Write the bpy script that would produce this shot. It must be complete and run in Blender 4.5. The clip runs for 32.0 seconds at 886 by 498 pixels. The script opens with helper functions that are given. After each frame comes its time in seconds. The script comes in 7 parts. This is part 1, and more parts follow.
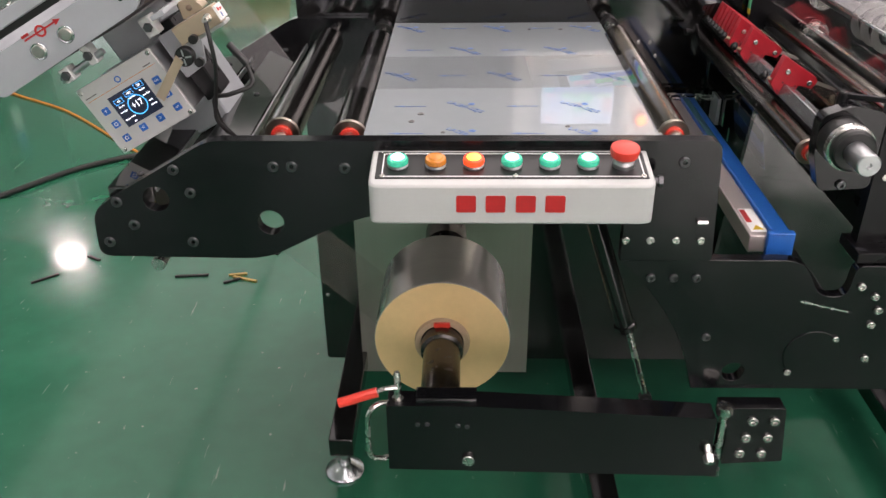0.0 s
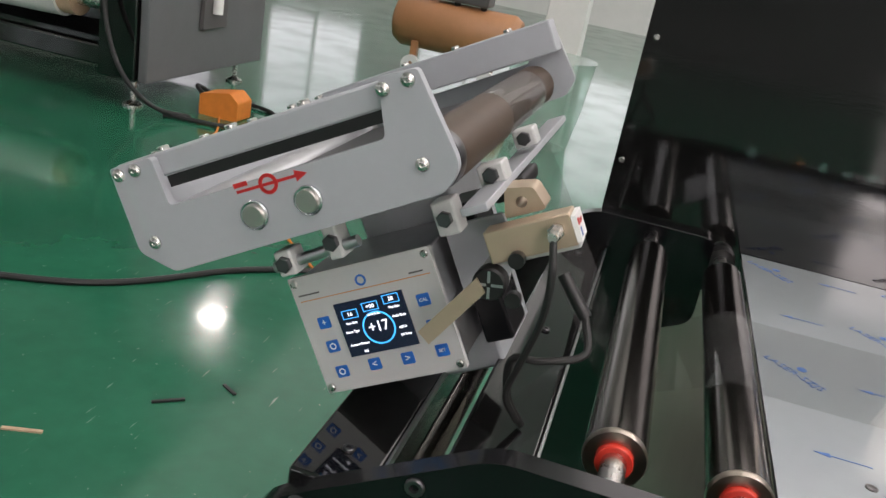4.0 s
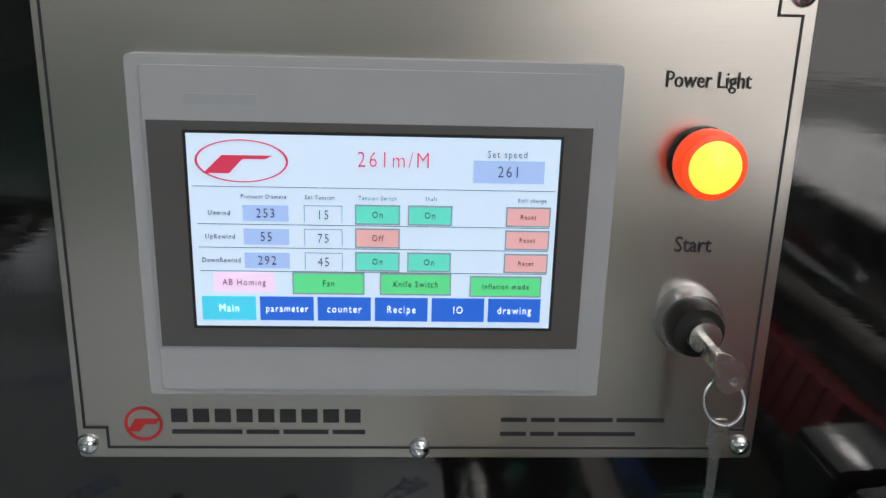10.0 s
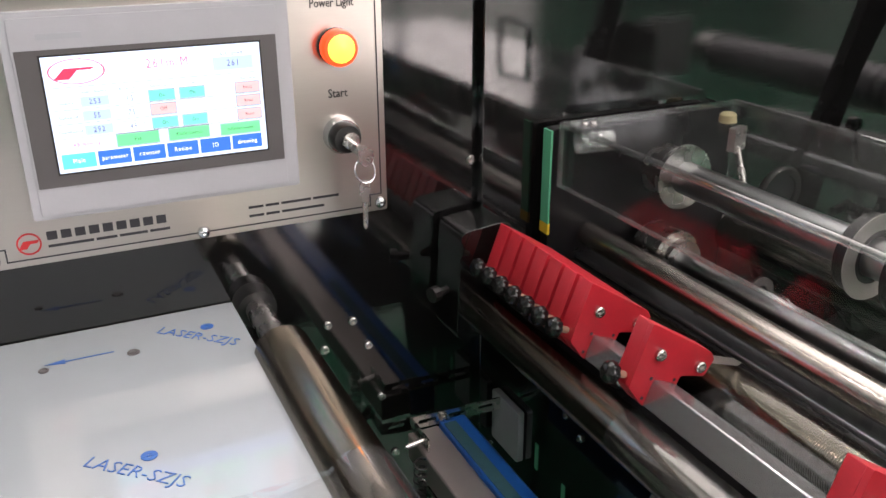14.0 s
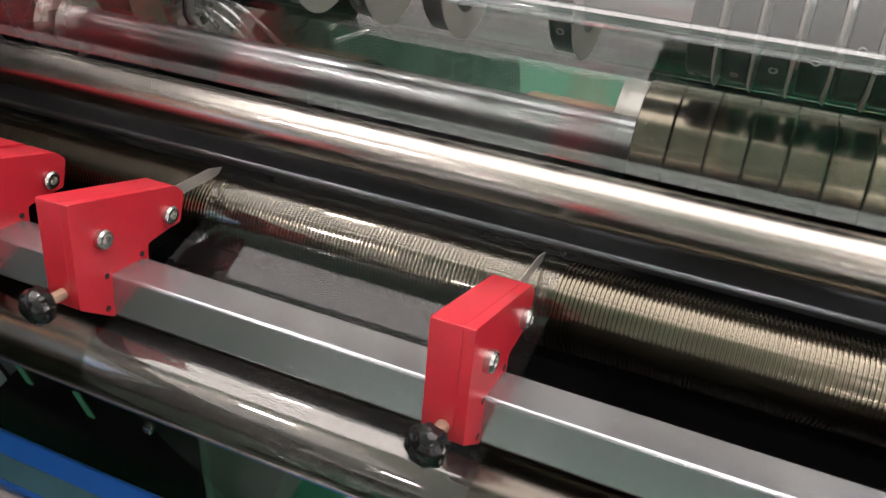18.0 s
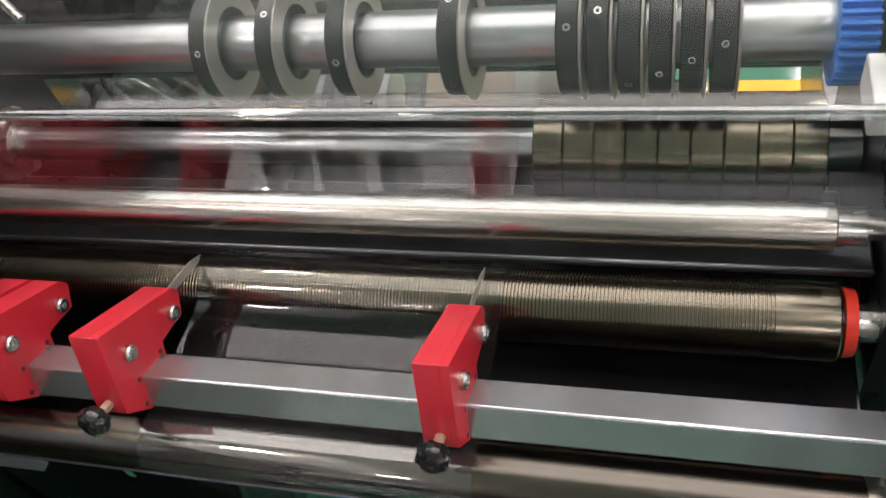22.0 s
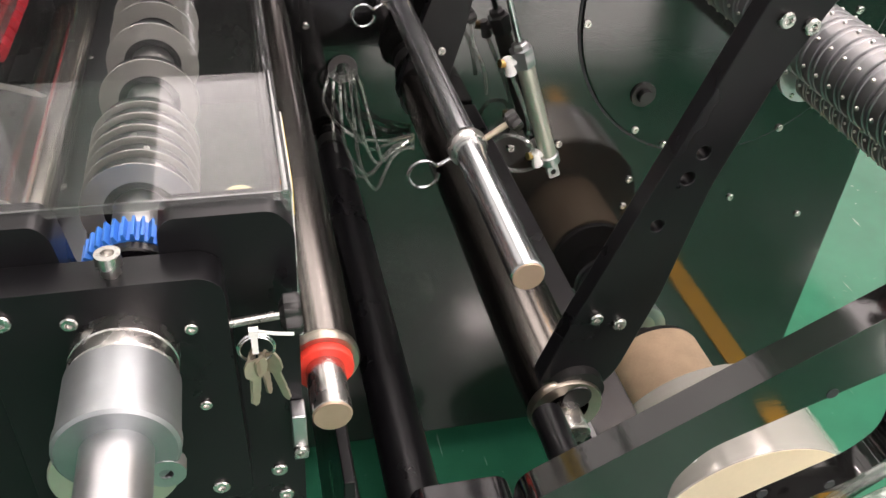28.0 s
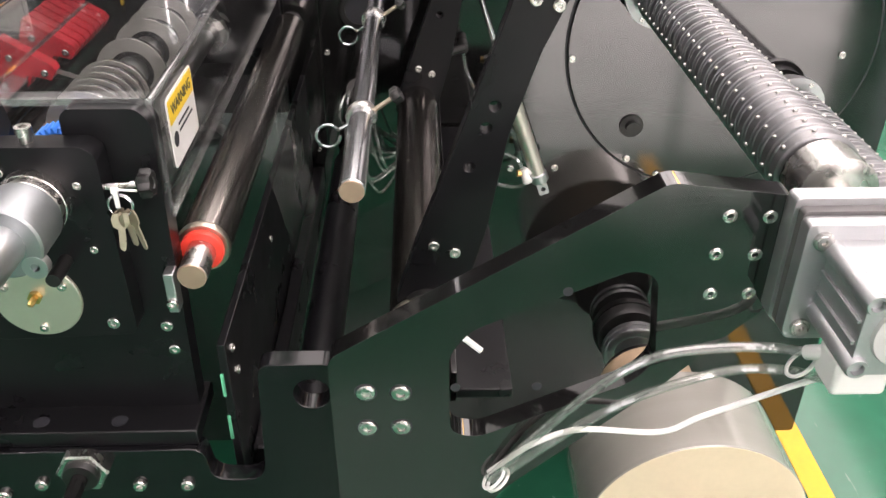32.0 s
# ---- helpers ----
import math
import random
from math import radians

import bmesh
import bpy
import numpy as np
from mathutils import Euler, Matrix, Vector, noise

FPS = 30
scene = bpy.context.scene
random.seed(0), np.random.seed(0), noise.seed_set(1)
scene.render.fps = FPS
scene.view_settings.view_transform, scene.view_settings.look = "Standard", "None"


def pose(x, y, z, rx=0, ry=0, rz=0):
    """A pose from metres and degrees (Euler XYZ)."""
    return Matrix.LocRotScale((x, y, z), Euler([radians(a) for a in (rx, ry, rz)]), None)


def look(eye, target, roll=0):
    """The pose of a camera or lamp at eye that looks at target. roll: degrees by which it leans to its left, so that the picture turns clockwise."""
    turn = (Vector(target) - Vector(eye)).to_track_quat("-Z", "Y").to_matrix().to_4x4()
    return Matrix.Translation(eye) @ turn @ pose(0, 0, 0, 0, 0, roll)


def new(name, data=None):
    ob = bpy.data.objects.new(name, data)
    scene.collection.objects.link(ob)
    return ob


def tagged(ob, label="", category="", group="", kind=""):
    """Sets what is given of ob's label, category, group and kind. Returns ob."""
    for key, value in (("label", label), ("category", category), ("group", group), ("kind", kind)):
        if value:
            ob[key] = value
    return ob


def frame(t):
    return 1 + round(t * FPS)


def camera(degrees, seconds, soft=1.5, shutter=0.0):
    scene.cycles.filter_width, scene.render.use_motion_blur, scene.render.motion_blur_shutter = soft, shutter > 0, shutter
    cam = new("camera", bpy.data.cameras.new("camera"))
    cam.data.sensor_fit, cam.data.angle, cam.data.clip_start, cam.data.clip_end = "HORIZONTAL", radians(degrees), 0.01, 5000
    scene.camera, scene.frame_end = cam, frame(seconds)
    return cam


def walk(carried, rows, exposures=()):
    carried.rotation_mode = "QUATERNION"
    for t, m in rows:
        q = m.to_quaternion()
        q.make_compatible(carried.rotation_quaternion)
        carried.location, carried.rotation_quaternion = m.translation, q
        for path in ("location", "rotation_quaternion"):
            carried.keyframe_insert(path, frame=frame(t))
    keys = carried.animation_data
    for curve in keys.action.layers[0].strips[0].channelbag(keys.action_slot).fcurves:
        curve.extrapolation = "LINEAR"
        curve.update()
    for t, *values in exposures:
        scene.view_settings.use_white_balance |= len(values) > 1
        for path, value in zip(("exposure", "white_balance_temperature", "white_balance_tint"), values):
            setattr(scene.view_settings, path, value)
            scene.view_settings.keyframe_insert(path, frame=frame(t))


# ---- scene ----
cam = camera(54.8, 32.0)
PATH = [
    (0, (0.15, 0.263, 1.468), (0.104, 2.014, 0.503), -0.6),
    (0.5, (0.111, 0.314, 1.478), (0.063, 2.076, 0.533), -0.3),
    (1, (0.115, 0.335, 1.477), (0.021, 2.119, 0.578), -0.1),
    (1.5, (0.101, 0.397, 1.467), (-0.027, 2.204, 0.617), 1.2),
    (2, (0.027, 0.536, 1.449), (-0.156, 2.359, 0.65), 3.1),
    (2.5, (-0.032, 0.669, 1.434), (-0.302, 2.493, 0.658), 5.0),
    (3, (-0.099, 0.796, 1.406), (-0.443, 2.62, 0.663), 7.8),
    (3.5, (-0.17, 0.86, 1.371), (-0.555, 2.69, 0.663), 11.2),
    (5.5, (-0.147, 0.83, 1.435), (-0.584, 2.623, 0.665), 6.7),
    (6, (-0.098, 0.8, 1.45), (-0.464, 2.596, 0.649), 2.8),
    (6.5, (0.001, 0.846, 1.462), (-0.276, 2.656, 0.657), 0.1),
    (7, (0.132, 0.957, 1.45), (-0.045, 2.786, 0.662), 0.2),
    (7.5, (0.228, 1.125, 1.431), (0.152, 2.959, 0.637), 0.2),
    (8, (0.276, 1.32, 1.4), (0.353, 3.167, 0.635), 0.7),
    (8.5, (0.328, 1.474, 1.368), (0.483, 3.33, 0.64), 1.2),
    (9, (0.387, 1.58, 1.345), (0.546, 3.454, 0.664), 1.8),
    (9.5, (0.408, 1.678, 1.31), (0.528, 3.568, 0.667), 1.3),
    (10, (0.42, 1.755, 1.292), (0.516, 3.663, 0.701), 1.6),
    (10.5, (0.425, 1.785, 1.274), (0.487, 3.705, 0.72), 1.6),
    (11, (0.422, 1.78, 1.276), (0.475, 3.702, 0.725), 1.3),
    (11.5, (0.423, 1.769, 1.281), (0.48, 3.69, 0.727), 1.3),
    (12, (0.425, 1.719, 1.304), (0.472, 3.631, 0.721), 1.1),
    (12.5, (0.397, 1.614, 1.339), (0.537, 3.504, 0.697), 1.0),
    (13, (0.363, 1.521, 1.349), (0.71, 3.373, 0.68), 0.7),
    (13.5, (0.333, 1.46, 1.344), (0.919, 3.235, 0.63), 0.5),
    (14, (0.326, 1.429, 1.338), (1.11, 3.101, 0.569), -0.3),
    (14.5, (0.347, 1.414, 1.331), (1.309, 2.967, 0.517), -0.7),
    (15, (0.36, 1.401, 1.334), (1.426, 2.84, 0.445), -1.0),
    (15.5, (0.362, 1.394, 1.343), (1.494, 2.735, 0.385), -1.3),
    (17.5, (0.48, 1.554, 1.298), (1.761, 2.352, -0.014), -3.6),
    (18, (0.519, 1.587, 1.286), (1.757, 2.245, -0.141), -5.5),
    (18.5, (0.545, 1.615, 1.284), (1.721, 2.153, -0.242), -7.8),
    (19, (0.563, 1.641, 1.285), (1.687, 2.085, -0.309), -10.1),
    (19.5, (0.566, 1.659, 1.296), (1.618, 2.06, -0.357), -13.1),
    (20, (0.567, 1.66, 1.303), (1.584, 2.066, -0.371), -16.0),
    (20.5, (0.564, 1.657, 1.308), (1.557, 2.069, -0.378), -17.4),
    (21, (0.559, 1.64, 1.32), (1.566, 2.09, -0.348), -18.3),
    (21.5, (0.542, 1.612, 1.348), (1.619, 2.101, -0.265), -17.3),
    (22, (0.505, 1.57, 1.383), (1.667, 2.095, -0.158), -16.9),
    (22.5, (0.462, 1.528, 1.417), (1.688, 2.096, -0.058), -16.3),
    (23, (0.409, 1.477, 1.438), (1.679, 2.16, 0.053), -15.5),
    (23.5, (0.37, 1.436, 1.446), (1.657, 2.225, 0.134), -13.4),
    (24, (0.356, 1.386, 1.457), (1.624, 2.264, 0.184), -11.3),
    (24.5, (0.364, 1.297, 1.463), (1.595, 2.296, 0.244), -9.2),
    (26.5, (0.65, 1.088, 1.423), (1.498, 2.468, 0.249), 0.4),
    (27, (0.768, 1.09, 1.41), (1.492, 2.513, 0.206), 1.8),
    (27.5, (0.889, 1.074, 1.401), (1.478, 2.553, 0.19), 3.4),
    (28, (0.963, 1.073, 1.395), (1.38, 2.602, 0.175), 3.9),
    (28.5, (1.006, 1.124, 1.389), (1.275, 2.661, 0.138), 3.0),
    (29, (1.033, 1.174, 1.397), (1.194, 2.724, 0.143), 2.0),
    (29.5, (1.059, 1.162, 1.43), (1.138, 2.762, 0.232), 1.3),
    (30, (1.078, 1.131, 1.443), (1.108, 2.782, 0.315), 1.0),
    (30.5, (1.099, 1.088, 1.441), (1.115, 2.757, 0.34), 1.0),
    (31, (1.121, 1.026, 1.434), (1.152, 2.693, 0.329), 1.3),
    (31.5, (1.15, 0.93, 1.415), (1.184, 2.614, 0.336), 0.6),
    (32, (1.191, 0.822, 1.396), (1.245, 2.513, 0.33), 0.3),
]
walk(cam, [(t, look(eye, target, roll)) for t, eye, target, roll in PATH], exposures=[(0.0, 0.61, 6850, 28), (3.0, 0.29, 6750, 23), (6.0, 0.41, 6700, 22), (7.0, 0.27, 6750, 23), (8.0, 0.33, 6600, 22), (9.0, 0.25, 6750, 23), (10.0, -0.17, 6450, 16), (12.0, -0.33, 6300, 15), (13.0, 0.21, 6700, 23), (15.0, 1.07, 6850, 26), (18.0, 1.03, 6800, 24), (20.0, 0.93, 6750, 23), (21.0, 0.95, 6600, 21), (23.0, 0.81, 6900, 26), (24.0, 0.95, 6950, 28), (26.5, 0.83, 6900, 26), (28.0, 1.07, 6950, 27), (29.0, 1.35, 6800, 27), (30.5, 1.49, 6800, 27), (32.0, 1.23, 6900, 28)])

# ---- world, windows and lamps ----
world = bpy.data.worlds.new("world")
scene.world = world
world.use_nodes = True
wn, wl = world.node_tree.nodes, world.node_tree.links
sky = wn.new("ShaderNodeTexSky")
sky.sky_type, sky.sun_disc, sky.sun_elevation, sky.sun_rotation = "NISHITA", False, radians(38), radians(200)
wn["Background"].inputs["Strength"].default_value = 0.12
wl.new(sky.outputs["Color"], wn["Background"].inputs["Color"])


# ---- materials ----
def material(name, base, rough=0.5, metal=0.0, vary=0.0, vscale=30.0, bump=0.0, bscale=200.0, stretch=(1, 1, 1), coat=0.0,
             rough_vary=0.0, dark=None, emit=None, glow=0.0, spec=0.5, ior=1.5, coat_rough=0.06, coat_ior=1.5):
    """A painted, metal or plastic surface: colour and gloss that vary at two scales, with fine relief."""
    if metal > 0.5:
        vary, rough_vary = vary * 0.7, rough_vary * 0.3
    m = bpy.data.materials.new(name)
    m.use_nodes = True
    n, l = m.node_tree.nodes, m.node_tree.links
    p = n["Principled BSDF"]
    p.inputs["Roughness"].default_value, p.inputs["Metallic"].default_value = rough, metal
    p.inputs["Base Color"].default_value = (*base, 1)
    p.inputs["Coat Weight"].default_value, p.inputs["Coat Roughness"].default_value = coat, coat_rough
    p.inputs["Coat IOR"].default_value = coat_ior
    p.inputs["Specular IOR Level"].default_value, p.inputs["IOR"].default_value = spec, ior
    co = n.new("ShaderNodeTexCoord")
    mp = n.new("ShaderNodeMapping")
    mp.inputs["Scale"].default_value = stretch
    l.new(co.outputs["Object"], mp.inputs["Vector"])

    def noise_of(scale, detail=5.0):
        t = n.new("ShaderNodeTexNoise")
        t.inputs["Scale"].default_value, t.inputs["Detail"].default_value = scale, detail
        l.new(mp.outputs["Vector"], t.inputs["Vector"])
        return t.outputs["Fac"]

    if vary:
        big, fine = noise_of(vscale, 3.0), noise_of(vscale * 9, 6.0)
        mix = n.new("ShaderNodeMath")
        mix.operation = "MULTIPLY_ADD"
        l.new(fine, mix.inputs[0])
        mix.inputs[1].default_value = 0.45
        l.new(big, mix.inputs[2])
        ramp = n.new("ShaderNodeMapRange")
        ramp.inputs["From Min"].default_value, ramp.inputs["From Max"].default_value = 0.4, 1.05
        l.new(mix.outputs[0], ramp.inputs["Value"])
        col = n.new("ShaderNodeMix")
        col.data_type = "RGBA"
        lo = dark or tuple(c * (1 - vary) for c in base)
        hi = tuple(min(1, c * (1 + vary * 0.7)) for c in base)
        col.inputs[6].default_value, col.inputs[7].default_value = (*lo, 1), (*hi, 1)
        l.new(ramp.outputs[0], col.inputs[0])
        l.new(col.outputs[2], p.inputs["Base Color"])
    if rough_vary:
        rr = n.new("ShaderNodeMapRange")
        rr.inputs["From Min"].default_value, rr.inputs["From Max"].default_value = 0.3, 0.7
        rr.inputs["To Min"].default_value, rr.inputs["To Max"].default_value = max(0.02, rough - rough_vary), rough + rough_vary
        l.new(noise_of(vscale * 1.7), rr.inputs["Value"])
        l.new(rr.outputs[0], p.inputs["Roughness"])
    if bump:
        b = n.new("ShaderNodeBump")
        b.inputs["Strength"].default_value, b.inputs["Distance"].default_value = bump, 0.001
        l.new(noise_of(bscale), b.inputs["Height"])
        l.new(b.outputs[0], p.inputs["Normal"])
    if emit:
        p.inputs["Emission Color"].default_value, p.inputs["Emission Strength"].default_value = (*emit, 1), glow
    return m


def clear(name, tint=(1, 1, 1), gloss=0.06, haze=0.0, rough=0.03, graze=0.55):
    """A thin clear sheet: it lets light through and mirrors it at grazing angles; haze is dust and scratches on it, and
    on film a painted pale sheen.
    """
    m = bpy.data.materials.new(name)
    m.use_nodes = True
    n, l = m.node_tree.nodes, m.node_tree.links
    n.remove(n["Principled BSDF"])
    out = n["Material Output"]
    tr, gl, di = n.new("ShaderNodeBsdfTransparent"), n.new("ShaderNodeBsdfGlossy"), n.new("ShaderNodeBsdfDiffuse")
    tr.inputs["Color"].default_value = (*tint, 1)
    gl.inputs["Roughness"].default_value = rough
    di.inputs["Color"].default_value = (0.8, 0.8, 0.8, 1)
    fr = n.new("ShaderNodeLayerWeight")
    fr.inputs["Blend"].default_value = 0.5
    steep = n.new("ShaderNodeMath")
    steep.operation = "POWER"
    steep.inputs[1].default_value = 4.0
    l.new(fr.outputs["Facing"], steep.inputs[0])
    add = n.new("ShaderNodeMath")
    add.operation, add.use_clamp = "MULTIPLY_ADD", True
    add.inputs[1].default_value, add.inputs[2].default_value = graze, gloss
    l.new(steep.outputs[0], add.inputs[0])
    mix, mix2 = n.new("ShaderNodeMixShader"), n.new("ShaderNodeMixShader")
    l.new(add.outputs[0], mix.inputs[0])
    l.new(tr.outputs[0], mix.inputs[1])
    l.new(gl.outputs[0], mix.inputs[2])
    tex = n.new("ShaderNodeTexNoise")
    tex.inputs["Scale"].default_value = 9.0
    mul = n.new("ShaderNodeMath")
    mul.operation = "MULTIPLY"
    mul.inputs[1].default_value = haze * 2
    co = n.new("ShaderNodeTexCoord")
    l.new(co.outputs["Object"], tex.inputs["Vector"])
    l.new(tex.outputs["Fac"], mul.inputs[0])
    l.new(mul.outputs[0], mix2.inputs[0])
    l.new(mix.outputs[0], mix2.inputs[1])
    l.new(di.outputs[0], mix2.inputs[2])
    l.new(mix2.outputs[0], out.inputs["Surface"])
    return m


BLACK = material("black_mirror_coated_steel", (0.006, 0.006, 0.006), 0.055, vary=0.25, vscale=6, bump=0.032, bscale=150, stretch=(0.3, 1, 2.2), rough_vary=0.03, spec=0.75, ior=1.6)
# Same coat as BLACK, made less reflective to imitate dark reflections in front plates.
PLATE = material("black_steel_low_reflection", (0.005, 0.005, 0.006), 0.17, vary=0.25, vscale=8, bump=0.03, bscale=300, rough_vary=0.05, spec=0.42)
SATIN = material("satin_black_steel", (0.006, 0.006, 0.007), 0.30, vary=0.25, vscale=10, bump=0.04, bscale=420, rough_vary=0.05, spec=0.27, ior=1.5)
KNOBBLACK = material("glossy_black_knob", (0.008, 0.008, 0.008), 0.14, vary=0.2, vscale=90)
RUBBER = material("black_plastic", (0.009, 0.009, 0.009), 0.38, vary=0.3, vscale=60, bump=0.05, bscale=600)
FLOOR = material("green_floor_paint", (0.016, 0.135, 0.075), 0.14, vary=0.26, vscale=1.6, bump=0.22, bscale=9, rough_vary=0.09, coat=0.3)
fl = FLOOR.node_tree
spots = [fl.nodes.new("ShaderNodeTexNoise"), fl.nodes.new("ShaderNodeTexNoise")]
squeeze, scuff = fl.nodes.new("ShaderNodeMapping"), fl.nodes.new("ShaderNodeMath")
squeeze.inputs["Scale"].default_value, squeeze.inputs["Rotation"].default_value = (2.2, 0.22, 1.0), (0, 0, 0.5)
fl.links.new(fl.nodes["Texture Coordinate"].outputs["Object"], squeeze.inputs["Vector"])
fl.links.new(fl.nodes["Texture Coordinate"].outputs["Object"], spots[0].inputs["Vector"])
fl.links.new(squeeze.outputs[0], spots[1].inputs["Vector"])
scuff.operation, scuff.use_clamp = "ADD", True
for tex, size, edge, slot in ((spots[0], 42.0, 0.70, 0), (spots[1], 30.0, 0.69, 1)):
    tex.inputs["Scale"].default_value, tex.inputs["Detail"].default_value = size, 4.0
    cut = fl.nodes.new("ShaderNodeMapRange")
    cut.inputs["From Min"].default_value, cut.inputs["From Max"].default_value, cut.inputs["To Max"].default_value = edge, edge + 0.05, 0.4
    fl.links.new(tex.outputs["Fac"], cut.inputs["Value"])
    fl.links.new(cut.outputs[0], scuff.inputs[slot])
dust = fl.nodes.new("ShaderNodeMix")
dust.data_type = "RGBA"
dust.inputs[7].default_value = (0.34, 0.42, 0.36, 1)
fl.links.new(fl.nodes["Principled BSDF"].inputs["Base Color"].links[0].from_socket, dust.inputs[6])
fl.links.new(scuff.outputs[0], dust.inputs[0])
fl.links.new(dust.outputs[2], fl.nodes["Principled BSDF"].inputs["Base Color"])
STEEL = material("bright_steel", (0.60, 0.585, 0.56), 0.27, 1.0, vary=0.08, vscale=40, rough_vary=0.05)
CHROME = material("polished_chrome", (0.60, 0.62, 0.635), 0.22, 1.0, vary=0.05, vscale=30, rough_vary=0.03)
SHAFTSTEEL = material("ground_steel_shaft", (0.44, 0.45, 0.46), 0.28, 1.0, vary=0.04, vscale=12)
KEYSTEEL = material("worn_nickel_key", (0.46, 0.40, 0.31), 0.42, 0.85, vary=0.15, vscale=200, bump=0.05, bscale=900)
BRUSHED = material("brushed_stainless", (0.52, 0.49, 0.45), 0.29, 1.0, vary=0.035, vscale=40, stretch=(1, 1, 30), bump=0.015, bscale=200, rough_vary=0.05)
ROLLER = material("grey_anodised_roller", (0.19, 0.175, 0.16), 0.22, 1.0, vary=0.05, vscale=40, stretch=(0.0, 1, 0.0), rough_vary=0.03)
# ROLLER's metal darkened for rollers that mirror dark surroundings.
SHADEROLLER = material("grey_roller_shaded", (0.13, 0.12, 0.11), 0.18, 1.0, vary=0.05, vscale=40, stretch=(0.0, 1, 0.0), rough_vary=0.03)
ENDRING = material("bronze_end_ring", (0.42, 0.37, 0.31), 0.3, 1.0, vary=0.08, vscale=60)
BRONZE = material("bronze_anodised_roller", (0.20, 0.175, 0.135), 0.21, 1.0, vary=0.05, vscale=40, stretch=(0.0, 1, 0.0), rough_vary=0.03)
DARKROLLER = material("dark_brown_roller", (0.12, 0.107, 0.09), 0.24, 1.0, vary=0.05, vscale=40, stretch=(0.0, 1, 0.0), rough_vary=0.03)
BLADESTEEL = material("ground_blade_steel", (0.56, 0.54, 0.51), 0.46, 0.9, vary=0.10, vscale=90, bump=0.03, bscale=700)
PALEALU = material("pale_aluminium_profile", (0.56, 0.50, 0.48), 0.42, 0.8, vary=0.06, vscale=10, stretch=(1, 0.1, 1), rough_vary=0.05)
SATINALU = material("satin_aluminium", (0.50, 0.51, 0.52), 0.38, 1.0, vary=0.1, vscale=60, bump=0.04, bscale=700, rough_vary=0.05)
GREYPAINT = material("grey_painted_steel", (0.36, 0.38, 0.40), 0.42, vary=0.06, vscale=12, bump=0.04, bscale=300)
BOXGREY = material("light_grey_plastic", (0.50, 0.51, 0.50), 0.45, vary=0.05, vscale=18, bump=0.04, bscale=500)
HMIGREY = material("grey_plastic_bezel", (0.38, 0.39, 0.41), 0.5, vary=0.04, vscale=40, bump=0.03, bscale=900)
DARKGREY = material("dark_grey_plastic", (0.09, 0.085, 0.085), 0.4, vary=0.05, vscale=40)
TABLEFILM = material("white_protective_film", (0.36, 0.395, 0.415), 0.20, vary=0.05, vscale=5, bump=0.05, bscale=7, coat=1.0, rough_vary=0.06, coat_rough=0.018, coat_ior=1.6)
BLUEINK = material("blue_ink", (0.035, 0.13, 0.40), 0.4, vary=0.25, vscale=160)
# Ink of real print, and the painted shade inside holes and slots.
INKSHADE = material("dark_ink_and_hole_shade", (0.02, 0.02, 0.025), 0.5)
REDINK = material("red_ink", (0.5, 0.02, 0.02), 0.45, vary=0.1, vscale=60)
REDANO = material("red_anodised_aluminium", (0.50, 0.018, 0.03), 0.38, vary=0.14, vscale=50, bump=0.05, bscale=600, spec=0.6)
REDPLASTIC = material("red_plastic", (0.75, 0.05, 0.03), 0.35, vary=0.1, vscale=50)
BLUEPAINT = material("blue_paint", (0.012, 0.13, 0.50), 0.32, vary=0.10, vscale=14, bump=0.03, bscale=300)
BLUEGEAR = material("blue_nylon", (0.03, 0.19, 0.62), 0.45, vary=0.08, vscale=50)
ROLLFILM = material("wound_film_side", (0.50, 0.485, 0.44), 0.22, 0.4, vary=0.06, vscale=40, stretch=(0.0, 1, 0.0), rough_vary=0.04, coat=0.6)
ROLLFACE = material("wound_film_end", (0.80, 0.57, 0.28), 0.40, vary=0.10, vscale=9)
PALEFACE = material("pale_film_end", (0.68, 0.59, 0.42), 0.42, vary=0.08, vscale=12)
CARD = material("brown_card_core", (0.50, 0.36, 0.24), 0.6, vary=0.15, vscale=30, bump=0.08, bscale=300)
BEIGE = material("pale_stainless_sheet", (0.40, 0.395, 0.34), 0.30, 0.75, vary=0.10, vscale=4, stretch=(2.5, 1, 0.2), rough_vary=0.08)
BROWNRUBBER = material("brown_rubber", (0.070, 0.046, 0.030), 0.5, vary=0.1, vscale=60, bump=0.05, bscale=500, spec=0.35)
GOLD = material("gold_anodised_sensor", (0.50, 0.40, 0.29), 0.40, 0.6, vary=0.06, vscale=50, bump=0.03, bscale=700)
WHITE = material("white_paint", (0.78, 0.78, 0.76), 0.5, vary=0.05, vscale=4)
LABELWHITE = material("white_label", (0.86, 0.85, 0.84), 0.45, vary=0.04, vscale=40)
YELLOW = material("yellow_paint", (0.80, 0.42, 0.02), 0.5, vary=0.12, vscale=8)
LABELYELLOW = material("yellow_label", (0.75, 0.50, 0.03), 0.45, vary=0.05, vscale=60)
GREENTAPE = material("green_tape", (0.08, 0.42, 0.24), 0.5, vary=0.1, vscale=30)
ORANGE = material("orange_plastic", (0.72, 0.22, 0.03), 0.5, vary=0.12, vscale=20)
TAN = material("tan_tank_paint", (0.42, 0.20, 0.09), 0.35, vary=0.1, vscale=6)
CABLE = material("black_cable", (0.012, 0.012, 0.012), 0.5)
BRASS = material("brass", (0.62, 0.42, 0.16), 0.3, 1.0, vary=0.1, vscale=80)
NUTBLACK = material("black_oxide_steel", (0.11, 0.11, 0.115), 0.3, 0.9, vary=0.2, vscale=80)
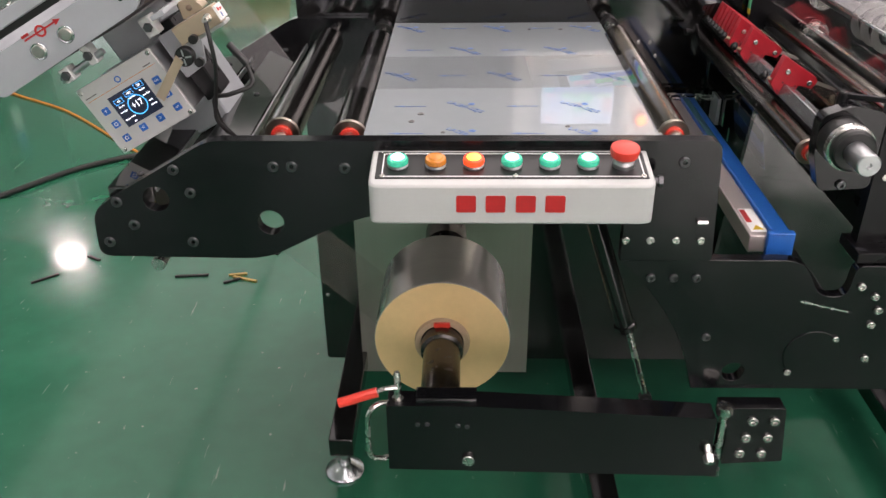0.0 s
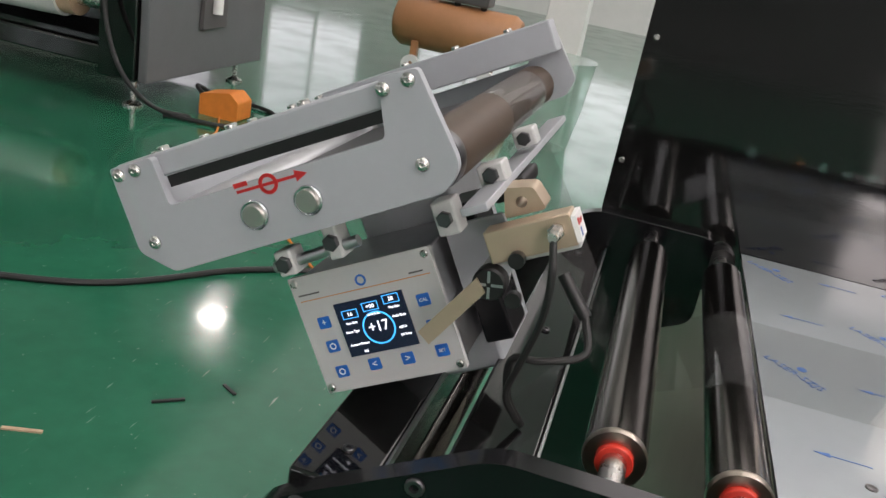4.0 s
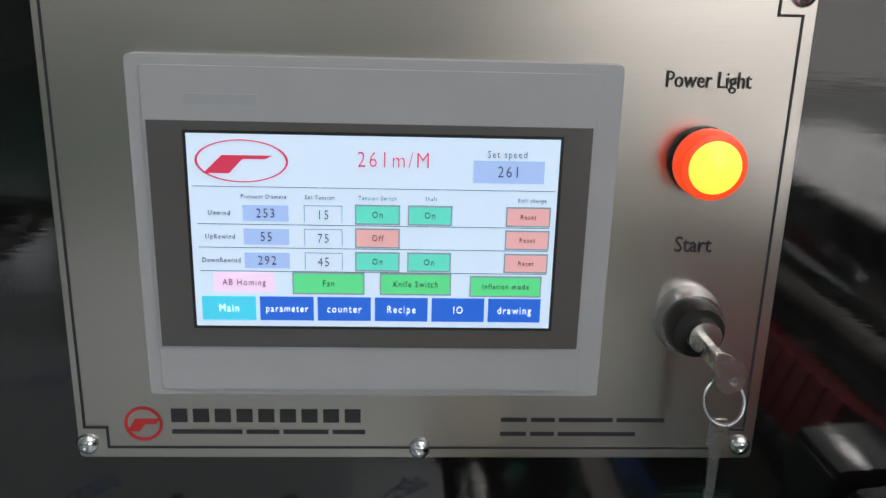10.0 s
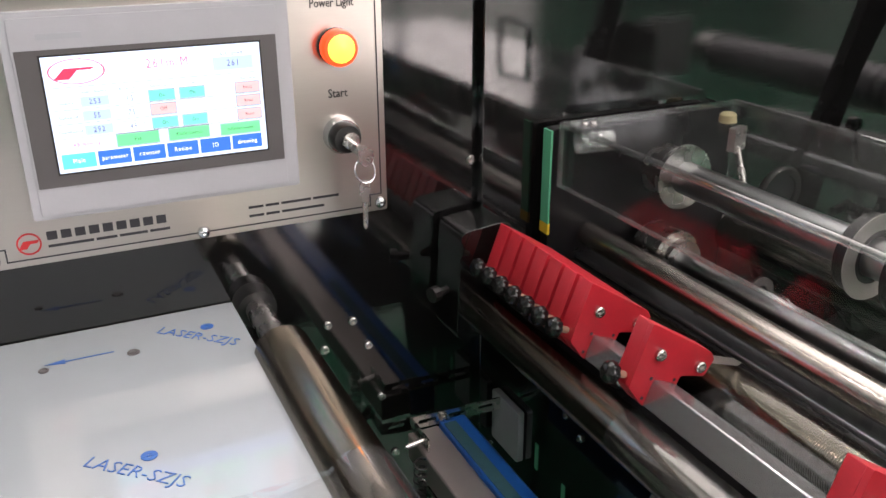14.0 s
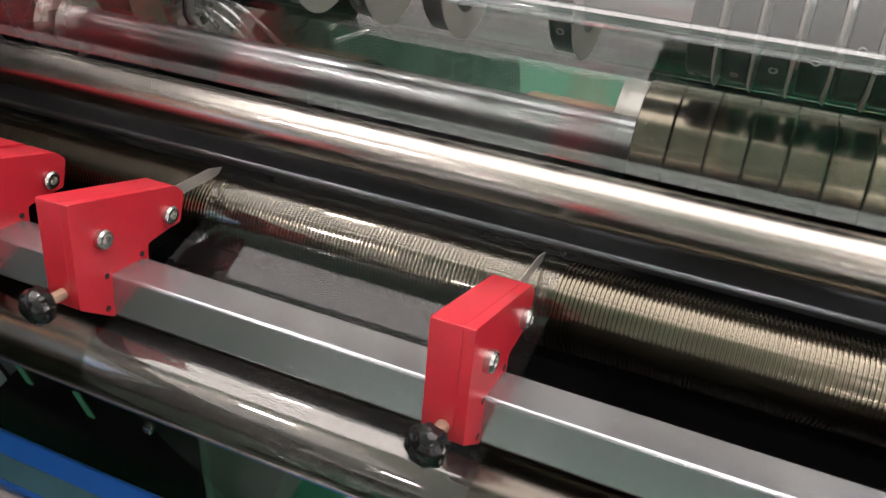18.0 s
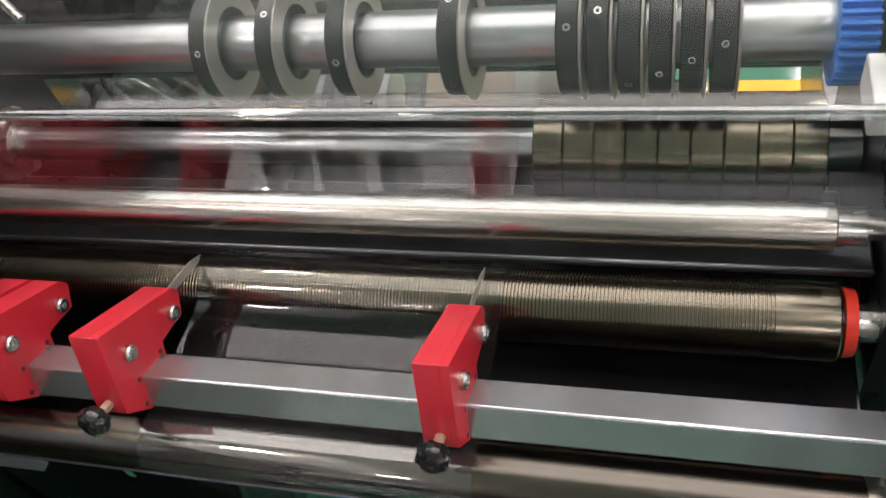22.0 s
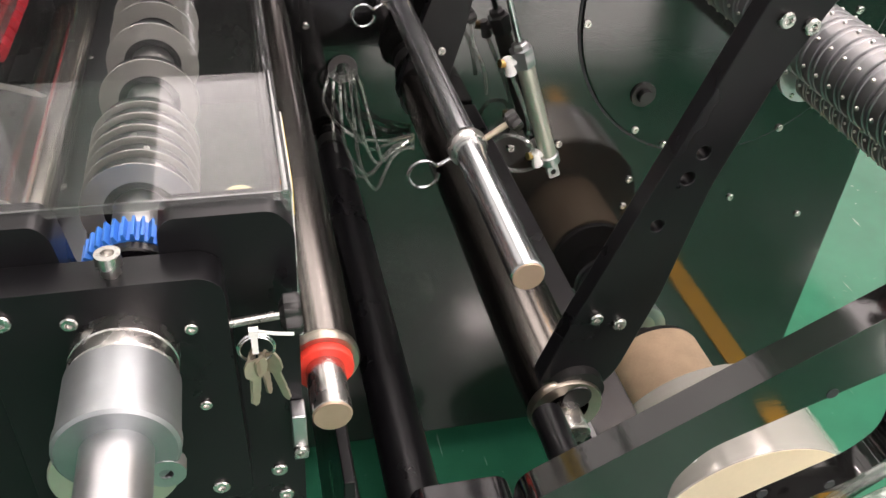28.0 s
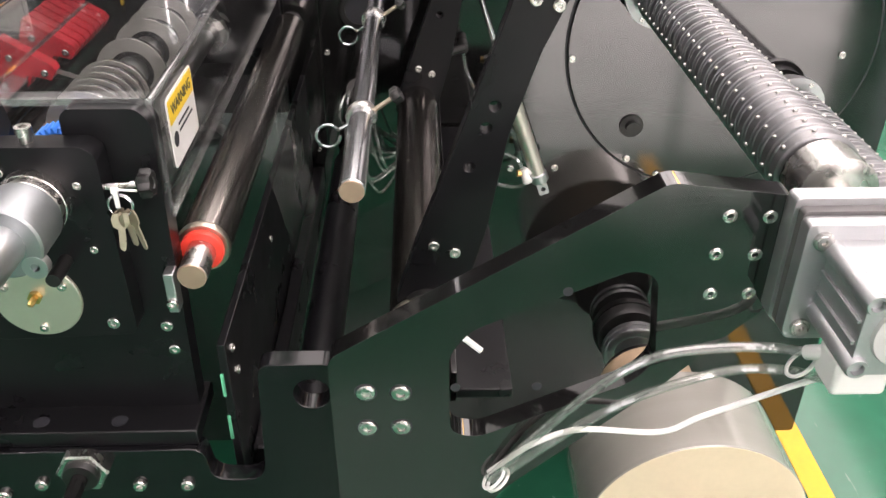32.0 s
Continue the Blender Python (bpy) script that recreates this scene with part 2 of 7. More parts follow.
CREAM = material("cream_rubber", (0.68, 0.58, 0.32), 0.5, vary=0.1)
SIGNWHITE = material("white_translucent_sign", (0.86, 0.85, 0.84), 0.45, vary=0.04, vscale=40)
sign_back = SIGNWHITE.node_tree.nodes.new("ShaderNodeBsdfTranslucent")
sign_back.inputs["Color"].default_value = (0.8, 0.78, 0.76, 1)
sign_mix = SIGNWHITE.node_tree.nodes.new("ShaderNodeMixShader")
sign_mix.inputs[0].default_value = 0.5
SIGNWHITE.node_tree.links.new(SIGNWHITE.node_tree.nodes["Principled BSDF"].outputs[0], sign_mix.inputs[1])
SIGNWHITE.node_tree.links.new(sign_back.outputs[0], sign_mix.inputs[2])
SIGNWHITE.node_tree.links.new(sign_mix.outputs[0], SIGNWHITE.node_tree.nodes["Material Output"].inputs["Surface"])
ACRYLIC = clear("clear_acrylic", (0.965, 0.975, 0.97), 0.030, 0.0035, 0.02, 0.75)
ACRYLICEDGE = clear("acrylic_edge", (0.80, 0.83, 0.82), 0.16, 0.022, 0.10)
FILM = clear("clear_film", (0.90, 0.905, 0.90), 0.055, 0.006, 0.02, 0.42)
# Extra haze and gloss paint the film's pale sheen where it wraps rollers.
FILMONROLLER = clear("clear_film_on_roller", (0.90, 0.905, 0.91), 0.10, 0.025, 0.04, 0.5)
HOSE = clear("clear_hose", (0.84, 0.86, 0.83), 0.22, 0.06, 0.06)
ACRYLICBEND = clear("acrylic_bend", (0.78, 0.81, 0.80), 0.24, 0.012, 0.05)
GREENSHELL = clear("clear_green_shell", (0.80, 0.90, 0.86), 0.05, 0.08, 0.2)


def lit(name, base, colour, glow):
    return material(name, base, 0.3, emit=colour, glow=glow)


LAMPGREEN = lit("lit_green_lens", (0.05, 0.5, 0.35), (0.25, 1.0, 0.75), 2.2)
LAMPWHITE = lit("lit_centre", (0.8, 0.9, 0.9), (0.75, 1.0, 0.95), 4.0)
LENSGREEN = material("green_lens_rim", (0.02, 0.38, 0.24), 0.2, emit=(0.0, 0.6, 0.35), glow=0.25)
LENSORANGE = material("orange_lens", (0.62, 0.22, 0.03), 0.25, vary=0.1, vscale=60)
LAMPAMBER = lit("lit_amber_lens", (0.9, 0.5, 0.1), (1.0, 0.29, 0.02), 3.2)
SCREENWHITE = lit("lit_screen", (0.5, 0.55, 0.6), (0.56, 0.79, 1.0), 0.70)
SCREENBLUE = lit("lit_blue_tile", (0.02, 0.1, 0.4), (0.01, 0.10, 0.55), 0.9)
SCREENCYAN = lit("lit_cyan_tile", (0.05, 0.4, 0.5), (0.04, 0.52, 0.72), 0.9)
SCREENPALE = lit("lit_pale_blue_field", (0.2, 0.3, 0.5), (0.36, 0.52, 0.85), 0.8)
SCREENGREEN = lit("lit_green_tile", (0.05, 0.5, 0.2), (0.10, 0.62, 0.22), 0.8)
SCREENTEAL = lit("lit_teal_tile", (0.05, 0.5, 0.4), (0.12, 0.62, 0.48), 0.8)
SCREENPINK = lit("lit_pink_tile", (0.5, 0.3, 0.3), (0.72, 0.36, 0.36), 0.8)
SCREENLILAC = lit("lit_lilac_tile", (0.6, 0.4, 0.6), (0.78, 0.60, 0.78), 0.9)
SCREENEDGE = lit("lit_grey_edge", (0.2, 0.25, 0.28), (0.22, 0.34, 0.40), 0.6)
SCREENRED = lit("lit_red_writing", (0.5, 0.05, 0.1), (0.55, 0.02, 0.06), 0.7)
SCREENDARK = material("screen_dark_writing", (0.03, 0.03, 0.04), 0.4)
LCDBLACK = material("lcd_black", (0.008, 0.009, 0.014), 0.15, emit=(0.01, 0.015, 0.04), glow=0.4)
LCDBLUE = lit("lcd_blue", (0.02, 0.2, 0.5), (0.03, 0.42, 0.95), 1.2)
LCDWHITE = lit("lcd_white", (0.6, 0.6, 0.6), (0.85, 0.92, 1.0), 1.2)
HIGHBAY = lit("lit_high_bay", (0.9, 0.9, 0.9), (1.0, 0.97, 0.92), 52.0)
BEACON = lit("lit_amber_beacon", (0.9, 0.6, 0.2), (1.0, 0.62, 0.20), 7.0)
WINDOWGLOW = lit("added_window_glow", (0.9, 0.9, 0.9), (0.93, 0.97, 1.0), 1.5)
DIMDOORGLOW = lit("added_dim_door_glow", (0.5, 0.5, 0.48), (1.0, 0.97, 0.92), 1.3)
SIDEGLOW = lit("added_side_glow", (0.9, 0.9, 0.9), (0.84, 0.93, 1.0), 0.55)
FARGLOW = lit("dull_sky_outside", (0.9, 0.9, 0.9), (0.90, 0.96, 1.0), 0.8)
# Glow of unseen roof panels, added as fill light; the second is a dimmer copy.
ROOFGLOW = lit("added_roof_glow", (0.9, 0.9, 0.9), (1.0, 0.98, 0.95), 1.6)
DIMROOFGLOW = lit("added_dim_roof_glow", (0.7, 0.7, 0.68), (1.0, 0.98, 0.95), 0.50)
DOORGLOW = lit("added_door_glow", (0.9, 0.9, 0.9), (1.0, 0.98, 0.94), 6.0)
LAMPDEEPRED = lit("lit_deep_red_lens", (0.6, 0.05, 0.02), (1.0, 0.07, 0.01), 0.9)


# ---- building helpers ----
def finish(me, angle=35):
    me.polygons.foreach_set("use_smooth", [True] * len(me.polygons))
    me.set_sharp_from_angle(angle=radians(angle))
    me.update()


def thing(name, label, category, at=(0, 0, 0), group="", kind=""):
    ob = new(name)
    ob.location = at
    ob.empty_display_size = 0.02
    return tagged(ob, label, category, group, kind)


def place_of(ob):
    p = Vector(ob.location)
    return p + place_of(ob.parent) if ob.parent else p


def part(name, bm, mat, parent=None, label="", bevel=0.0, angle=35):
    """Links a bmesh, drawn in world places, as one mesh object under a thing or part."""
    me = bpy.data.meshes.new(name)
    if parent is not None:
        bmesh.ops.translate(bm, verts=bm.verts, vec=-place_of(parent))
    bmesh.ops.recalc_face_normals(bm, faces=bm.faces)
    bm.to_mesh(me)
    bm.free()
    finish(me, angle)
    me.materials.append(mat)
    ob = new(name, me)
    if parent is not None:
        ob.parent = parent
    if label:
        tagged(ob, label)
    if bevel:
        mod = ob.modifiers.new("edge", "BEVEL")
        mod.width, mod.segments, mod.limit_method, mod.angle_limit = bevel, 2, "ANGLE", radians(50)
    return ob


def solo(name, bm, mat, label, category, bevel=0.0, group="", kind=""):
    """A thing that is one mesh."""
    return tagged(part(name, bm, mat, None, "", bevel), label, category, group, kind)


def grid_box(bm, x0, x1, y0, y1, z0, z1, m=None):
    vs = [bm.verts.new(m @ Vector(c) if m else c) for c in
          [(x0, y0, z0), (x1, y0, z0), (x1, y1, z0), (x0, y1, z0), (x0, y0, z1), (x1, y0, z1), (x1, y1, z1), (x0, y1, z1)]]
    for f in ((0, 3, 2, 1), (4, 5, 6, 7), (0, 1, 5, 4), (1, 2, 6, 5), (2, 3, 7, 6), (3, 0, 4, 7)):
        bm.faces.new([vs[i] for i in f])
    return vs


def box(x0, x1, y0, y1, z0, z1, m=None):
    bm = bmesh.new()
    grid_box(bm, x0, x1, y0, y1, z0, z1, m)
    return bm


def side_axes(d):
    d = d.normalized()
    a = d.cross(Vector((0, 0, 1)) if abs(d.z) < 0.9 else Vector((1, 0, 0))).normalized()
    return d, a, d.cross(a)


def add_lathe(bm, p0, direction, profile, seg=24, closed=False):
    """Turns a profile of (distance along, radius) round the axis."""
    p0 = Vector(p0)
    d, a, b = side_axes(Vector(direction))
    rings = []
    for s, r in profile:
        c = p0 + d * s
        if r < 1e-6:
            rings.append([bm.verts.new(c)])
        else:
            rings.append([bm.verts.new(c + (a * math.cos(q) + b * math.sin(q)) * r) for q in (2 * math.pi * k / seg for k in range(seg))])
    pairs = list(zip(rings, rings[1:])) + ([(rings[-1], rings[0])] if closed else [])
    for r0, r1 in pairs:
        for k in range(seg):
            j = (k + 1) % seg
            if len(r0) == 1 and len(r1) == 1:
                continue
            if len(r0) == 1:
                bm.faces.new([r0[0], r1[j], r1[k]])
            elif len(r1) == 1:
                bm.faces.new([r0[k], r0[j], r1[0]])
            else:
                bm.faces.new([r0[k], r0[j], r1[j], r1[k]])
    if not closed:
        for ring in (rings[0], rings[-1]):
            if len(ring) > 2:
                bm.faces.new(ring)
    return bm


def lathe(p0, direction, profile, seg=24, closed=False):
    return add_lathe(bmesh.new(), p0, direction, profile, seg, closed)


def rod(p0, p1, r, seg=20, edge=0.0):
    d = Vector(p1) - Vector(p0)
    n = d.length
    e = edge
    prof = [(0, r), (n, r)] if not e else [(0, r - e), (e, r), (n - e, r), (n, r - e)]
    return lathe(p0, d, prof, seg)


def add_tube(bm, pts, r, seg=8, loop=False):
    """A round bar or hose along smoothed points."""
    pts = [Vector(p) for p in pts]
    fine = []
    n = len(pts)
    for i in range(n if loop else n - 1):
        p1, p2 = pts[i], pts[(i + 1) % n]
        p0 = pts[(i - 1) % n] if loop or i else p1 * 2 - p2
        p3 = pts[(i + 2) % n] if loop or i + 2 < n else p2 * 2 - p1
        for k in range(6):
            t = k / 6
            fine.append(0.5 * (2 * p1 + (p2 - p0) * t + (2 * p0 - 5 * p1 + 4 * p2 - p3) * t * t + (3 * p1 - p0 - 3 * p2 + p3) * t ** 3))
    if not loop:
        fine.append(pts[-1])
    m = len(fine)
    rings, up = [], None
    for i, c in enumerate(fine):
        d = (fine[(i + 1) % m] - fine[i - 1]) if loop or 0 < i < m - 1 else (fine[1] - fine[0] if i == 0 else fine[-1] - fine[-2])
        d, a, b = side_axes(d)
        if up is not None:
            a = (up - d * up.dot(d)).normalized()
            b = d.cross(a)
        up = a
        rings.append([bm.verts.new(c + (a * math.cos(q) + b * math.sin(q)) * r) for q in (2 * math.pi * k / seg for k in range(seg))])
    for i in range(m if loop else m - 1):
        r0, r1 = rings[i], rings[(i + 1) % m]
        for k in range(seg):
            j = (k + 1) % seg
            bm.faces.new([r0[k], r0[j], r1[j], r1[k]])
    if not loop:
        bm.faces.new(rings[0])
        bm.faces.new(rings[-1])
    return bm


def tube(pts, r, seg=8, loop=False):
    return add_tube(bmesh.new(), pts, r, seg, loop)


def rounded(pts, r, steps=4):
    """A polygon with its corners rounded; r is one radius or one for each corner."""
    out, n = [], len(pts)
    for i in range(n):
        p, a, b = Vector(pts[i]), Vector(pts[i - 1]), Vector(pts[(i + 1) % n])
        rad = r[i] if isinstance(r, (list, tuple)) else r
        if rad < 1e-6:
            out.append(tuple(p))
            continue
        u, v = (a - p), (b - p)
        k = min(rad, u.length * 0.45, v.length * 0.45)
        s, e = p + u.normalized() * k, p + v.normalized() * k
        for q in range(steps + 1):
            t = q / steps
            out.append(tuple((1 - t) ** 2 * s + 2 * t * (1 - t) * p + t * t * e))
    return out


def ring_points(x, z, r, seg=20):
    return [(x + r * math.cos(2 * math.pi * k / seg), z + r * math.sin(2 * math.pi * k / seg)) for k in range(seg)]


def add_plate(bm, outer, y0, y1, holes=(), m=None):
    """A flat plate, cut to an outline in x and z, with holes, from y0 to y1."""
    edges, first = [], []
    for loop in (outer, *holes):
        vs = [bm.verts.new((x, y0, z)) for x, z in loop]
        first += vs
        edges += [bm.edges.new((vs[i], vs[(i + 1) % len(vs)])) for i in range(len(vs))]
    got = bmesh.ops.triangle_fill(bm, use_beauty=True, use_dissolve=False, edges=edges, normal=(0, -1, 0))
    faces = [g for g in got["geom"] if isinstance(g, bmesh.types.BMFace)]
    more = bmesh.ops.extrude_face_region(bm, geom=faces)
    far = [g for g in more["geom"] if isinstance(g, bmesh.types.BMVert)]
    bmesh.ops.translate(bm, verts=far, vec=(0, y1 - y0, 0))
    if m:
        bmesh.ops.transform(bm, matrix=m, verts=first + far)
    return bm


def plate(outer, y0, y1, holes=(), m=None):
    return add_plate(bmesh.new(), outer, y0, y1, holes, m)


def add_bolt(bm, at, direction, r=0.0055, h=0.004, hexed=True):
    """A socket-head or button-head screw with a sunk socket."""
    add_lathe(bm, at, direction, [(0, r), (h * 0.7, r), (h, r * 0.82), (h, r * 0.48), (h * 0.35, r * 0.42), (h * 0.35, 0)], 12)
    return bm


def bolt(name, at, direction, parent, r=0.0055, h=0.004, mat=None):
    return part(name, add_bolt(bmesh.new(), at, direction, r, h), mat or STEEL, parent)


def star_knob(at, direction, r, h, lobes=7):
    """A clamping knob with rounded lobes."""
    seg = lobes * 6
    bm = lathe(at, direction, [(0, r * 0.5), (h * 0.15, r * 0.80), (h * 0.25, r), (h * 0.85, r), (h, r * 0.86), (h, r * 0.4), (h * 0.9, r * 0.35), (h * 0.9, 0)], seg)
    hub, axis = Vector(at), Vector(direction).normalized()
    for k, v in enumerate(bm.verts):
        off = v.co - hub - axis * (v.co - hub).dot(axis)
        if off.length > r * 0.7:
            v.co -= off * (0.11 - 0.11 * math.cos(lobes * 2 * math.pi * (k % seg) / seg))
    return bm


FONTS = {}


def text_mesh(words, size, thick=0.0003, gap=1.0, slim=0.0):
    """Writing as a mesh in x and y, centred."""
    key = (words, size, thick, gap, slim)
    if key not in FONTS:
        cu = bpy.data.curves.new("writing", "FONT")
        cu.body, cu.size, cu.align_x, cu.align_y, cu.extrude, cu.resolution_u = words, size, "CENTER", "CENTER", thick, 2
        cu.space_character, cu.offset = gap, -slim * size
        ob = bpy.data.objects.new("writing", cu)
        scene.collection.objects.link(ob)
        dg = bpy.context.evaluated_depsgraph_get()
        me = bpy.data.meshes.new_from_object(ob.evaluated_get(dg))
        bpy.data.objects.remove(ob)
        bpy.data.curves.remove(cu)
        FONTS[key] = me
    return FONTS[key].copy()


def writing(words, size, m, mat, parent, name="writing", squeeze=1.0, gap=1.0, slim=0.0):
    me = text_mesh(words, size, 0.0003, gap, slim)
    inv = Matrix.Translation(-place_of(parent)) if parent is not None else Matrix.Identity(4)
    me.transform(inv @ m @ Matrix.Diagonal((squeeze, 1, 1, 1)))
    me.materials.clear()
    me.materials.append(mat)
    ob = new(name, me)
    ob.parent = parent
    return ob


FACE = pose(0, 0, 0, 90)  # stands up a drawing so that it looks to -y
TOWARD = Vector((0, -1, 0))

# ---- the hall ----
solo("floor", box(-14, 14, -10, 18, -0.2, 0), FLOOR, "glossy green painted concrete floor with scuffs", "floor", kind="structure")
solo("wall_north", plate([(-14, 0), (14, 0), (14, 6.5), (-14, 6.5)], 18, 18.2, [[(x, 1.0), (x + 2.2, 1.0), (x + 2.2, 3.6), (x, 3.6)] for x in (-12, -8.6, -5.2, -1.8, 1.6, 5.0, 8.4)]), WHITE, "white painted hall wall with windows", "wall", kind="structure")
for x in (-12, -8.6, -5.2, -1.8, 1.6, 5.0, 8.4):
    w = thing("window_2", "window with a white frame in the far hall wall", "window", (x + 1.1, 18.1, 1.0), "windows in the far wall", "structure")
    bm = bmesh.new()
    for u in (0, 1.07, 2.14):
        grid_box(bm, x + u, x + u + 0.06, 18.05, 18.15, 1.0, 3.6)
    for v in (1.0, 2.3, 3.54):
        grid_box(bm, x, x + 2.2, 18.06, 18.14, v, v + 0.06)
    part("window_frame", bm, WHITE, w)
    part("pane", box(x + 0.02, x + 2.18, 18.17, 18.19, 1.02, 3.58), FARGLOW, w, "glowing sheet for the sky behind the pane")
solo("wall_east", box(14, 14.2, -10, 18.2, 0, 6.5), WHITE, "white painted hall wall", "wall", kind="structure")
# Unseen side windows, added so that the knife rail mirrors something bright.
ADDEDWINDOWS = (-8.4, -5.0, -1.6, 1.8, 5.2)
SWAP = Matrix(((0, 1, 0, 0), (1, 0, 0, 0), (0, 0, 1, 0), (0, 0, 0, 1)))
solo("wall_west", plate([(-10, 0), (18.2, 0), (18.2, 6.5), (-10, 6.5)], -14.2, -14, [[(y, 1.6), (y + 2.2, 1.6), (y + 2.2, 4.6), (y, 4.6)] for y in ADDEDWINDOWS], SWAP), WHITE, "white painted hall wall with windows", "wall", kind="structure")
for y in ADDEDWINDOWS:
    w = thing("added_side_window", "unseen window added in the side wall to brighten the rail", "window", (-14.1, y + 1.1, 1.6), "windows in the side wall", "structure")
    bm = bmesh.new()
    for u in (0, 1.07, 2.14):
        grid_box(bm, -14.15, -14.05, y + u, y + u + 0.06, 1.6, 4.6)
    for v in (1.6, 3.1, 4.54):
        grid_box(bm, -14.14, -14.06, y, y + 2.2, v, v + 0.06)
    part("window_frame", bm, WHITE, w)
    part("pane", box(-14.19, -14.17, y + 0.02, y + 2.18, 1.62, 4.58), SIDEGLOW, w, "glowing sheet for the sky behind the pane")
# Unseen wall behind the viewpoint; its grey keeps reflections in the plates dark.
bm = plate([(-14, 0), (14, 0), (14, 6.5), (-14, 6.5)], -10.2, -10,
           [[(x, 1.8), (x + 2.2, 1.8), (x + 2.2, 5.4), (x, 5.4)] for x in (-11, -7, -3, 9)] + [[(3.0, 0.02), (8.2, 0.02), (8.2, 5.2), (3.0, 5.2)]])
solo("wall_south", bm, material("grey_hall_wall", (0.20, 0.21, 0.21), 0.6, vary=0.1, vscale=1.5), "unseen grey hall wall with added windows and door opening", "wall", kind="structure")
solo("ceiling", box(-14, 14, -10, 18, 6.5, 6.7), WHITE, "white hall ceiling", "ceiling", kind="structure")
# Unseen opening added as a light source, brighter above, for reflections in the plates.
gate = thing("added_light_door", "unseen door opening added as a bright source for reflections", "door", (5.6, -10.1, 0), kind="structure")
part("door_glow", box(3.02, 8.18, -10.19, -10.17, 2.2, 5.18), DOORGLOW, gate, "bright glowing sheet in the added opening")
part("yard", box(3.02, 8.18, -10.19, -10.17, 0.03, 2.198), DIMDOORGLOW, gate, "dimmer glowing sheet in the added opening")
for a, b, c, d in ((2.9, 3.0, 0, 5.3), (8.2, 8.3, 0, 5.3), (3.0, 8.2, 5.2, 5.3), (5.55, 5.65, 0.02, 5.2)):
    part("door_frame", box(a, b, -10.16, -9.96, c, d), GREYPAINT, gate)
# Unseen windows added, tall enough to brighten reflections in the cover.
for x in (-11, -7, -3, 9):
    w = thing("added_window", "unseen tall window added behind the viewpoint for light", "window", (x + 1.1, -10.1, 1.8), "windows in the hall wall", "structure")
    bm = bmesh.new()
    for u in (0, 0.72, 1.44, 2.14):
        grid_box(bm, x + u, x + u + 0.06, -10.15, -10.05, 1.8, 5.4)
    for v in (1.8, 3.6, 5.34):
        grid_box(bm, x, x + 2.2, -10.14, -10.06, v, v + 0.06)
    part("window_frame", bm, WHITE, w)
    part("pane", box(x + 0.02, x + 2.18, -10.19, -10.17, 1.82, 5.38), WINDOWGLOW, w, "glowing sheet for the sky behind the pane")
# (-6.6, 13) and (3.5, 8.72) follow glare spots; the rest are unseen, added for light.
LAMPROWS = ((-6.6, (-4.3, 0.05, 4.4, 13.0)), (-1.55, (0.05, 4.4)), (3.5, (-4.3, 0.05, 4.4, 8.72)), (8.55, (-4.3, 0.05)))
for x, row in LAMPROWS:
    for y in row:
        lamp = thing("ceiling_lamp", "round high-bay lamp hanging from the hall ceiling", "lamp", (x, y, 6.5), "high-bay lamps of the hall")
        part("shade", lathe((x, y, 5.7), (0, 0, 1), [(0, 0.24), (0.12, 0.2), (0.2, 0.08), (0.3, 0.06), (0.3, 0)], 20), SATINALU, lamp)
        part("lens", lathe((x, y, 5.69), (0, 0, 1), [(0, 0.0), (0, 0.225), (0.008, 0.225), (0.008, 0)], 20), HIGHBAY, lamp)
        part("stem", rod((x, y, 5.95), (x, y, 6.5), 0.012, 8), STEEL, lamp)
# Unseen roof panels added for light; dim ones temper reflections in cover and floor.
for x, y0, glow in ((-4.55, 4.0, DIMROOFGLOW), (-2.3, 4.0, DIMROOFGLOW), (0.9, -7.0, ROOFGLOW), (3.2, -7.0, ROOFGLOW), (5.5, -7.0, ROOFGLOW), (10.1, -7.0, DIMROOFGLOW), (12.4, -7.0, DIMROOFGLOW)):
    sk = thing("skylight", "unseen glowing roof panel added to light the machine", "skylight", (x, 5.0, 6.5), "roof panels of the hall", "structure")
    part("panel", box(x - 1.05, x + 1.05, y0, 16.0, 6.45, 6.47), glow, sk, "glowing panel added for light")
    part("rib", box(x + 1.06, x + 1.16, y0, 16.0, 6.40, 6.498), WHITE, sk)

# ---- the slitting machine: main frame ----
YB, YF, YQ = 2.136, 1.40, 2.143
frame_t = thing("machine_frame", "tall glossy black steel back plate of the slitting machine", "machine", (0.9, YB, 0.1))
part("back_plate", plate(rounded([(-0.213, 0.1), (1.98, 0.1), (1.98, 1.40), (-0.213, 1.40)], 0.01), YB, YB + 0.02), BLACK, frame_t, bevel=0.0015)
part("rear_housing", box(-0.19, 1.97, YB + 0.02, YB + 0.45, 0.12, 1.385), BLACK, frame_t, bevel=0.004)
part("side_extension", plate(rounded([(-0.404, 0.91), (-0.408, 0.828), (-0.15, 0.824), (-0.04, 0.88), (-0.04, 1.017), (-0.217, 1.017)], 0.018), YB - 0.022, YB - 0.002), PLATE, frame_t, bevel=0.001)
for x, z in ((-0.198, 1.277), (-0.202, 1.095), (0.683, 1.26), (0.687, 1.101), (-0.198, 0.30), (0.535, 0.956), (0.56, 0.955), (0.53, 0.93), (0.575, 0.925),
             (0.587, 0.863), (0.60, 0.79), (1.048, 0.938), (1.045, 1.097)):
    bolt("screw", (x, YB, z), TOWARD, frame_t, 0.0045, 0.003)
part("pale_sheet", box(-0.118, 0.322, YB - 0.006, YB - 0.003, 0.06, 0.93), BEIGE, frame_t, "pale stainless sheet behind the film roll")

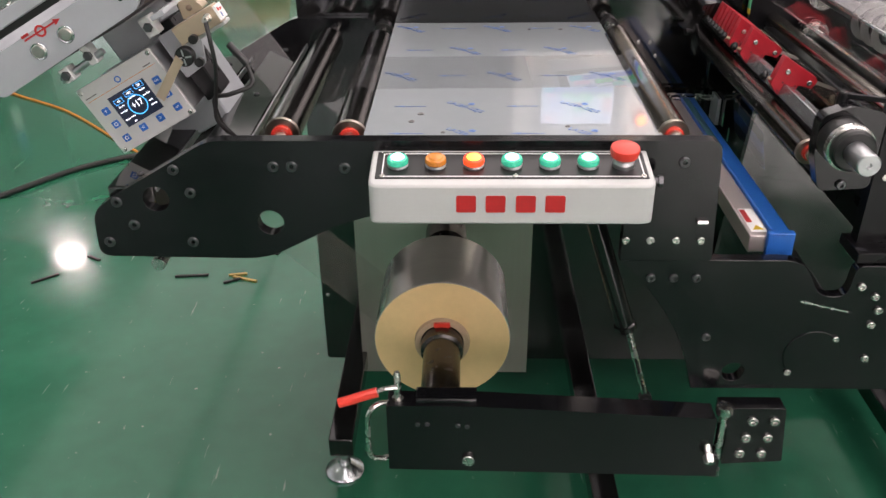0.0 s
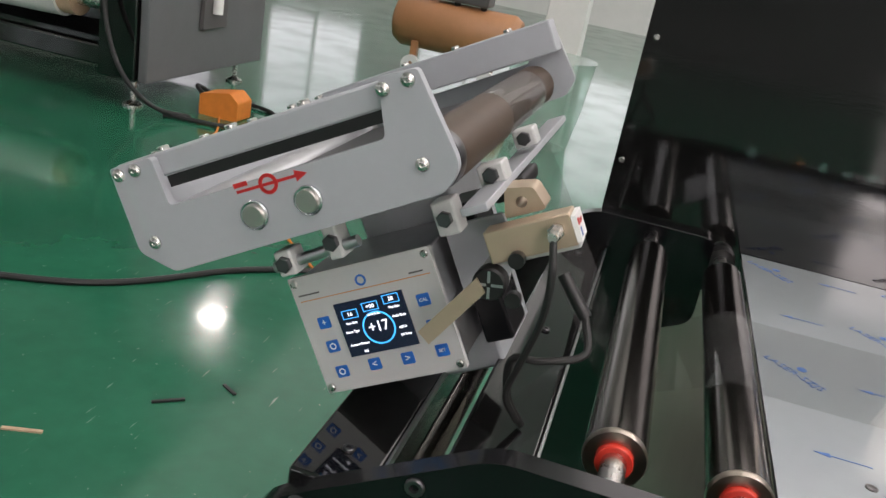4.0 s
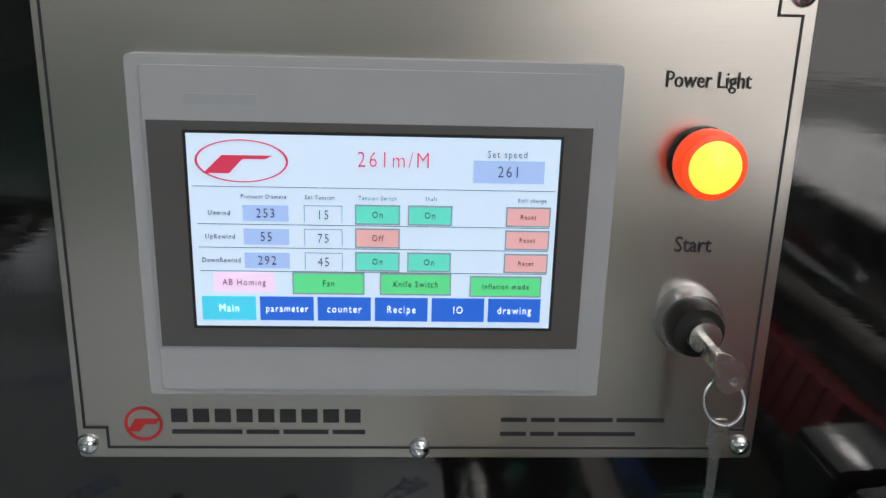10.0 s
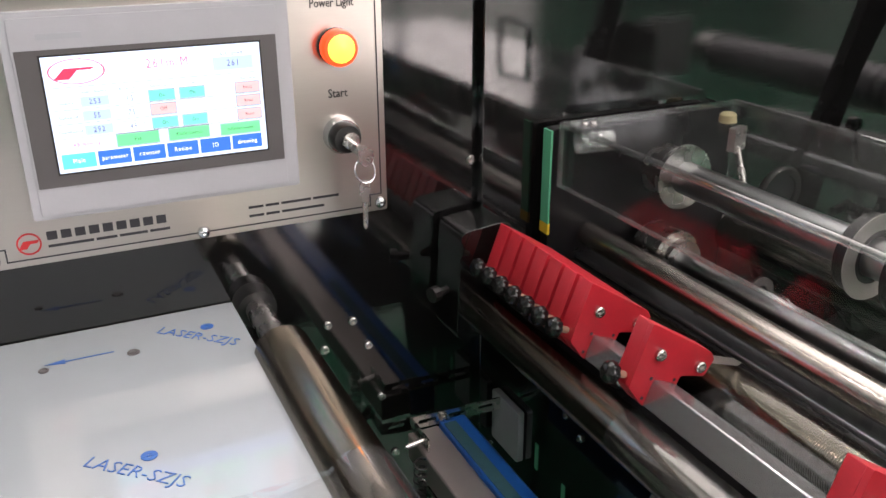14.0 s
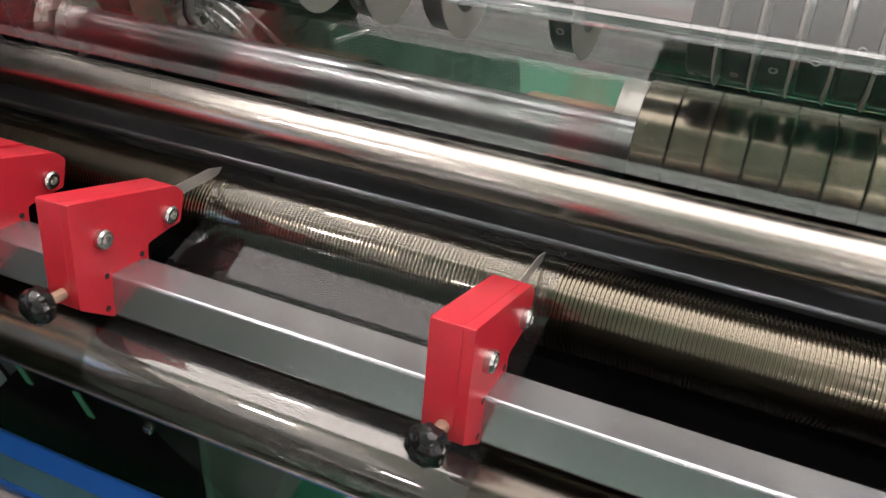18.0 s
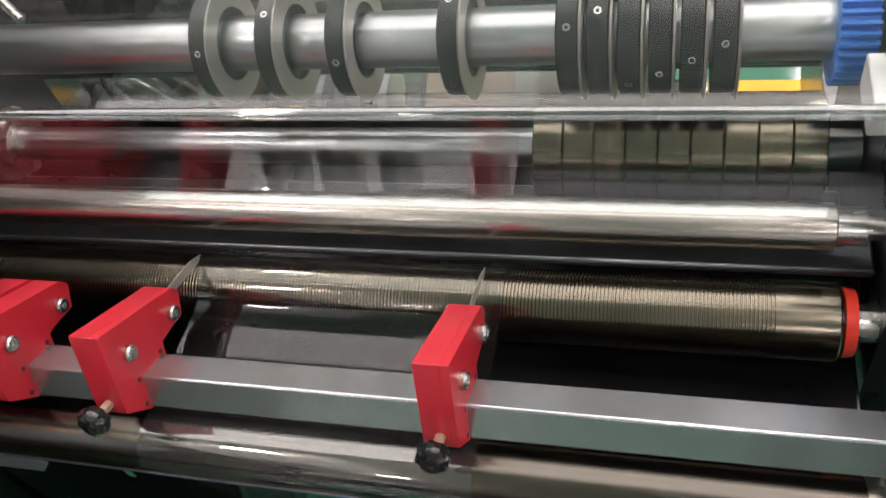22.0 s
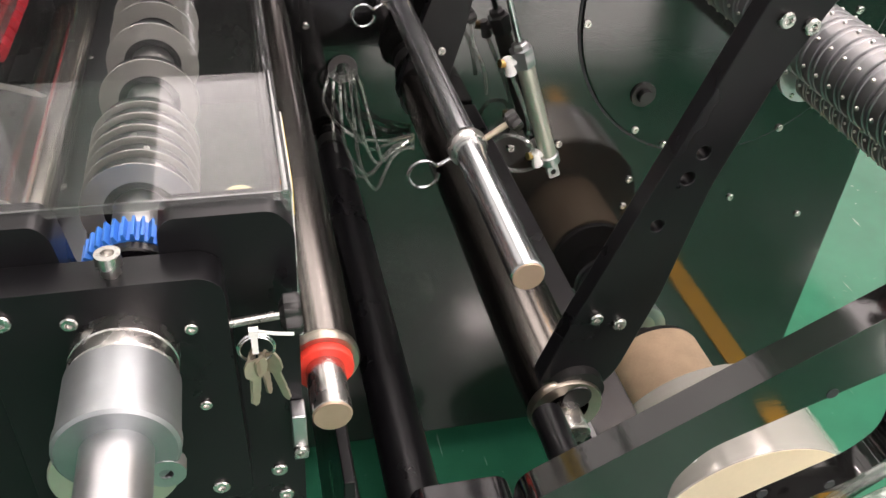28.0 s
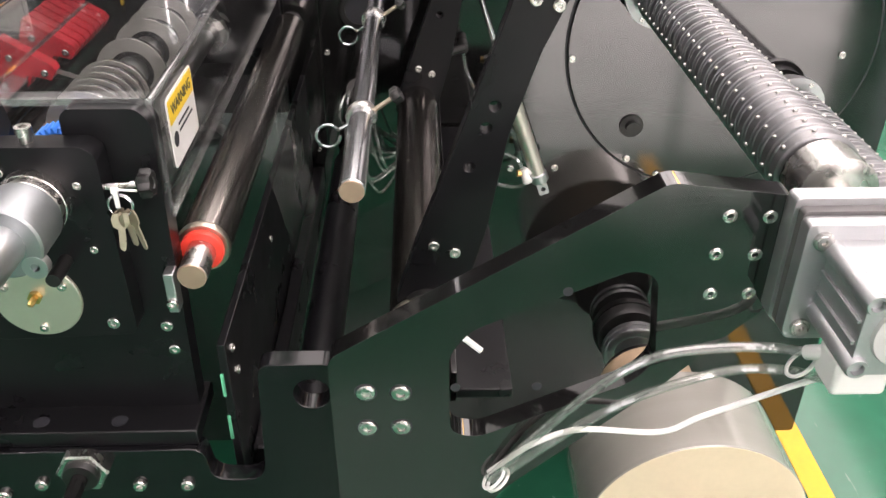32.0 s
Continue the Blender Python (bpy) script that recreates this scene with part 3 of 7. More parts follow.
door = thing("cover_panel", "black steel cover panel with rounded corners on the back plate", "panel", (0.87, YB, 0.75))
part("panel", plate(rounded([(0.694, 0.76), (1.04, 0.76), (1.04, 1.287), (0.694, 1.287)], 0.012), YB - 0.012, YB - 0.001), BLACK, door, bevel=0.002)

for x, z in ((0.708, 1.272), (1.026, 1.272), (0.708, 0.775), (1.026, 0.775)):
    bolt("screw", (x, YB - 0.012, z), TOWARD, door, 0.0035, 0.002)

# feet and base beams
for x, y0 in ((-0.133, 1.80), (0.456, 1.10), (1.196, 1.10)):
    b = thing("base_beam", "black square steel base beam on a levelling foot", "beam", (x, y0, 0), "base beams under the machine")
    part("beam", box(x - 0.028, x + 0.028, y0 - 0.02, YB + 0.4, 0.075, 0.125), BLACK, b, bevel=0.003)
    part("levelling_foot", lathe((x, y0 + 0.012, 0), (0, 0, 1), [(0, 0.046), (0.006, 0.047), (0.012, 0.044), (0.030, 0.016), (0.036, 0.014), (0.036, 0.009), (0.075, 0.009)], 24), CHROME, b, "bright steel levelling foot")

# left front side plate
SP = [(-0.404, 0.905), (-0.408, 0.828), (-0.150, 0.824), (-0.036, 0.882), (0.012, 0.897), (0.39, 0.897), (0.39, 0.822), (0.528, 0.822), (0.518, 1.017), (-0.217, 1.017), (-0.364, 0.932)]
holes = [ring_points(-0.305, 0.925, 0.020), ring_points(-0.138, 0.886, 0.020)]
side = thing("side_plate", "thick black steel side plate with round holes and socket screws", "machine plate", (0.05, YF, 0.82))
part("plate", plate(rounded(SP, [0.02, 0.02, 0.03, 0.02, 0.01, 0.004, 0.004, 0.006, 0.02, 0.02, 0.02]), YF, YF + 0.022, holes), PLATE, side, bevel=0.0012)
for x, z in ((-0.272, 0.972), (-0.252, 0.935), (-0.345, 0.882), (-0.365, 0.920), (-0.388, 0.853), (-0.26, 0.853), (-0.125, 0.977), (-0.098, 0.977), (-0.021, 0.975), (0.467, 0.984)):
    bolt("screw", (x, YF + 0.002, z), TOWARD, side, 0.0085, 0.005, NUTBLACK)
for x in (0.395, 0.432, 0.470, 0.507):
    bolt("screw", (x, YF + 0.001, 0.857), TOWARD, side, 0.0062, 0.004)
part("fitting", rod((0.497, YF - 0.004, 0.889), (0.512, YF - 0.004, 0.889), 0.004, 10), STEEL, side)

# cross bars between the side plates
for x0, x1, z0, z1 in ((-0.385, -0.315, 0.865, 0.935), (-0.262, -0.192, 0.90, 0.965)):
    b = thing("cross_bar", "black rectangular steel bar between the side plates", "bar", ((x0 + x1) / 2, 1.76, z0), "cross bars of the unwinder")
    part("bar", box(x0, x1, YF + 0.022, YB - 0.024, z0, z1), BLACK, b, bevel=0.003)
    # Bright strip added to draw the highlight along the bar's edge.
    part("edge_highlight", box(x1 + 0.0005, x1 + 0.003, YF + 0.03, YB - 0.03, z1 - 0.012, z1 - 0.001), SATINALU, b, "bright metal strip added for the highlight on the bar's edge")
    for y in (1.47, 1.76, 2.05):
        bolt("screw", ((x0 + x1) / 2, y, z1), (0, 0, 1), b, 0.0055, 0.003, NUTBLACK)


def idler(name, label, x, z, r, y0, y1, mat=ROLLER, shaft=0.011, collar=True, group="idler rollers", ya=YF + 0.022, yb=YB, fit=0.60):
    """A guide roller: tube, end rings, red bearing collar and shaft."""
    t = thing(name, label, "roller", (x, (y0 + y1) / 2, z - r), group)
    part("tube", lathe((x, y0, z), (0, 1, 0), [(0, r * 0.80), (0, r - 0.0015), (0.002, r), (y1 - y0 - 0.002, r), (y1 - y0, r - 0.0015), (y1 - y0, r * 0.7)], 40), mat, t)
    part("end_ring", lathe((x, y0 - 0.003, z), (0, 1, 0), [(0, r * 0.62), (0, r * 0.98), (0.004, r * 1.03), (0.008, r * 1.0), (0.004, r * 0.62)], 32, True), ENDRING, t, "bright turned end ring")
    if collar:
        part("collar", lathe((x, y0 - 0.009, z), (0, 1, 0), [(0, shaft), (0, r * fit - 0.0006), (0.0008, r * fit), (0.008, r * fit), (0.008, shaft)], 24, True), REDPLASTIC, t, "red bearing collar")
    part("shaft", rod((x, ya, z), (x, y0, z), shaft, 16, 0.0008), STEEL, t)
    part("rear_shaft", rod((x, y1, z), (x, yb, z), shaft, 16), STEEL, t)
    part("bushing", lathe((x, yb - 0.02, z), (0, 1, 0), [(0, shaft), (0, r * 0.75), (0.02, r * 0.8)], 24), RUBBER, t)
    return t


idler("idler_roller", "dark grey anodised guide roller with red bearing collar", -0.129, 0.988, 0.027, 1.50, 2.04, SHADEROLLER)
idler("idler_roller", "dark grey anodised guide roller wrapped by clear film", -0.0246, 0.984, 0.027, 1.50, 2.04, SHADEROLLER)
idler("idler_roller", "polished grey guide roller at the table edge", 0.466, 0.9965, 0.0235, 1.475, 2.035, BRONZE)
idler("idler_roller", "dark grey guide roller below the cross bars", -0.330, 0.80, 0.027, 1.50, 2.08)

# splice table with printed protective film
tab = thing("splice_table", "flat splice table covered with white printed protective film", "table", (0.22, 1.79, 0.97))
part("table_top", box(0.003, 0.446, 1.442, 2.132, 0.990, 0.998), SATINALU, tab, bevel=0.0015)
part("protective_film", box(0.001, 0.447, 1.440, 2.134, 0.9985, 1.0005), TABLEFILM, tab, "white protective film with blue print")
part("underframe", box(0.03, 0.40, 1.45, 2.12, 0.955, 0.990), BLACK, tab, bevel=0.003)


def print_at(x, y, s=1.0, arrow=True):
    z = 1.0008
    bm = bmesh.new()
    if arrow:
        grid_box(bm, x, x + 0.040 * s, y - 0.0006, y + 0.0006, z, z + 0.0003)
        v = [bm.verts.new((x - 0.011, y, z)), bm.verts.new((x + 0.004, y - 0.0035, z)), bm.verts.new((x + 0.004, y + 0.0035, z)),
             bm.verts.new((x - 0.011, y, z + 0.0003)), bm.verts.new((x + 0.004, y - 0.0035, z + 0.0003)), bm.verts.new((x + 0.004, y + 0.0035, z + 0.0003))]
        for f in ((0, 2, 1), (3, 4, 5), (0, 1, 4, 3), (1, 2, 5, 4), (2, 0, 3, 5)):
            bm.faces.new([v[i] for i in f])
        part("printed_arrow", bm, BLUEINK, tab, "blue printed arrow")
    else:
        writing("LASER-SZJS", 0.0158, pose(x, y, z, 0, 0, -42), BLUEINK, tab, "printed_word", 0.98, 1.0, 0.016)
        bm = lathe((x + 0.010, y + 0.014, z), (0, 0, 1), [(0, 0.0020), (0, 0.0055), (0.0003, 0.0055), (0.0003, 0.0020)], 14, True)
        grid_box(bm, x + 0.005, x + 0.015, y + 0.0132, y + 0.0148, z, z + 0.0004)
        part("printed_emblem", bm, BLUEINK, tab, "round blue printed emblem")


for k, y in enumerate((1.591, 1.754, 1.918, 2.084, 1.470)):
    for q in range(3):
        for x, arrow in ((0.050 + q * 0.1825 if k % 2 == 0 else 0.116 - 0.0 + (q - 0) * 0.186 - 0.0, True), ((0.154 if k % 2 == 0 else 0.0385) + q * 0.1845, False)):
            if -0.0 < x - (0.012 if arrow else 0.035) and x + (0.052 if arrow else 0.036) < 0.446:
                print_at(x, y if arrow else y - 0.003, arrow=arrow)
for x, y, r in ((0.083, 1.556, 0.0055), (0.070, 1.522, 0.005), (0.356, 2.076, 0.005), (0.31, 1.50, 0.004), (0.12, 1.475, 0.0035), (0.29, 2.076, 0.004)):
    part("rivet", lathe((x, y, 1.0004), (0, 0, 1), [(0, r), (0.0008, r), (0.0012, r * 0.7), (0.0006, r * 0.5), (0.0006, 0)], 12), DARKGREY, tab, "dark screw head through the film")

# clear film web
web = thing("film_web", "clear plastic film web running over the rollers", "film", (0.2, 1.755, 0.9))
W0, W1 = 1.663, 1.853


def strip(pts, y0=W0, y1=W1):
    bm = bmesh.new()
    vs = [(bm.verts.new((x, y0, z)), bm.verts.new((x, y1, z))) for x, z in pts]
    for (a, b), (c, d) in zip(vs, vs[1:]):
        bm.faces.new([a, b, d, c])
    return bm


def arc(x, z, r, a0, a1, n=8):
    return [(x + r * math.cos(radians(a0 + (a1 - a0) * k / n)), z + r * math.sin(radians(a0 + (a1 - a0) * k / n))) for k in range(n + 1)]


def add_strip(name, pts, y0=W0, y1=W1, mat=None):
    ob = part(name, strip(pts, y0, y1), mat or FILM, web, "", 0.0, 60)
    ob.visible_shadow = False
    return ob


add_strip("web_span", [(-0.02, 0.53), (-0.330 + 0.0275, 0.80)] + arc(-0.330, 0.80, 0.0276, 0, 150))
add_strip("web_span", [(-0.3, 1.186), (-0.160, 0.975)] + arc(-0.129, 0.988, 0.0276, -100, -30, 6) + [(-0.06, 0.995)] + arc(-0.0246, 0.984, 0.0278, 140, 70) + [(0.0, 1.0065), (0.445, 1.0095)] + arc(0.466, 0.9965, 0.0242, 105, -20))
add_strip("web_wrap", arc(-0.0246, 0.984, 0.0274, 165, 35, 12), mat=FILMONROLLER)
add_strip("web_wrap", arc(0.466, 0.9965, 0.0239, 130, -10, 12), mat=FILMONROLLER)
add_strip("web_span", arc(0.466, 0.9965, 0.0242, -20, -60, 4) + [(0.60, 0.842)])

# control box
cb = thing("control_box", "light grey plastic control box with a row of push buttons", "control box", (0.22, 1.33, 0.92))
outline = rounded([(0.021, 1.311), (0.411, 1.311), (0.411, 1.401), (0.021, 1.401)], [0.016, 0.016, 0.004, 0.004])
bm = bmesh.new()
low = [bm.verts.new((x, y, 0.929)) for x, y in outline]
high = [bm.verts.new((x, y, 0.9957 + (y - 1.361) * 0.1673)) for x, y in outline]
bm.faces.new(low[::-1])
bm.faces.new(high)
for k in range(len(low)):
    bm.faces.new((low[k - 1], low[k], high[k], high[k - 1]))
bmesh.ops.recalc_face_normals(bm, faces=bm.faces)
part("housing", bm, BOXGREY, cb, bevel=0.005)
TILT = pose(0, 1.361, 0.9965, 9.5)
UPT = TILT.to_3x3() @ Vector((0, 0, 1))
part("top_panel", box(0.029, 0.404, -0.035, 0.035, -0.005, 0, TILT), RUBBER, cb, "black button panel with a thin white border", bevel=0.002)
bm = bmesh.new()
for a in ((0.038, 0.398, -0.0298, -0.0280), (0.038, 0.398, 0.0280, 0.0298), (0.038, 0.0398, -0.028, 0.028), (0.3962, 0.398, -0.028, 0.028)):
    grid_box(bm, *a, 0, 0.0004, TILT)
part("border_line", bm, LABELWHITE, cb)
for k in range(6):
    def top(h, x=0.0595 + k * 0.0528):
        return TILT @ Vector((x, 0, h))
    b = part("push_button", lathe(top(0), UPT, [(0, 0.0145), (0.002, 0.0147), (0.003, 0.0135), (0.006, 0.0135), (0.007, 0.0125), (0.007, 0.010)], 24), (SATINALU), cb, "chromed push button")
    rim, core, what = (LENSGREEN, LAMPGREEN, "lit green lens") if k not in (1, 2) else ((LENSORANGE, LENSORANGE, "unlit orange lens") if k == 1 else (LAMPDEEPRED, LAMPAMBER, "lit red lens"))
    part("lens_rim", lathe(top(0.005), UPT, [(0, 0.0148), (0.004, 0.0150), (0.007, 0.0138), (0.008, 0.011), (0.0075, 0.0)], 24), rim, b, what)
    part("lens", lathe(top(0.0126), UPT, [(0, 0.0102), (0.0012, 0.0095), (0.002, 0.006), (0.0022, 0)], 24), core, b)
    if k not in (1, 2):
        part("lamp", lathe(top(0.0146), UPT, [(0, 0.0072), (0.0007, 0.0062), (0.0010, 0)], 20), LAMPWHITE, b)
es = part("emergency_stop", lathe(top(0, 0.372), UPT, [(0, 0.0155), (0.006, 0.0155), (0.010, 0.0125), (0.018, 0.0125)], 24), SATINALU, cb, "red mushroom emergency stop")
part("mushroom_head", lathe(top(0.0155, 0.372), UPT, [(0, 0.0125), (0.001, 0.0190), (0.009, 0.0205), (0.013, 0.0195), (0.015, 0.015), (0.0155, 0)], 28), REDPLASTIC, es)
for k, x in enumerate((0.141, 0.181, 0.222, 0.262)):
    part("maker_mark", plate(rounded([(x, 0.948), (x + 0.027, 0.948), (x + 0.027, 0.973), (x, 0.973)], 0.003), 1.3098, 1.3125), REDINK, cb, "plain red block of the maker's mark", bevel=0)
for x in (0.040, 0.222, 0.396):
    for y in (-0.0285, 0.0285):
        bolt("screw", TILT @ Vector((x, y, 0.0001)), UPT, cb, 0.004, 0.0018)
part("cable_gland", lathe((0.411, 1.37, 0.968), (1, 0, 0), [(0, 0.008), (0.006, 0.008), (0.006, 0.006), (0.014, 0.006), (0.014, 0.009), (0.02, 0.009)], 10), NUTBLACK, cb)
part("backing_bracket", box(0.06, 0.38, 1.394, 1.402, 0.93, 0.99), BLACK, cb)

# touch panel plate on the back plate
hp = thing("operator_panel", "brushed stainless operator panel with screen, lamp and key switch", "control panel", (0.43, YQ, 1.07))
part("panel_plate", plate(rounded([(0.2635, 1.0655), (0.5988, 1.0655), (0.5988, 1.2995), (0.2635, 1.2995)], 0.003), YQ - 0.010, YQ - 0.001), BRUSHED, hp, bevel=0.0008)
bm = bmesh.new()
yl = YQ - 0.0104
c = 0.012
for x0, x1, z0, z1 in ((0.2665 + c, 0.5935 - c, 1.0705, 1.0717), (0.2665 + c, 0.5935 - c, 1.2933, 1.2945), (0.2665, 0.2677, 1.0705 + c, 1.2945 - c), (0.5923, 0.5935, 1.0705 + c, 1.2945 - c)):
    grid_box(bm, x0, x1, yl, yl + 0.0005, z0, z1)
for x, z, q in ((0.2665, 1.0705, 0), (0.5935, 1.0705, 90), (0.5935, 1.2945, 180), (0.2665, 1.2945, 270)):
    grid_box(bm, 0.0108, 0.0120, -0.0003, 0.0003, 0.0, 0.0120, pose(x, yl + 0.0002, z, 0, -q, 0))
    grid_box(bm, 0.0, 0.0108, -0.0003, 0.0003, 0.0108, 0.0120, pose(x, yl + 0.0002, z, 0, -q, 0))
part("engraved_line", bm, INKSHADE, hp, "black engraved border line")
for x, z in ((0.268, 1.292), (0.430, 1.294), (0.592, 1.292), (0.268, 1.073), (0.430, 1.071), (0.592, 1.073)):
    part("dome_screw", lathe((x, YQ - 0.010, z), TOWARD, [(0, 0.0055), (0.0012, 0.0054), (0.003, 0.0040), (0.0038, 0.0018), (0.0030, 0.0010), (0.003, 0)], 16), CHROME, hp)

# touch screen
hm = part("touch_screen", plate(rounded([(0.3027, 1.1044), (0.5146, 1.1044), (0.5146, 1.2612), (0.3027, 1.2612)], 0.003), YQ - 0.019, YQ - 0.009), HMIGREY, hp, "grey touch screen with a lit page", bevel=0.002)
part("inner_frame", plate(rounded([(0.3090, 1.1080), (0.5042, 1.1080), (0.5042, 1.2570), (0.3090, 1.2570)], 0.002), YQ - 0.0205, YQ - 0.0185), HMIGREY, hm, bevel=0.0006)
part("screen_surround", box(0.3107, 0.5025, YQ - 0.0213, YQ - 0.020, 1.1300, 1.2340), DARKGREY, hm, "dark grey screen surround")
YS = YQ - 0.0217
part("page", box(0.3272, 0.4885, YS, YS + 0.001, 1.1406, 1.2288), SCREENWHITE, hm, "lit white page")
part("screen_edge", box(0.3258, 0.4899, YS + 0.0002, YS + 0.0012, 1.1392, 1.2302), RUBBER, hm, "black edge round the lit page")
part("brand_bar", box(0.327, 0.358, YQ - 0.0209, YQ - 0.0204, 1.2412, 1.2455), GREYPAINT, hm, "plain bar of the maker's name")
SX, SZ, SW, SH = 0.3272, 1.2288, 0.1613, 0.0882


def sx(u):
    return SX + (u - 305) / 727 * SW


def sz(v):
    return SZ - (v - 205) / 385 * SH


def tile(u0, u1, v0, v1, mat, words="", size=0.0042, ink=None):
    part("tile", box(sx(u0), sx(u1), YS - 0.0004, YS, sz(v1), sz(v0)), mat, hm)
    if mat in (SCREENTEAL, SCREENPINK, SCREENGREEN):
        bm = bmesh.new()
        for a, b, c, d in ((u0 - 3, u1 + 3, v0 - 3, v0), (u0 - 3, u0, v0, v1), (u1, u1 + 3, v0, v1), (u0 - 3, u1 + 3, v1, v1 + 3)):
            grid_box(bm, sx(a), sx(b), YS - 0.0006, YS, sz(d), sz(c))
        part("tile_edge", bm, SCREENEDGE, hm, "raised grey edge of the button")
    if words:
        writing(words, size, Matrix.Translation(((sx(u0) + sx(u1)) / 2, YS - 0.0008, (sz(v0) + sz(v1)) / 2)) @ FACE, ink or SCREENDARK, hm, "tile_word", 0.82, 1.22, 0.014)


def says(words, u, v, size, ink=None):
    writing(words, size, Matrix.Translation((sx(u), YS - 0.0008, sz(v))) @ FACE, ink or SCREENDARK, hm, "page_word", 0.82, 1.22, 0.014)


for k, (w, mt) in enumerate((("Main", SCREENCYAN), ("parameter", SCREENBLUE), ("counter", SCREENBLUE), ("Recipe", SCREENBLUE), ("IO", SCREENBLUE), ("drawing", SCREENBLUE))):
    tile(318 + k * 117, 427 + k * 117, 527, 577, mt, w, 0.0050 if k != 1 else 0.0046, LCDWHITE)
tile(345, 465, 478, 517, SCREENLILAC, "AB Homing", 0.0042)
tile(505, 645, 478, 518, SCREENGREEN, "Fan", 0.0042)
tile(682, 822, 478, 518, SCREENGREEN, "Knife Switch", 0.0040)
tile(866, 1008, 482, 520, SCREENGREEN, "Inflation mode", 0.0036)
for v, name, val, ten, sw in ((357, "Unwind", "253", "15", "On"), (404, "UpRewind", "55", "75", "Off"), (452, "DownRewind", "292", "45", "On")):
    says(name, 362, v, 0.0032)
    tile(408, 498, v - 16, v + 16, SCREENPALE, val, 0.0060)
    says(ten, 566, v + 2, 0.0060)
    bm = bmesh.new()
    for a, b, c, d in ((528, 604, v - 17, v - 15.5), (528, 529.5, v - 15.5, v + 17), (602.5, 604, v - 15.5, v + 17)):
        grid_box(bm, sx(a), sx(b), YS - 0.0003, YS, sz(d), sz(c))
    part("field_edge", bm, SCREENEDGE, hm)
    tile(632, 716, v - 17, v + 17, SCREENTEAL if sw == "On" else SCREENPINK, sw, 0.0042)
    if sw == "On":
        tile(737, 820, v - 17, v + 17, SCREENTEAL, "On", 0.0042)
    tile(934, 1018, v - 17, v + 17, SCREENPINK, "Reset", 0.0032)
    part("rule", box(sx(318), sx(1020), YS - 0.0003, YS, sz(v + 23), sz(v + 22)), DARKGREY, hm)
part("rule", box(sx(312), sx(1026), YS - 0.0003, YS, sz(306), sz(305)), DARKGREY, hm)
for u, w in ((450, "Prensent Diamete"), (560, "Set Tension"), (674, "Tension Switch"), (780, "Shaft"), (982, "Roll change")):
    says(w, u, 324, 0.0027)
says("261m/M", 705, 250, 0.0100, SCREENRED)
says("Set speed", 928, 235, 0.0045)
tile(862, 1003, 247, 291, SCREENPALE, "261", 0.0072)
bm = lathe((0, 0, 0), (0, -1, 0), [(0, 0.0190), (0, 0.0200), (0.0005, 0.0200), (0.0005, 0.0190)], 32, True)
bmesh.ops.transform(bm, matrix=Matrix.Translation((sx(410), YS, sz(256))) @ Matrix.Diagonal((1.0, 1, 0.47, 1)), verts=bm.verts)
part("emblem_ring", bm, SCREENRED, hm, "red oval emblem")
part("emblem_bar", plate([(sx(335), sz(280)), (sx(372), sz(245)), (sx(470), sz(245)), (sx(455), sz(252)), (sx(412), sz(252)), (sx(385), sz(280))], YS - 0.0005, YS), SCREENRED, hm)

# power lamp, key switch and writing on the panel
pl = part("power_lamp", lathe((0.5555, YQ - 0.010, 1.219), TOWARD, [(0, 0.0156), (0.003, 0.0156), (0.004, 0.0146), (0.010, 0.0146)], 28), RUBBER, hp, "lit amber power lamp")
part("lens_ring", lathe((0.5555, YQ - 0.017, 1.219), TOWARD, [(0, 0.0155), (0.008, 0.0155), (0.011, 0.0145), (0.0115, 0.0115)], 28), LAMPDEEPRED, pl)
part("lens", lathe((0.5555, YQ - 0.0275, 1.219), TOWARD, [(0, 0.0120), (0.001, 0.0118), (0.0035, 0.008), (0.0045, 0)], 28), LAMPAMBER, pl)
ks = part("key_switch", lathe((0.557, YQ - 0.010, 1.142), TOWARD, [(0, 0.0165), (0.006, 0.0165), (0.008, 0.0155), (0.010, 0.0150), (0.010, 0.0135)], 28), CHROME, hp, "chromed key switch with a bunch of keys")
part("barrel", lathe((0.557, YQ - 0.019, 1.142), TOWARD, [(0, 0.0138), (0.008, 0.0132), (0.011, 0.0118), (0.011, 0)], 28), RUBBER, ks)
part("lock_core", lathe((0.559, YQ - 0.030, 1.141), TOWARD, [(0, 0.0078), (0.003, 0.0076), (0.0035, 0)], 20), STEEL, ks)
part("key", plate(rounded([(0.557, 1.144), (0.563, 1.142), (0.571, 1.137), (0.571, 1.127), (0.563, 1.123), (0.557, 1.128)], 0.005), YQ - 0.055, YQ - 0.0535, [ring_points(0.5655, 1.130, 0.0022, 10)]), STEEL, ks)
part("key_blade", box(0.5565, 0.5600, YQ - 0.0545, YQ - 0.033, 1.134, 1.142), STEEL, ks)
part("key_ring", tube([(0.5625 + 0.009 * math.sin(q), YQ - 0.054 + 0.004 * math.cos(q), 1.120 + 0.0095 * math.cos(q)) for q in (2 * math.pi * k / 12 for k in range(12))], 0.0008, 6, True), CHROME, ks)
part("key", plate(rounded([(0.558, 1.111), (0.566, 1.111), (0.567, 1.100), (0.564, 1.096), (0.5635, 1.070), (0.561, 1.066), (0.5595, 1.070), (0.559, 1.096), (0.5565, 1.100)], 0.002), YQ - 0.054, YQ - 0.0525), STEEL, ks)


def panel_says(words, x, z, size, sq=1.0):
    writing(words, size, Matrix.Translation((x, YQ - 0.0107, z)) @ FACE, INKSHADE, hp, "panel_word", sq)


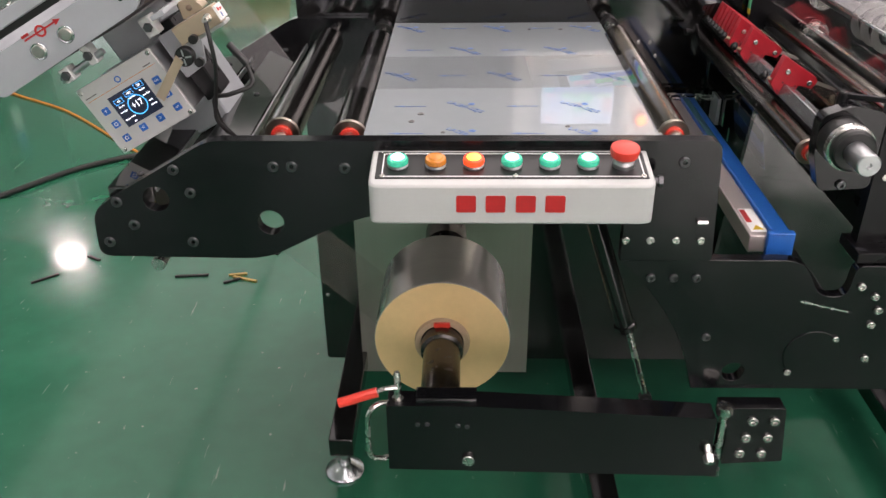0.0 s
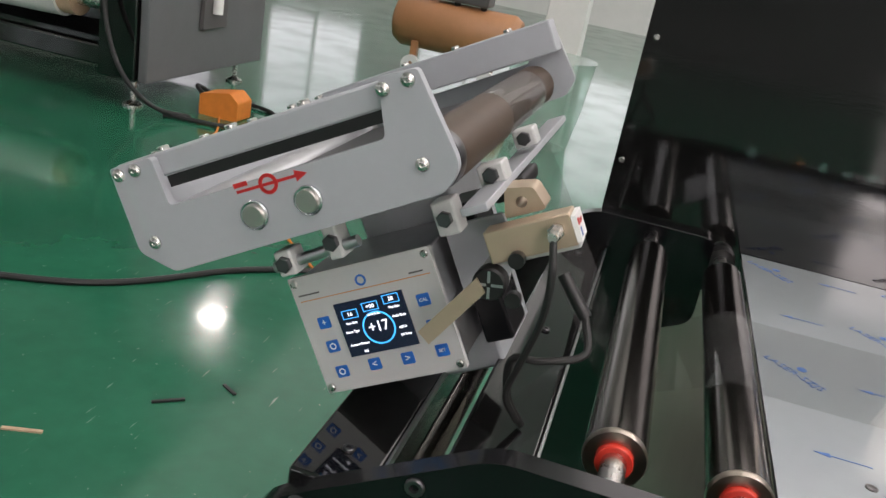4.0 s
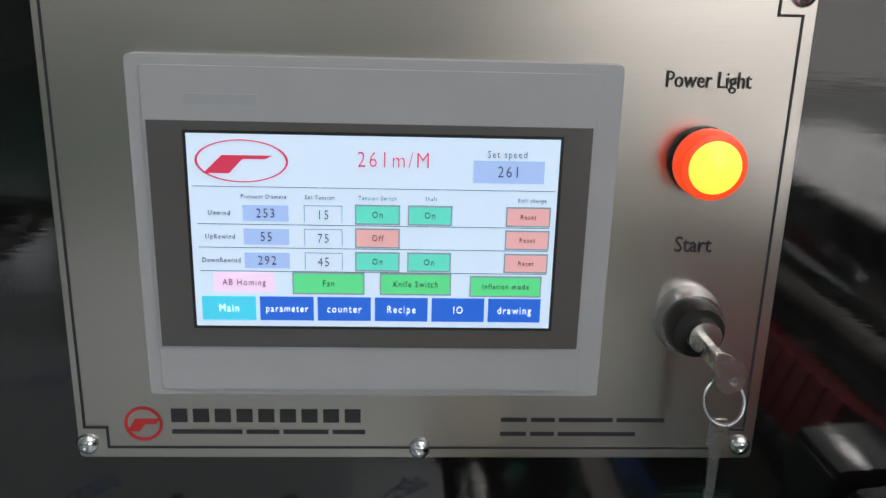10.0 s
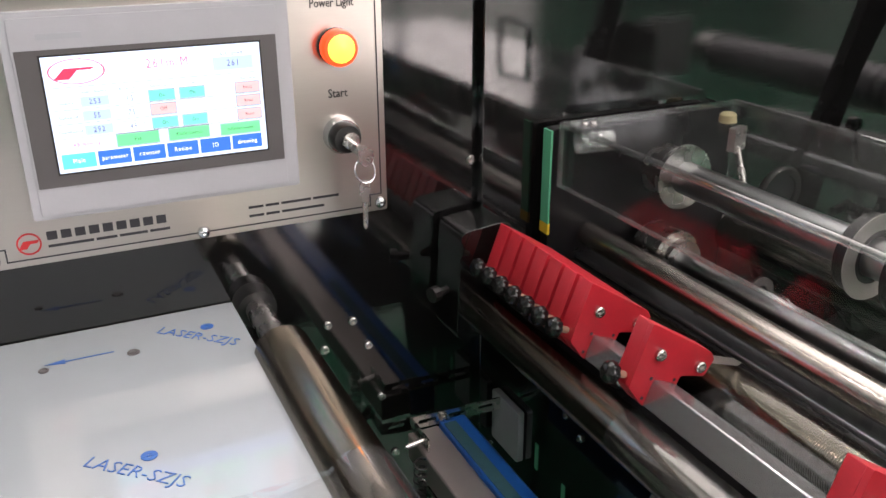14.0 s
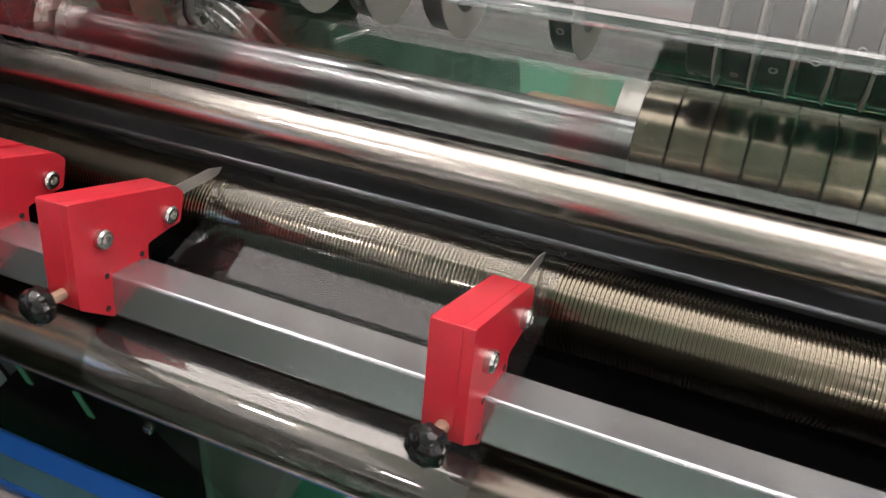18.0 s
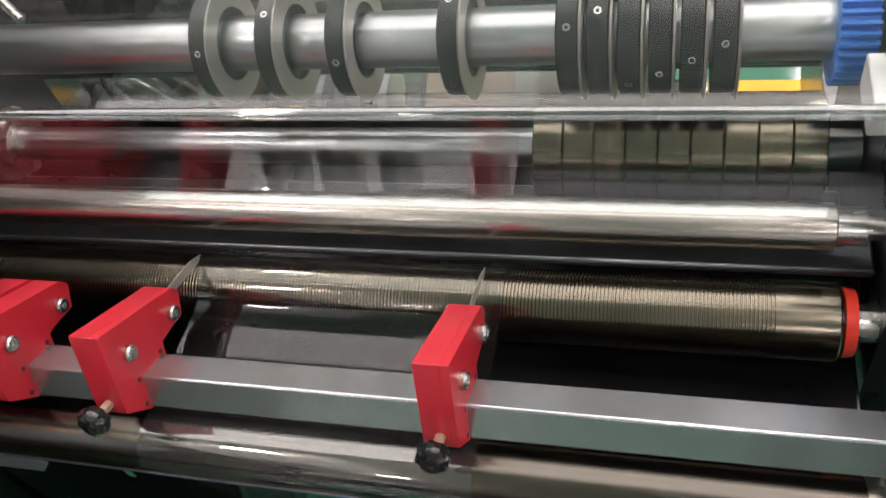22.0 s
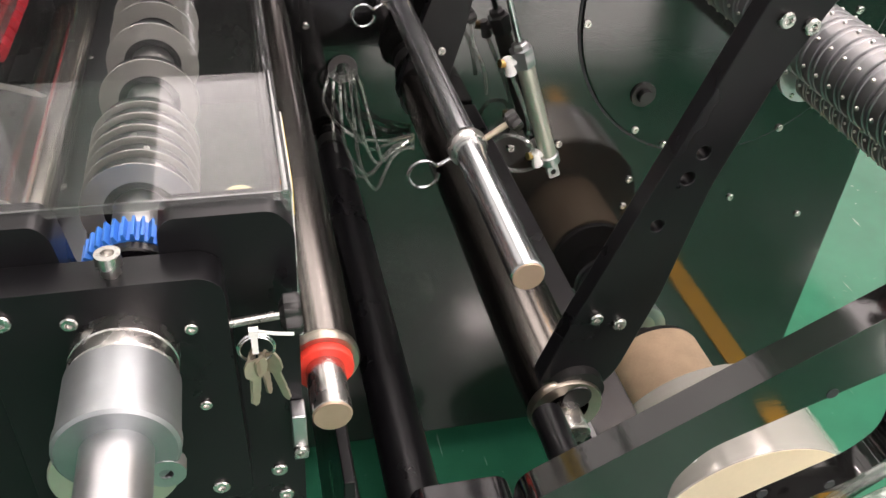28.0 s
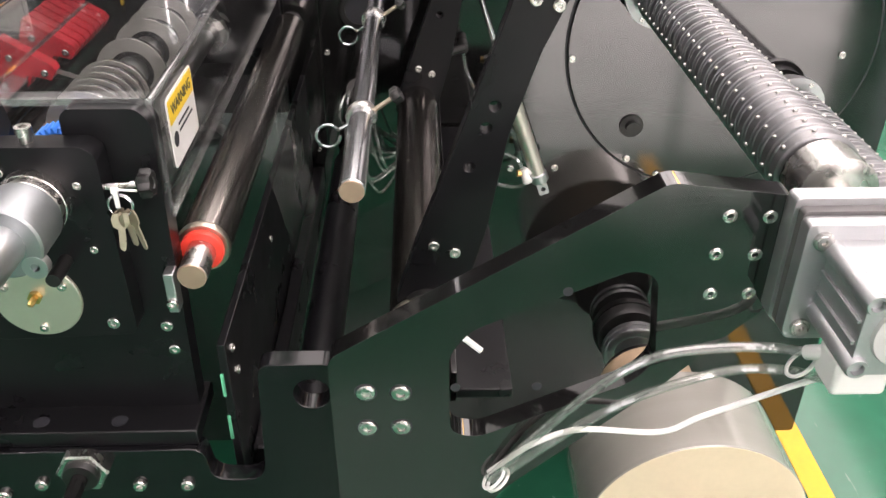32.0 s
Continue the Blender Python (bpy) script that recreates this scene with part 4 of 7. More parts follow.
panel_says("Power Light", 0.5545, 1.2545, 0.0104, 0.76)
panel_says("Start", 0.556, 1.1785, 0.0108, 0.85)
for k in range(9):
    xx, z = 0.309 + k * 0.0105, 1.0885
    part("engraved_bar", box(xx, xx + 0.0078, yl + 0.0001, yl + 0.0004, z - 0.0036, z + 0.0036), INKSHADE, hp, "plain dark bar of engraved writing")
for x0, x1, z in ((0.309, 0.343, 1.0797), (0.345, 0.361, 1.0797), (0.363, 0.385, 1.0797), (0.387, 0.403, 1.0797), (0.470, 0.483, 1.0868), (0.485, 0.497, 1.0868), (0.499, 0.526, 1.0868), (0.528, 0.552, 1.0868), (0.470, 0.483, 1.0790), (0.485, 0.497, 1.0790), (0.499, 0.538, 1.0790)):
    part("engraved_bar", box(x0, x1, yl, yl + 0.0004, z - 0.0011, z + 0.0011), INKSHADE, hp, "plain dark bar of engraved writing")
bm = lathe((0.2955, YQ - 0.0100, 1.084), TOWARD, [(0, 0.0078), (0, 0.0092), (0.0005, 0.0092), (0.0005, 0.0078)], 28, True)
add_plate(bm, [(0.2875, 1.080), (0.2915, 1.0865), (0.3035, 1.0865), (0.3015, 1.084), (0.2965, 1.084), (0.2935, 1.080)], YQ - 0.0106, YQ - 0.010)
part("emblem", bm, REDINK, hp, "round red maker's emblem")

# ---- unwinder: roll, arm, lower frame plate ----
RX, RZ = 0.11, 0.489
lower = thing("lower_side_plate", "black steel lower frame plate with a round cut-out", "machine plate", (0.8, YF, 0.57))
cut = [(RX + 0.425 * math.cos(radians(a)), 0.50 + 0.425 * math.sin(radians(a))) for a in range(49, 9, -4)]
LP = cut + [(0.528, 0.577), (1.42, 0.577), (1.42, 0.70), (1.19, 0.70), (1.113, 0.912), (1.047, 0.912), (1.041, 0.771), (0.990, 0.771), (0.987, 0.812), (0.752, 0.811), (0.747, 0.756), (0.704, 0.757), (0.672, 0.821)]
LR = [0.0] * len(cut) + [0, 0, 0, 0.01, 0.01, 0.012, 0.02, 0.02, 0.014, 0.014, 0.02, 0.02, 0.03]
part("plate", plate(rounded(LP, LR), YF + 0.003, YF + 0.023, [ring_points(0.593, 0.611, 0.018), ring_points(1.093, 0.878, 0.0165, 28)]), PLATE, lower, bevel=0.0012)
for x, z in ((0.54, 0.68), (0.44, 0.79), (0.475, 0.79), (0.51, 0.79)):
    bolt("screw", (x, YF + 0.004, z), TOWARD, lower, 0.007, 0.005, NUTBLACK)
for x, z in ((0.79, 0.757), (0.80, 0.732), (0.795, 0.705), (0.80, 0.64), (0.765, 0.775), (0.829, 0.771), (0.921, 0.768), (0.966, 0.767), (1.124, 0.756)):
    bolt("screw", (x, YF + 0.003, z), TOWARD, lower, 0.0065, 0.005)
part("round_cover", lathe((0.714, YF + 0.003, 0.646), TOWARD, [(0, 0.046), (0.001, 0.046), (0.002, 0.045), (0.002, 0)], 40), PLATE, lower, "round black cover disc")
for x, z in ((0.681, 0.612), (0.745, 0.678)):
    bolt("screw", (x, YF + 0.001, z), TOWARD, lower, 0.0055, 0.003)

part("torn_tape", box(-0.040, 0.040, -0.0006, 0, -0.0014, 0.0014, pose(0.716, YF + 0.003, 0.738, 0, 14, 0)), STEEL, lower, "thin bright wire scrap")
roll = thing("film_roll", "large roll of clear film with a cream-coloured end", "film roll", (RX, 1.755, RZ - 0.135))
part("wound_film", lathe((RX, 1.662, RZ), (0, 1, 0), [(0, 0.055), (0, 0.134), (0.001, 0.135), (0.192, 0.135), (0.193, 0.134), (0.193, 0.055)], 72, True), ROLLFILM, roll)
part("roll_end", lathe((RX, 1.661, RZ), (0, 1, 0), [(0, 0.055), (0, 0.1335), (0.0008, 0.1335), (0.0008, 0.055)], 72, True), ROLLFACE, roll, "cream end of the wound film")
part("core", lathe((RX, 1.652, RZ), (0, 1, 0), [(0, 0.043), (0, 0.0535), (0.002, 0.0545), (0.21, 0.0545), (0.21, 0.043)], 48, True), CARD, roll, "brown card core")
part("core_tab", box(RX - 0.016, RX + 0.016, 1.6475, 1.656, RZ + 0.040, RZ + 0.050), REDPLASTIC, roll, "red tab on the core")

shaft = thing("unwind_shaft", "dark steel air shaft through the film roll", "shaft", (RX, 1.75, RZ - 0.038))
part("tube", lathe((RX, 1.42, RZ), (0, 1, 0), [(0, 0.0), (0, 0.030), (0.002, 0.032), (0.05, 0.032), (0.05, 0.036), (0.20, 0.036), (0.204, 0.0415), (0.62, 0.0415), (0.62, 0.05), (0.70, 0.05)], 40), material("dark_steel_shaft", (0.09, 0.085, 0.08), 0.26, 1.0, vary=0.15, vscale=30, rough_vary=0.06), shaft)

arm = thing("support_arm", "black steel swing arm that carries the roll shaft", "arm", (0.30, 1.36, 0.45))
part("arm_bar", plate(rounded([(0.027, 0.448), (0.576, 0.437), (0.576, 0.475), (0.561, 0.475), (0.561, 0.560), (0.18, 0.582), (0.027, 0.582)], 0.004), 1.345, 1.385), PLATE, arm, bevel=0.002)
part("saddle", box(0.074, 0.174, 1.350, 1.385, 0.575, 0.592), PLATE, arm, bevel=0.003)
part("pin", lathe((0.16, 1.345, 0.472), TOWARD, [(0, 0.0105), (0.006, 0.0105), (0.008, 0.009), (0.008, 0)], 20), STEEL, arm)
for x, z in ((0.077, 0.545), (0.093, 0.546), (0.143, 0.543), (0.158, 0.541)):
    bolt("screw", (x, 1.345, z), TOWARD, arm, 0.004, 0.003, NUTBLACK)
part("handle", tube([(0.03, 1.36, 0.578), (0.012, 1.352, 0.580), (-0.002, 1.345, 0.565), (-0.005, 1.345, 0.525), (-0.003, 1.345, 0.48), (0.012, 1.352, 0.465), (0.03, 1.36, 0.463)], 0.0045, 8), STEEL, arm, "bent steel pull handle")
cl = part("clamp_lever", lathe((0.045, 1.362, 0.582), (0, 0, 1), [(0, 0.010), (0.004, 0.010), (0.004, 0.006), (0.05, 0.006), (0.056, 0.004), (0.056, 0)], 12), STEEL, arm, "toggle clamp with a red grip")
part("lever_bar", tube([(0.045, 1.355, 0.612), (0.028, 1.350, 0.614), (0.012, 1.347, 0.609)], 0.004, 8), STEEL, cl)
part("grip", tube([(0.014, 1.347, 0.609), (-0.005, 1.345, 0.604), (-0.030, 1.342, 0.597), (-0.048, 1.34, 0.592)], 0.0085, 10), REDPLASTIC, cl, "red ribbed grip")
hinge = thing("hinge_block", "black hinge block with six bright socket screws", "hinge", (0.64, 1.36, 0.44))
part("block", plate(rounded([(0.590, 0.440), (0.692, 0.447), (0.680, 0.560), (0.575, 0.560), (0.575, 0.53), (0.590, 0.52)], 0.004), 1.372, YF + 0.002), PLATE, hinge, bevel=0.0015)
for x, z in ((0.629, 0.534), (0.665, 0.534), (0.623, 0.499), (0.659, 0.499), (0.618, 0.465), (0.654, 0.465)):
    bolt("screw", (x, 1.3725, z), TOWARD, hinge, 0.0085, 0.006)
part("pivot_pin", lathe((0.575, 1.36, 0.43), (0, 0, 1), [(0, 0.010), (0.012, 0.010), (0.012, 0.007), (0.13, 0.007), (0.13, 0.013), (0.145, 0.013)], 16), STEEL, hinge)
part("lock_bolt", rod((0.553, 1.325, 0.488), (0.553, 1.372, 0.515), 0.007, 12), STEEL, hinge)
part("lock_nut", lathe((0.553, 1.322, 0.486), (0, 1, 0.55), [(0, 0.009), (0.008, 0.0105), (0.014, 0.0105)], 6), STEEL, hinge)

gs = thing("gas_spring", "black gas spring with a bright rod behind the side plate", "gas spring", (0.44, 1.47, 0.47))
g_hi, g_mid, g_lo = Vector((0.340, 1.478, 0.915)), Vector((0.430, 1.474, 0.650)), Vector((0.4735, 1.468, 0.505))
gd_ = (g_lo - g_hi).normalized()
part("cylinder", lathe(g_hi, gd_, [(0, 0.008), (0.004, 0.0155), ((g_mid - g_hi).length - 0.012, 0.0155), ((g_mid - g_hi).length - 0.010, 0.0185), ((g_mid - g_hi).length, 0.0185), ((g_mid - g_hi).length + 0.002, 0.012), ((g_mid - g_hi).length + 0.002, 0)], 32), KNOBBLACK, gs)
part("piston_rod", rod(g_mid, g_lo, 0.0055, 16), STEEL, gs, "bright piston rod")
part("end_eye", lathe(g_lo + Vector((0, -0.006, 0)), (0, 1, 0), [(0, 0.004), (0, 0.011), (0.012, 0.011), (0.012, 0.004)], 20, True), NUTBLACK, gs)
part("pin", rod(g_lo + Vector((0, -0.084, 0)), g_lo + Vector((0, 0.010, 0)), 0.0045, 12), NUTBLACK, gs)
part("top_pin", rod((0.338, 1.424, 0.922), (0.338, 1.492, 0.922), 0.006, 14), NUTBLACK, gs)

bc = thing("signal_lamp", "lit amber signal lamp on a steel pole", "signal lamp", (1.707, 2.285, 1.385))
part("foot", lathe((1.707, 2.285, 1.385), (0, 0, 1), [(0, 0.032), (0.006, 0.032), (0.010, 0.014), (0.024, 0.012)], 24), RUBBER, bc)
part("pole", rod((1.707, 2.285, 1.40), (1.707, 2.285, 1.515), 0.010, 16), STEEL, bc)
part("socket", lathe((1.707, 2.285, 1.512), (0, 0, 1), [(0, 0.014), (0.006, 0.024), (0.018, 0.025)], 28), RUBBER, bc)
part("lens", lathe((1.707, 2.285, 1.530), (0, 0, 1), [(0, 0.025), (0.070, 0.025), (0.074, 0.022)], 32), BEACON, bc, "lit amber lens")
part("cap", lathe((1.707, 2.285, 1.604), (0, 0, 1), [(0, 0.0245), (0.008, 0.0245), (0.014, 0.016), (0.015, 0)], 28), RUBBER, bc)

# ---- blue scanner bar beside the table ----
bb = thing("blue_bar", "long blue and silver antistatic bar on slotted brackets", "bar", (0.63, 1.78, 0.80))
part("silver_profile", box(0.600, 0.634, 1.455, 2.10, 0.806, 0.836), PALEALU, bb, bevel=0.002)
part("blue_profile", box(0.634, 0.664, 1.455, 2.10, 0.802, 0.842), BLUEPAINT, bb, bevel=0.003)
part("inset_strip", box(0.636, 0.649, 1.80, 2.09, 0.8421, 0.8430), material("teal_glass_strip", (0.05, 0.13, 0.16), 0.15, vary=0.1, vscale=30), bb, "dark teal inset strip")
part("blue_cap", box(0.626, 0.668, 1.447, 1.460, 0.800, 0.844), BLUEPAINT, bb, bevel=0.002)
part("warning_label", box(0.606, 0.630, 1.468, 1.55, 0.8362, 0.8368), LABELWHITE, bb, "white label with red and yellow marks")
part("label_mark", box(0.607, 0.616, 1.50, 1.545, 0.8369, 0.8373), REDINK, bb)
part("label_triangle", plate([(0.610, 0), (0.628, 0), (0.619, 0.016)], 0, 0.0005, m=pose(0, 1.474, 0.8375, -90)), LABELYELLOW, bb)
for z0, y, x1 in ((0.838, 2.100, 0.714), (0.778, 2.085, 0.640)):
    n = int((x1 - 0.606) / 0.034)
    br = part("slotted_bracket", plate(rounded([(0.606, z0), (x1, z0 - 0.004), (x1, z0 + 0.010), (0.606, z0 + 0.014)], 0.002), y, y + 0.002,
                                       [rounded([(0.612 + q * 0.034, z0 + 0.0045 - q * 0.0012), (0.632 + q * 0.034, z0 + 0.004 - q * 0.0012), (0.632 + q * 0.034, z0 + 0.0085 - q * 0.0012), (0.612 + q * 0.034, z0 + 0.009 - q * 0.0012)], 0.002) for q in range(n)]), STEEL, bb, "slotted steel strip")
    part("bent_leg", box(0.604, 0.606, y - 0.042, y + 0.002, z0, z0 + 0.014), STEEL, br)
    bolt("screw", (0.640, y, z0 + 0.006), TOWARD, br, 0.005, 0.006)
    part("stud", rod((0.606, y - 0.03, z0 + 0.007), (0.586, y - 0.03, z0 + 0.004), 0.0028, 10), STEEL, br)
part("mount_plate", plate(rounded([(2.062, 0.790), (2.118, 0.790), (2.118, 0.850), (2.062, 0.850)], 0.004), 0.7065, 0.7135, m=Matrix(((0, 1, 0, 0), (1, 0, 0, 0), (0, 0, 1, 0), (0, 0, 0, 1)))), GREYPAINT, bb, bevel=0.0015)
part("coiled_cable", tube([(0.590 + 0.006 * math.cos(k * 1.3) - 0.00005 * k, 2.045 + 0.006 * math.sin(k * 1.3), 0.842 - 0.0018 * k) for k in range(90)], 0.0012, 5), CABLE, bb, "black spiral wound cable")
part("cable", tube([(0.600, 2.06, 0.80), (0.588, 2.05, 0.77), (0.583, 2.045, 0.72), (0.59, 2.04, 0.66), (0.60, 2.05, 0.60)], 0.004, 8), CABLE, bb)

iw = thing("inner_wall", "glossy black inner wall below the knife station with tape", "machine plate", (0.72, 2.0, 0.45))
part("panel", plate([(1.855, 0.93), (2.128, 0.93), (2.128, 0.45), (1.975, 0.45)], 0.7150, 0.7230, m=Matrix(((0, 1, 0, 0), (1, 0, 0, 0), (0, 0, 1, 0), (0, 0, 0, 1)))), BLACK, iw, bevel=0.001)
for y, z in ((2.035, 0.815), (1.985, 0.80)):
    part("tape", box(0.7142, 0.7148, y, y + 0.006, z - 0.018, z + 0.012), GREENTAPE, iw, "strip of green tape")
for y, z in ((1.93, 0.80), (1.99, 0.89), (1.965, 0.88)):
    bolt("screw", (0.7150, y, z), (-1, 0, 0), iw, 0.004, 0.003)

# ---- knife rail with red holders ----
POLISHEDBAR = material("drawn_steel_bar", (0.43, 0.445, 0.46), 0.26, 0.85, vary=0.20, vscale=34, stretch=(1, 0.1, 1), bump=0.02, bscale=260, rough_vary=0.04)
rail = thing("knife_rail", "square bright steel rail that carries the knife holders", "rail", (0.69, 1.75, 0.99))
RR = pose(0.6945, 0, 1.000, 0, 22, 0)
part("rail_bar", box(-0.0108, 0.0108, 1.43, 2.09, -0.0108, 0.0108, RR), POLISHEDBAR, rail, bevel=0.0014)
part("rear_block", plate(rounded([(0.645, 0.94), (0.725, 0.94), (0.725, 1.0), (0.70, 1.055), (0.65, 1.05)], 0.008), 2.08, 2.128), BLACK, rail, bevel=0.002)
part("rear_screw", lathe((0.640, 2.09, 0.992), (-1, -0.3, 0), [(0, 0.004), (0.012, 0.004), (0.012, 0.0075), (0.020, 0.0075)], 10), RUBBER, rail)

HP = [(0.6840, 1.0600), (0.7405, 1.0240), (0.7440, 1.0170), (0.7355, 1.0045), (0.7240, 1.0080), (0.7130, 1.0105), (0.7080, 0.9990), (0.6980, 0.9905), (0.6800, 0.9940), (0.6665, 1.0130)]


def knife_holder(y, label, blade):
    """A red holder: two-part body clamped on the rail, screws, thumb knob and a razor blade."""
    t = thing("knife_holder", label, "knife holder", (0.695, y + 0.0105, 0.99), "red knife holders on the rail")
    part("body", plate(rounded(HP, 0.0016, 2), y, y + 0.0044), REDANO, t, bevel=0.0003)
    part("clamp_half", plate(rounded(HP, 0.0016, 2), y + 0.0045, y + 0.0172), REDANO, t, bevel=0.0003)
    # Thin dark piece on the face paints the shade in the slit.
    part("slit", plate([(0.6712, 1.0058), (0.6782, 0.9960), (0.6792, 0.9966), (0.6722, 1.0064)], y + 0.0056, y + 0.0063), INKSHADE, t)
    for x, z in ((0.6915, 1.0340), (0.7300, 1.0145)):
        bolt("screw", (x, y, z), TOWARD, t, 0.0047, 0.0036, STEEL)
    # Dark discs on the solid face stand in for shaded holes.
    for x, z in ((0.6860, 1.0155), (0.7075, 1.0090), (0.6790, 1.0010)):
        part("hole", lathe((x, y - 0.0003, z), (0, 1, 0), [(0, 0.0015), (0.0004, 0.0015)], 10), INKSHADE, t)
    part("thumb_stem", rod((0.674, y + 0.0085, 1.0165), (0.660, y + 0.0085, 1.0225), 0.0027, 10), GOLD, t)
    bm = lathe((0.6608, y + 0.0085, 1.0222), (-0.92, 0, 0.38), [(0, 0.0035), (0.0008, 0.0064), (0.0025, 0.0082), (0.0055, 0.0086), (0.0085, 0.0078), (0.0105, 0.005), (0.0112, 0)], 32)
    hub = Vector((0.6608, y + 0.0085, 1.0222))
    axis = Vector((-0.92, 0, 0.38)).normalized()
    for k, v in enumerate(bm.verts):
        off = v.co - hub - axis * (v.co - hub).dot(axis)
        if k % 4 >= 2 and off.length > 0.0060:
            v.co -= off * 0.09
    part("thumb_knob", bm, KNOBBLACK, t, "round fluted black thumb knob")
    if blade:
        part("blade", plate([(0.735, 1.0195), (0.772, 1.0065), (0.782, 1.0000), (0.777, 0.9985), (0.733, 1.0135)], y + 0.0083, y + 0.0088), BLADESTEEL, t, "thin steel blade")
    return t


for k in range(7):
    knife_holder(1.921 + 0.0215 * k, "red anodised knife holder parked in a row with its neighbours", False)
knife_holder(1.846, "red anodised knife holder with its blade on the grooved roller", True)
knife_holder(1.665, "red anodised knife holder with its blade at the film edge", True)

# front clamp of the rail: bearing, shaft, lever
rc = thing("rail_clamp", "round bearing clamp with a black locking lever at the rail end", "clamp", (0.70, 1.43, 0.93))
part("bracket", plate(rounded([(0.672, 0.930), (0.746, 0.935), (0.748, 1.05), (0.70, 1.062), (0.655, 1.045), (0.655, 0.99)], 0.012), 1.418, 1.442), PLATE, rc, bevel=0.002)
part("bearing_ring", lathe((0.688, 1.365, 1.013), (0, 1, 0), [(0, 0.0), (0, 0.027), (0.004, 0.030), (0.016, 0.030), (0.016, 0.028), (0.020, 0.028), (0.020, 0.032), (0.038, 0.034), (0.052, 0.034)], 40), RUBBER, rc)
part("bright_ring", lathe((0.688, 1.378, 1.013), (0, 1, 0), [(0, 0.0300), (0.001, 0.0335), (0.012, 0.0335), (0.013, 0.0300)], 40), STEEL, rc)
part("shaft_end", lathe((0.688, 1.318, 1.013), (0, 1, 0), [(0.003, 0.0), (0.003, 0.0025), (0, 0.004), (0, 0.0145), (0.002, 0.0162), (0.052, 0.0162)], 32), SATINALU, rc, "knurled aluminium shaft end")
lv = part("locking_lever", lathe((0.694, 1.451, 1.030), (0, 0, 1), [(0, 0.0045), (0.012, 0.0045), (0.012, 0.0072), (0.020, 0.0085), (0.034, 0.0082), (0.040, 0.0076), (0.0415, 0.006), (0.0415, 0)], 24), SATIN, rc, "black adjustable locking lever")
part("lever_arm", plate(rounded([(0, -0.0035), (0.059, -0.0035), (0.059, 0.0028), (0, 0.0040)], 0.0012), -0.0040, 0.0040, m=pose(0.694, 1.451, 1.0655, 0, -4, -34)), SATIN, lv, bevel=0.0015)
part("screw", lathe((0.694, 1.451, 1.0705), (0, 0, 1), [(0, 0.0045), (0.0015, 0.0045), (0.0015, 0.0022), (0.0005, 0.0022), (0.0005, 0)], 12), NUTBLACK, lv)
bolt("screw", (0.703, 1.418, 0.941), TOWARD, rc, 0.0075, 0.005, NUTBLACK)

# ---- rollers of the knife station ----
idler("idler_roller", "long dark polished guide roller under the knife rail", 0.673, 0.968, 0.0195, 1.478, 2.10, DARKROLLER, 0.009, True, "idler rollers", 1.43)
GX, GZ, GR = 0.776, 0.9735, 0.0216
gr = thing("grooved_roller", "bronze grooved slitting roller with many fine grooves", "roller", (GX, 1.78, GZ - GR))
prof = [(0, GR * 0.8), (0, GR - 0.001), (0.001, GR), (0.030, GR)]
for k in range(280):
    y = 0.031 + k * 0.00206
    prof += [(y, GR), (y + 0.0010, GR), (y + 0.0012, GR - 0.0011), (y + 0.0018, GR - 0.0011)]
prof += [(0.612, GR), (0.612, GR * 0.7)]
part("grooved_tube", lathe((GX, 1.487, GZ), (0, 1, 0), prof, 48), BRONZE, gr)
part("collar", lathe((GX, 1.479, GZ), (0, 1, 0), [(0, 0.010), (0, 0.018), (0.006, 0.019), (0.006, 0.010)], 24, True), REDPLASTIC, gr, "red bearing collar")
part("shaft", rod((GX, 1.462, GZ), (GX, 1.49, GZ), 0.0105, 16), STEEL, gr)
CX, CZ, CR = 0.805, 1.0165, 0.0128
cr = thing("chrome_roller", "slim polished steel roller in front of the cover", "roller", (CX, 1.78, CZ - CR))
part("tube", lathe((CX, 1.492, CZ), (0, 1, 0), [(0, CR * 0.8), (0.001, CR), (0.608, CR), (0.609, CR * 0.8)], 36), material("ground_steel_roller", (0.44, 0.405, 0.37), 0.25, 1.0, vary=0.05, vscale=40, stretch=(0.0, 1, 0.0), rough_vary=0.03), cr)
part("neck", lathe((CX, 1.468, CZ), (0, 1, 0), [(0, 0.006), (0.010, 0.006), (0.010, 0.009), (0.024, 0.009)], 20), STEEL, cr)
part("rear_neck", rod((CX, 2.10, CZ), (CX, 2.115, CZ), 0.007, 14), RUBBER, cr)
tb = thing("tie_bar", "black flat tie bar behind the grooved roller", "bar", (0.80, 1.78, 0.97))
part("bar", box(0.7925, 0.838, 1.47, 2.115, 0.9905, 0.9965), material("blued_steel_bar", (0.15, 0.16, 0.17), 0.32, 0.9, vary=0.12, vscale=14, stretch=(1, 0.2, 1), rough_vary=0.1), tb, bevel=0.002)
part("inner_tray", box(0.690, 0.905, 1.47, 2.115, 0.925, 0.933), SATIN, tb, "glossy black tray under the rollers", bevel=0.002)
part("tray_wall", box(0.700, 0.706, 1.47, 2.115, 0.934, 0.958), BLACK, tb, bevel=0.001)
for y in (1.487, 1.70, 1.94):
    bolt("screw", (0.812, y, 0.9965), (0, 0, 1), tb, 0.004, 0.002)

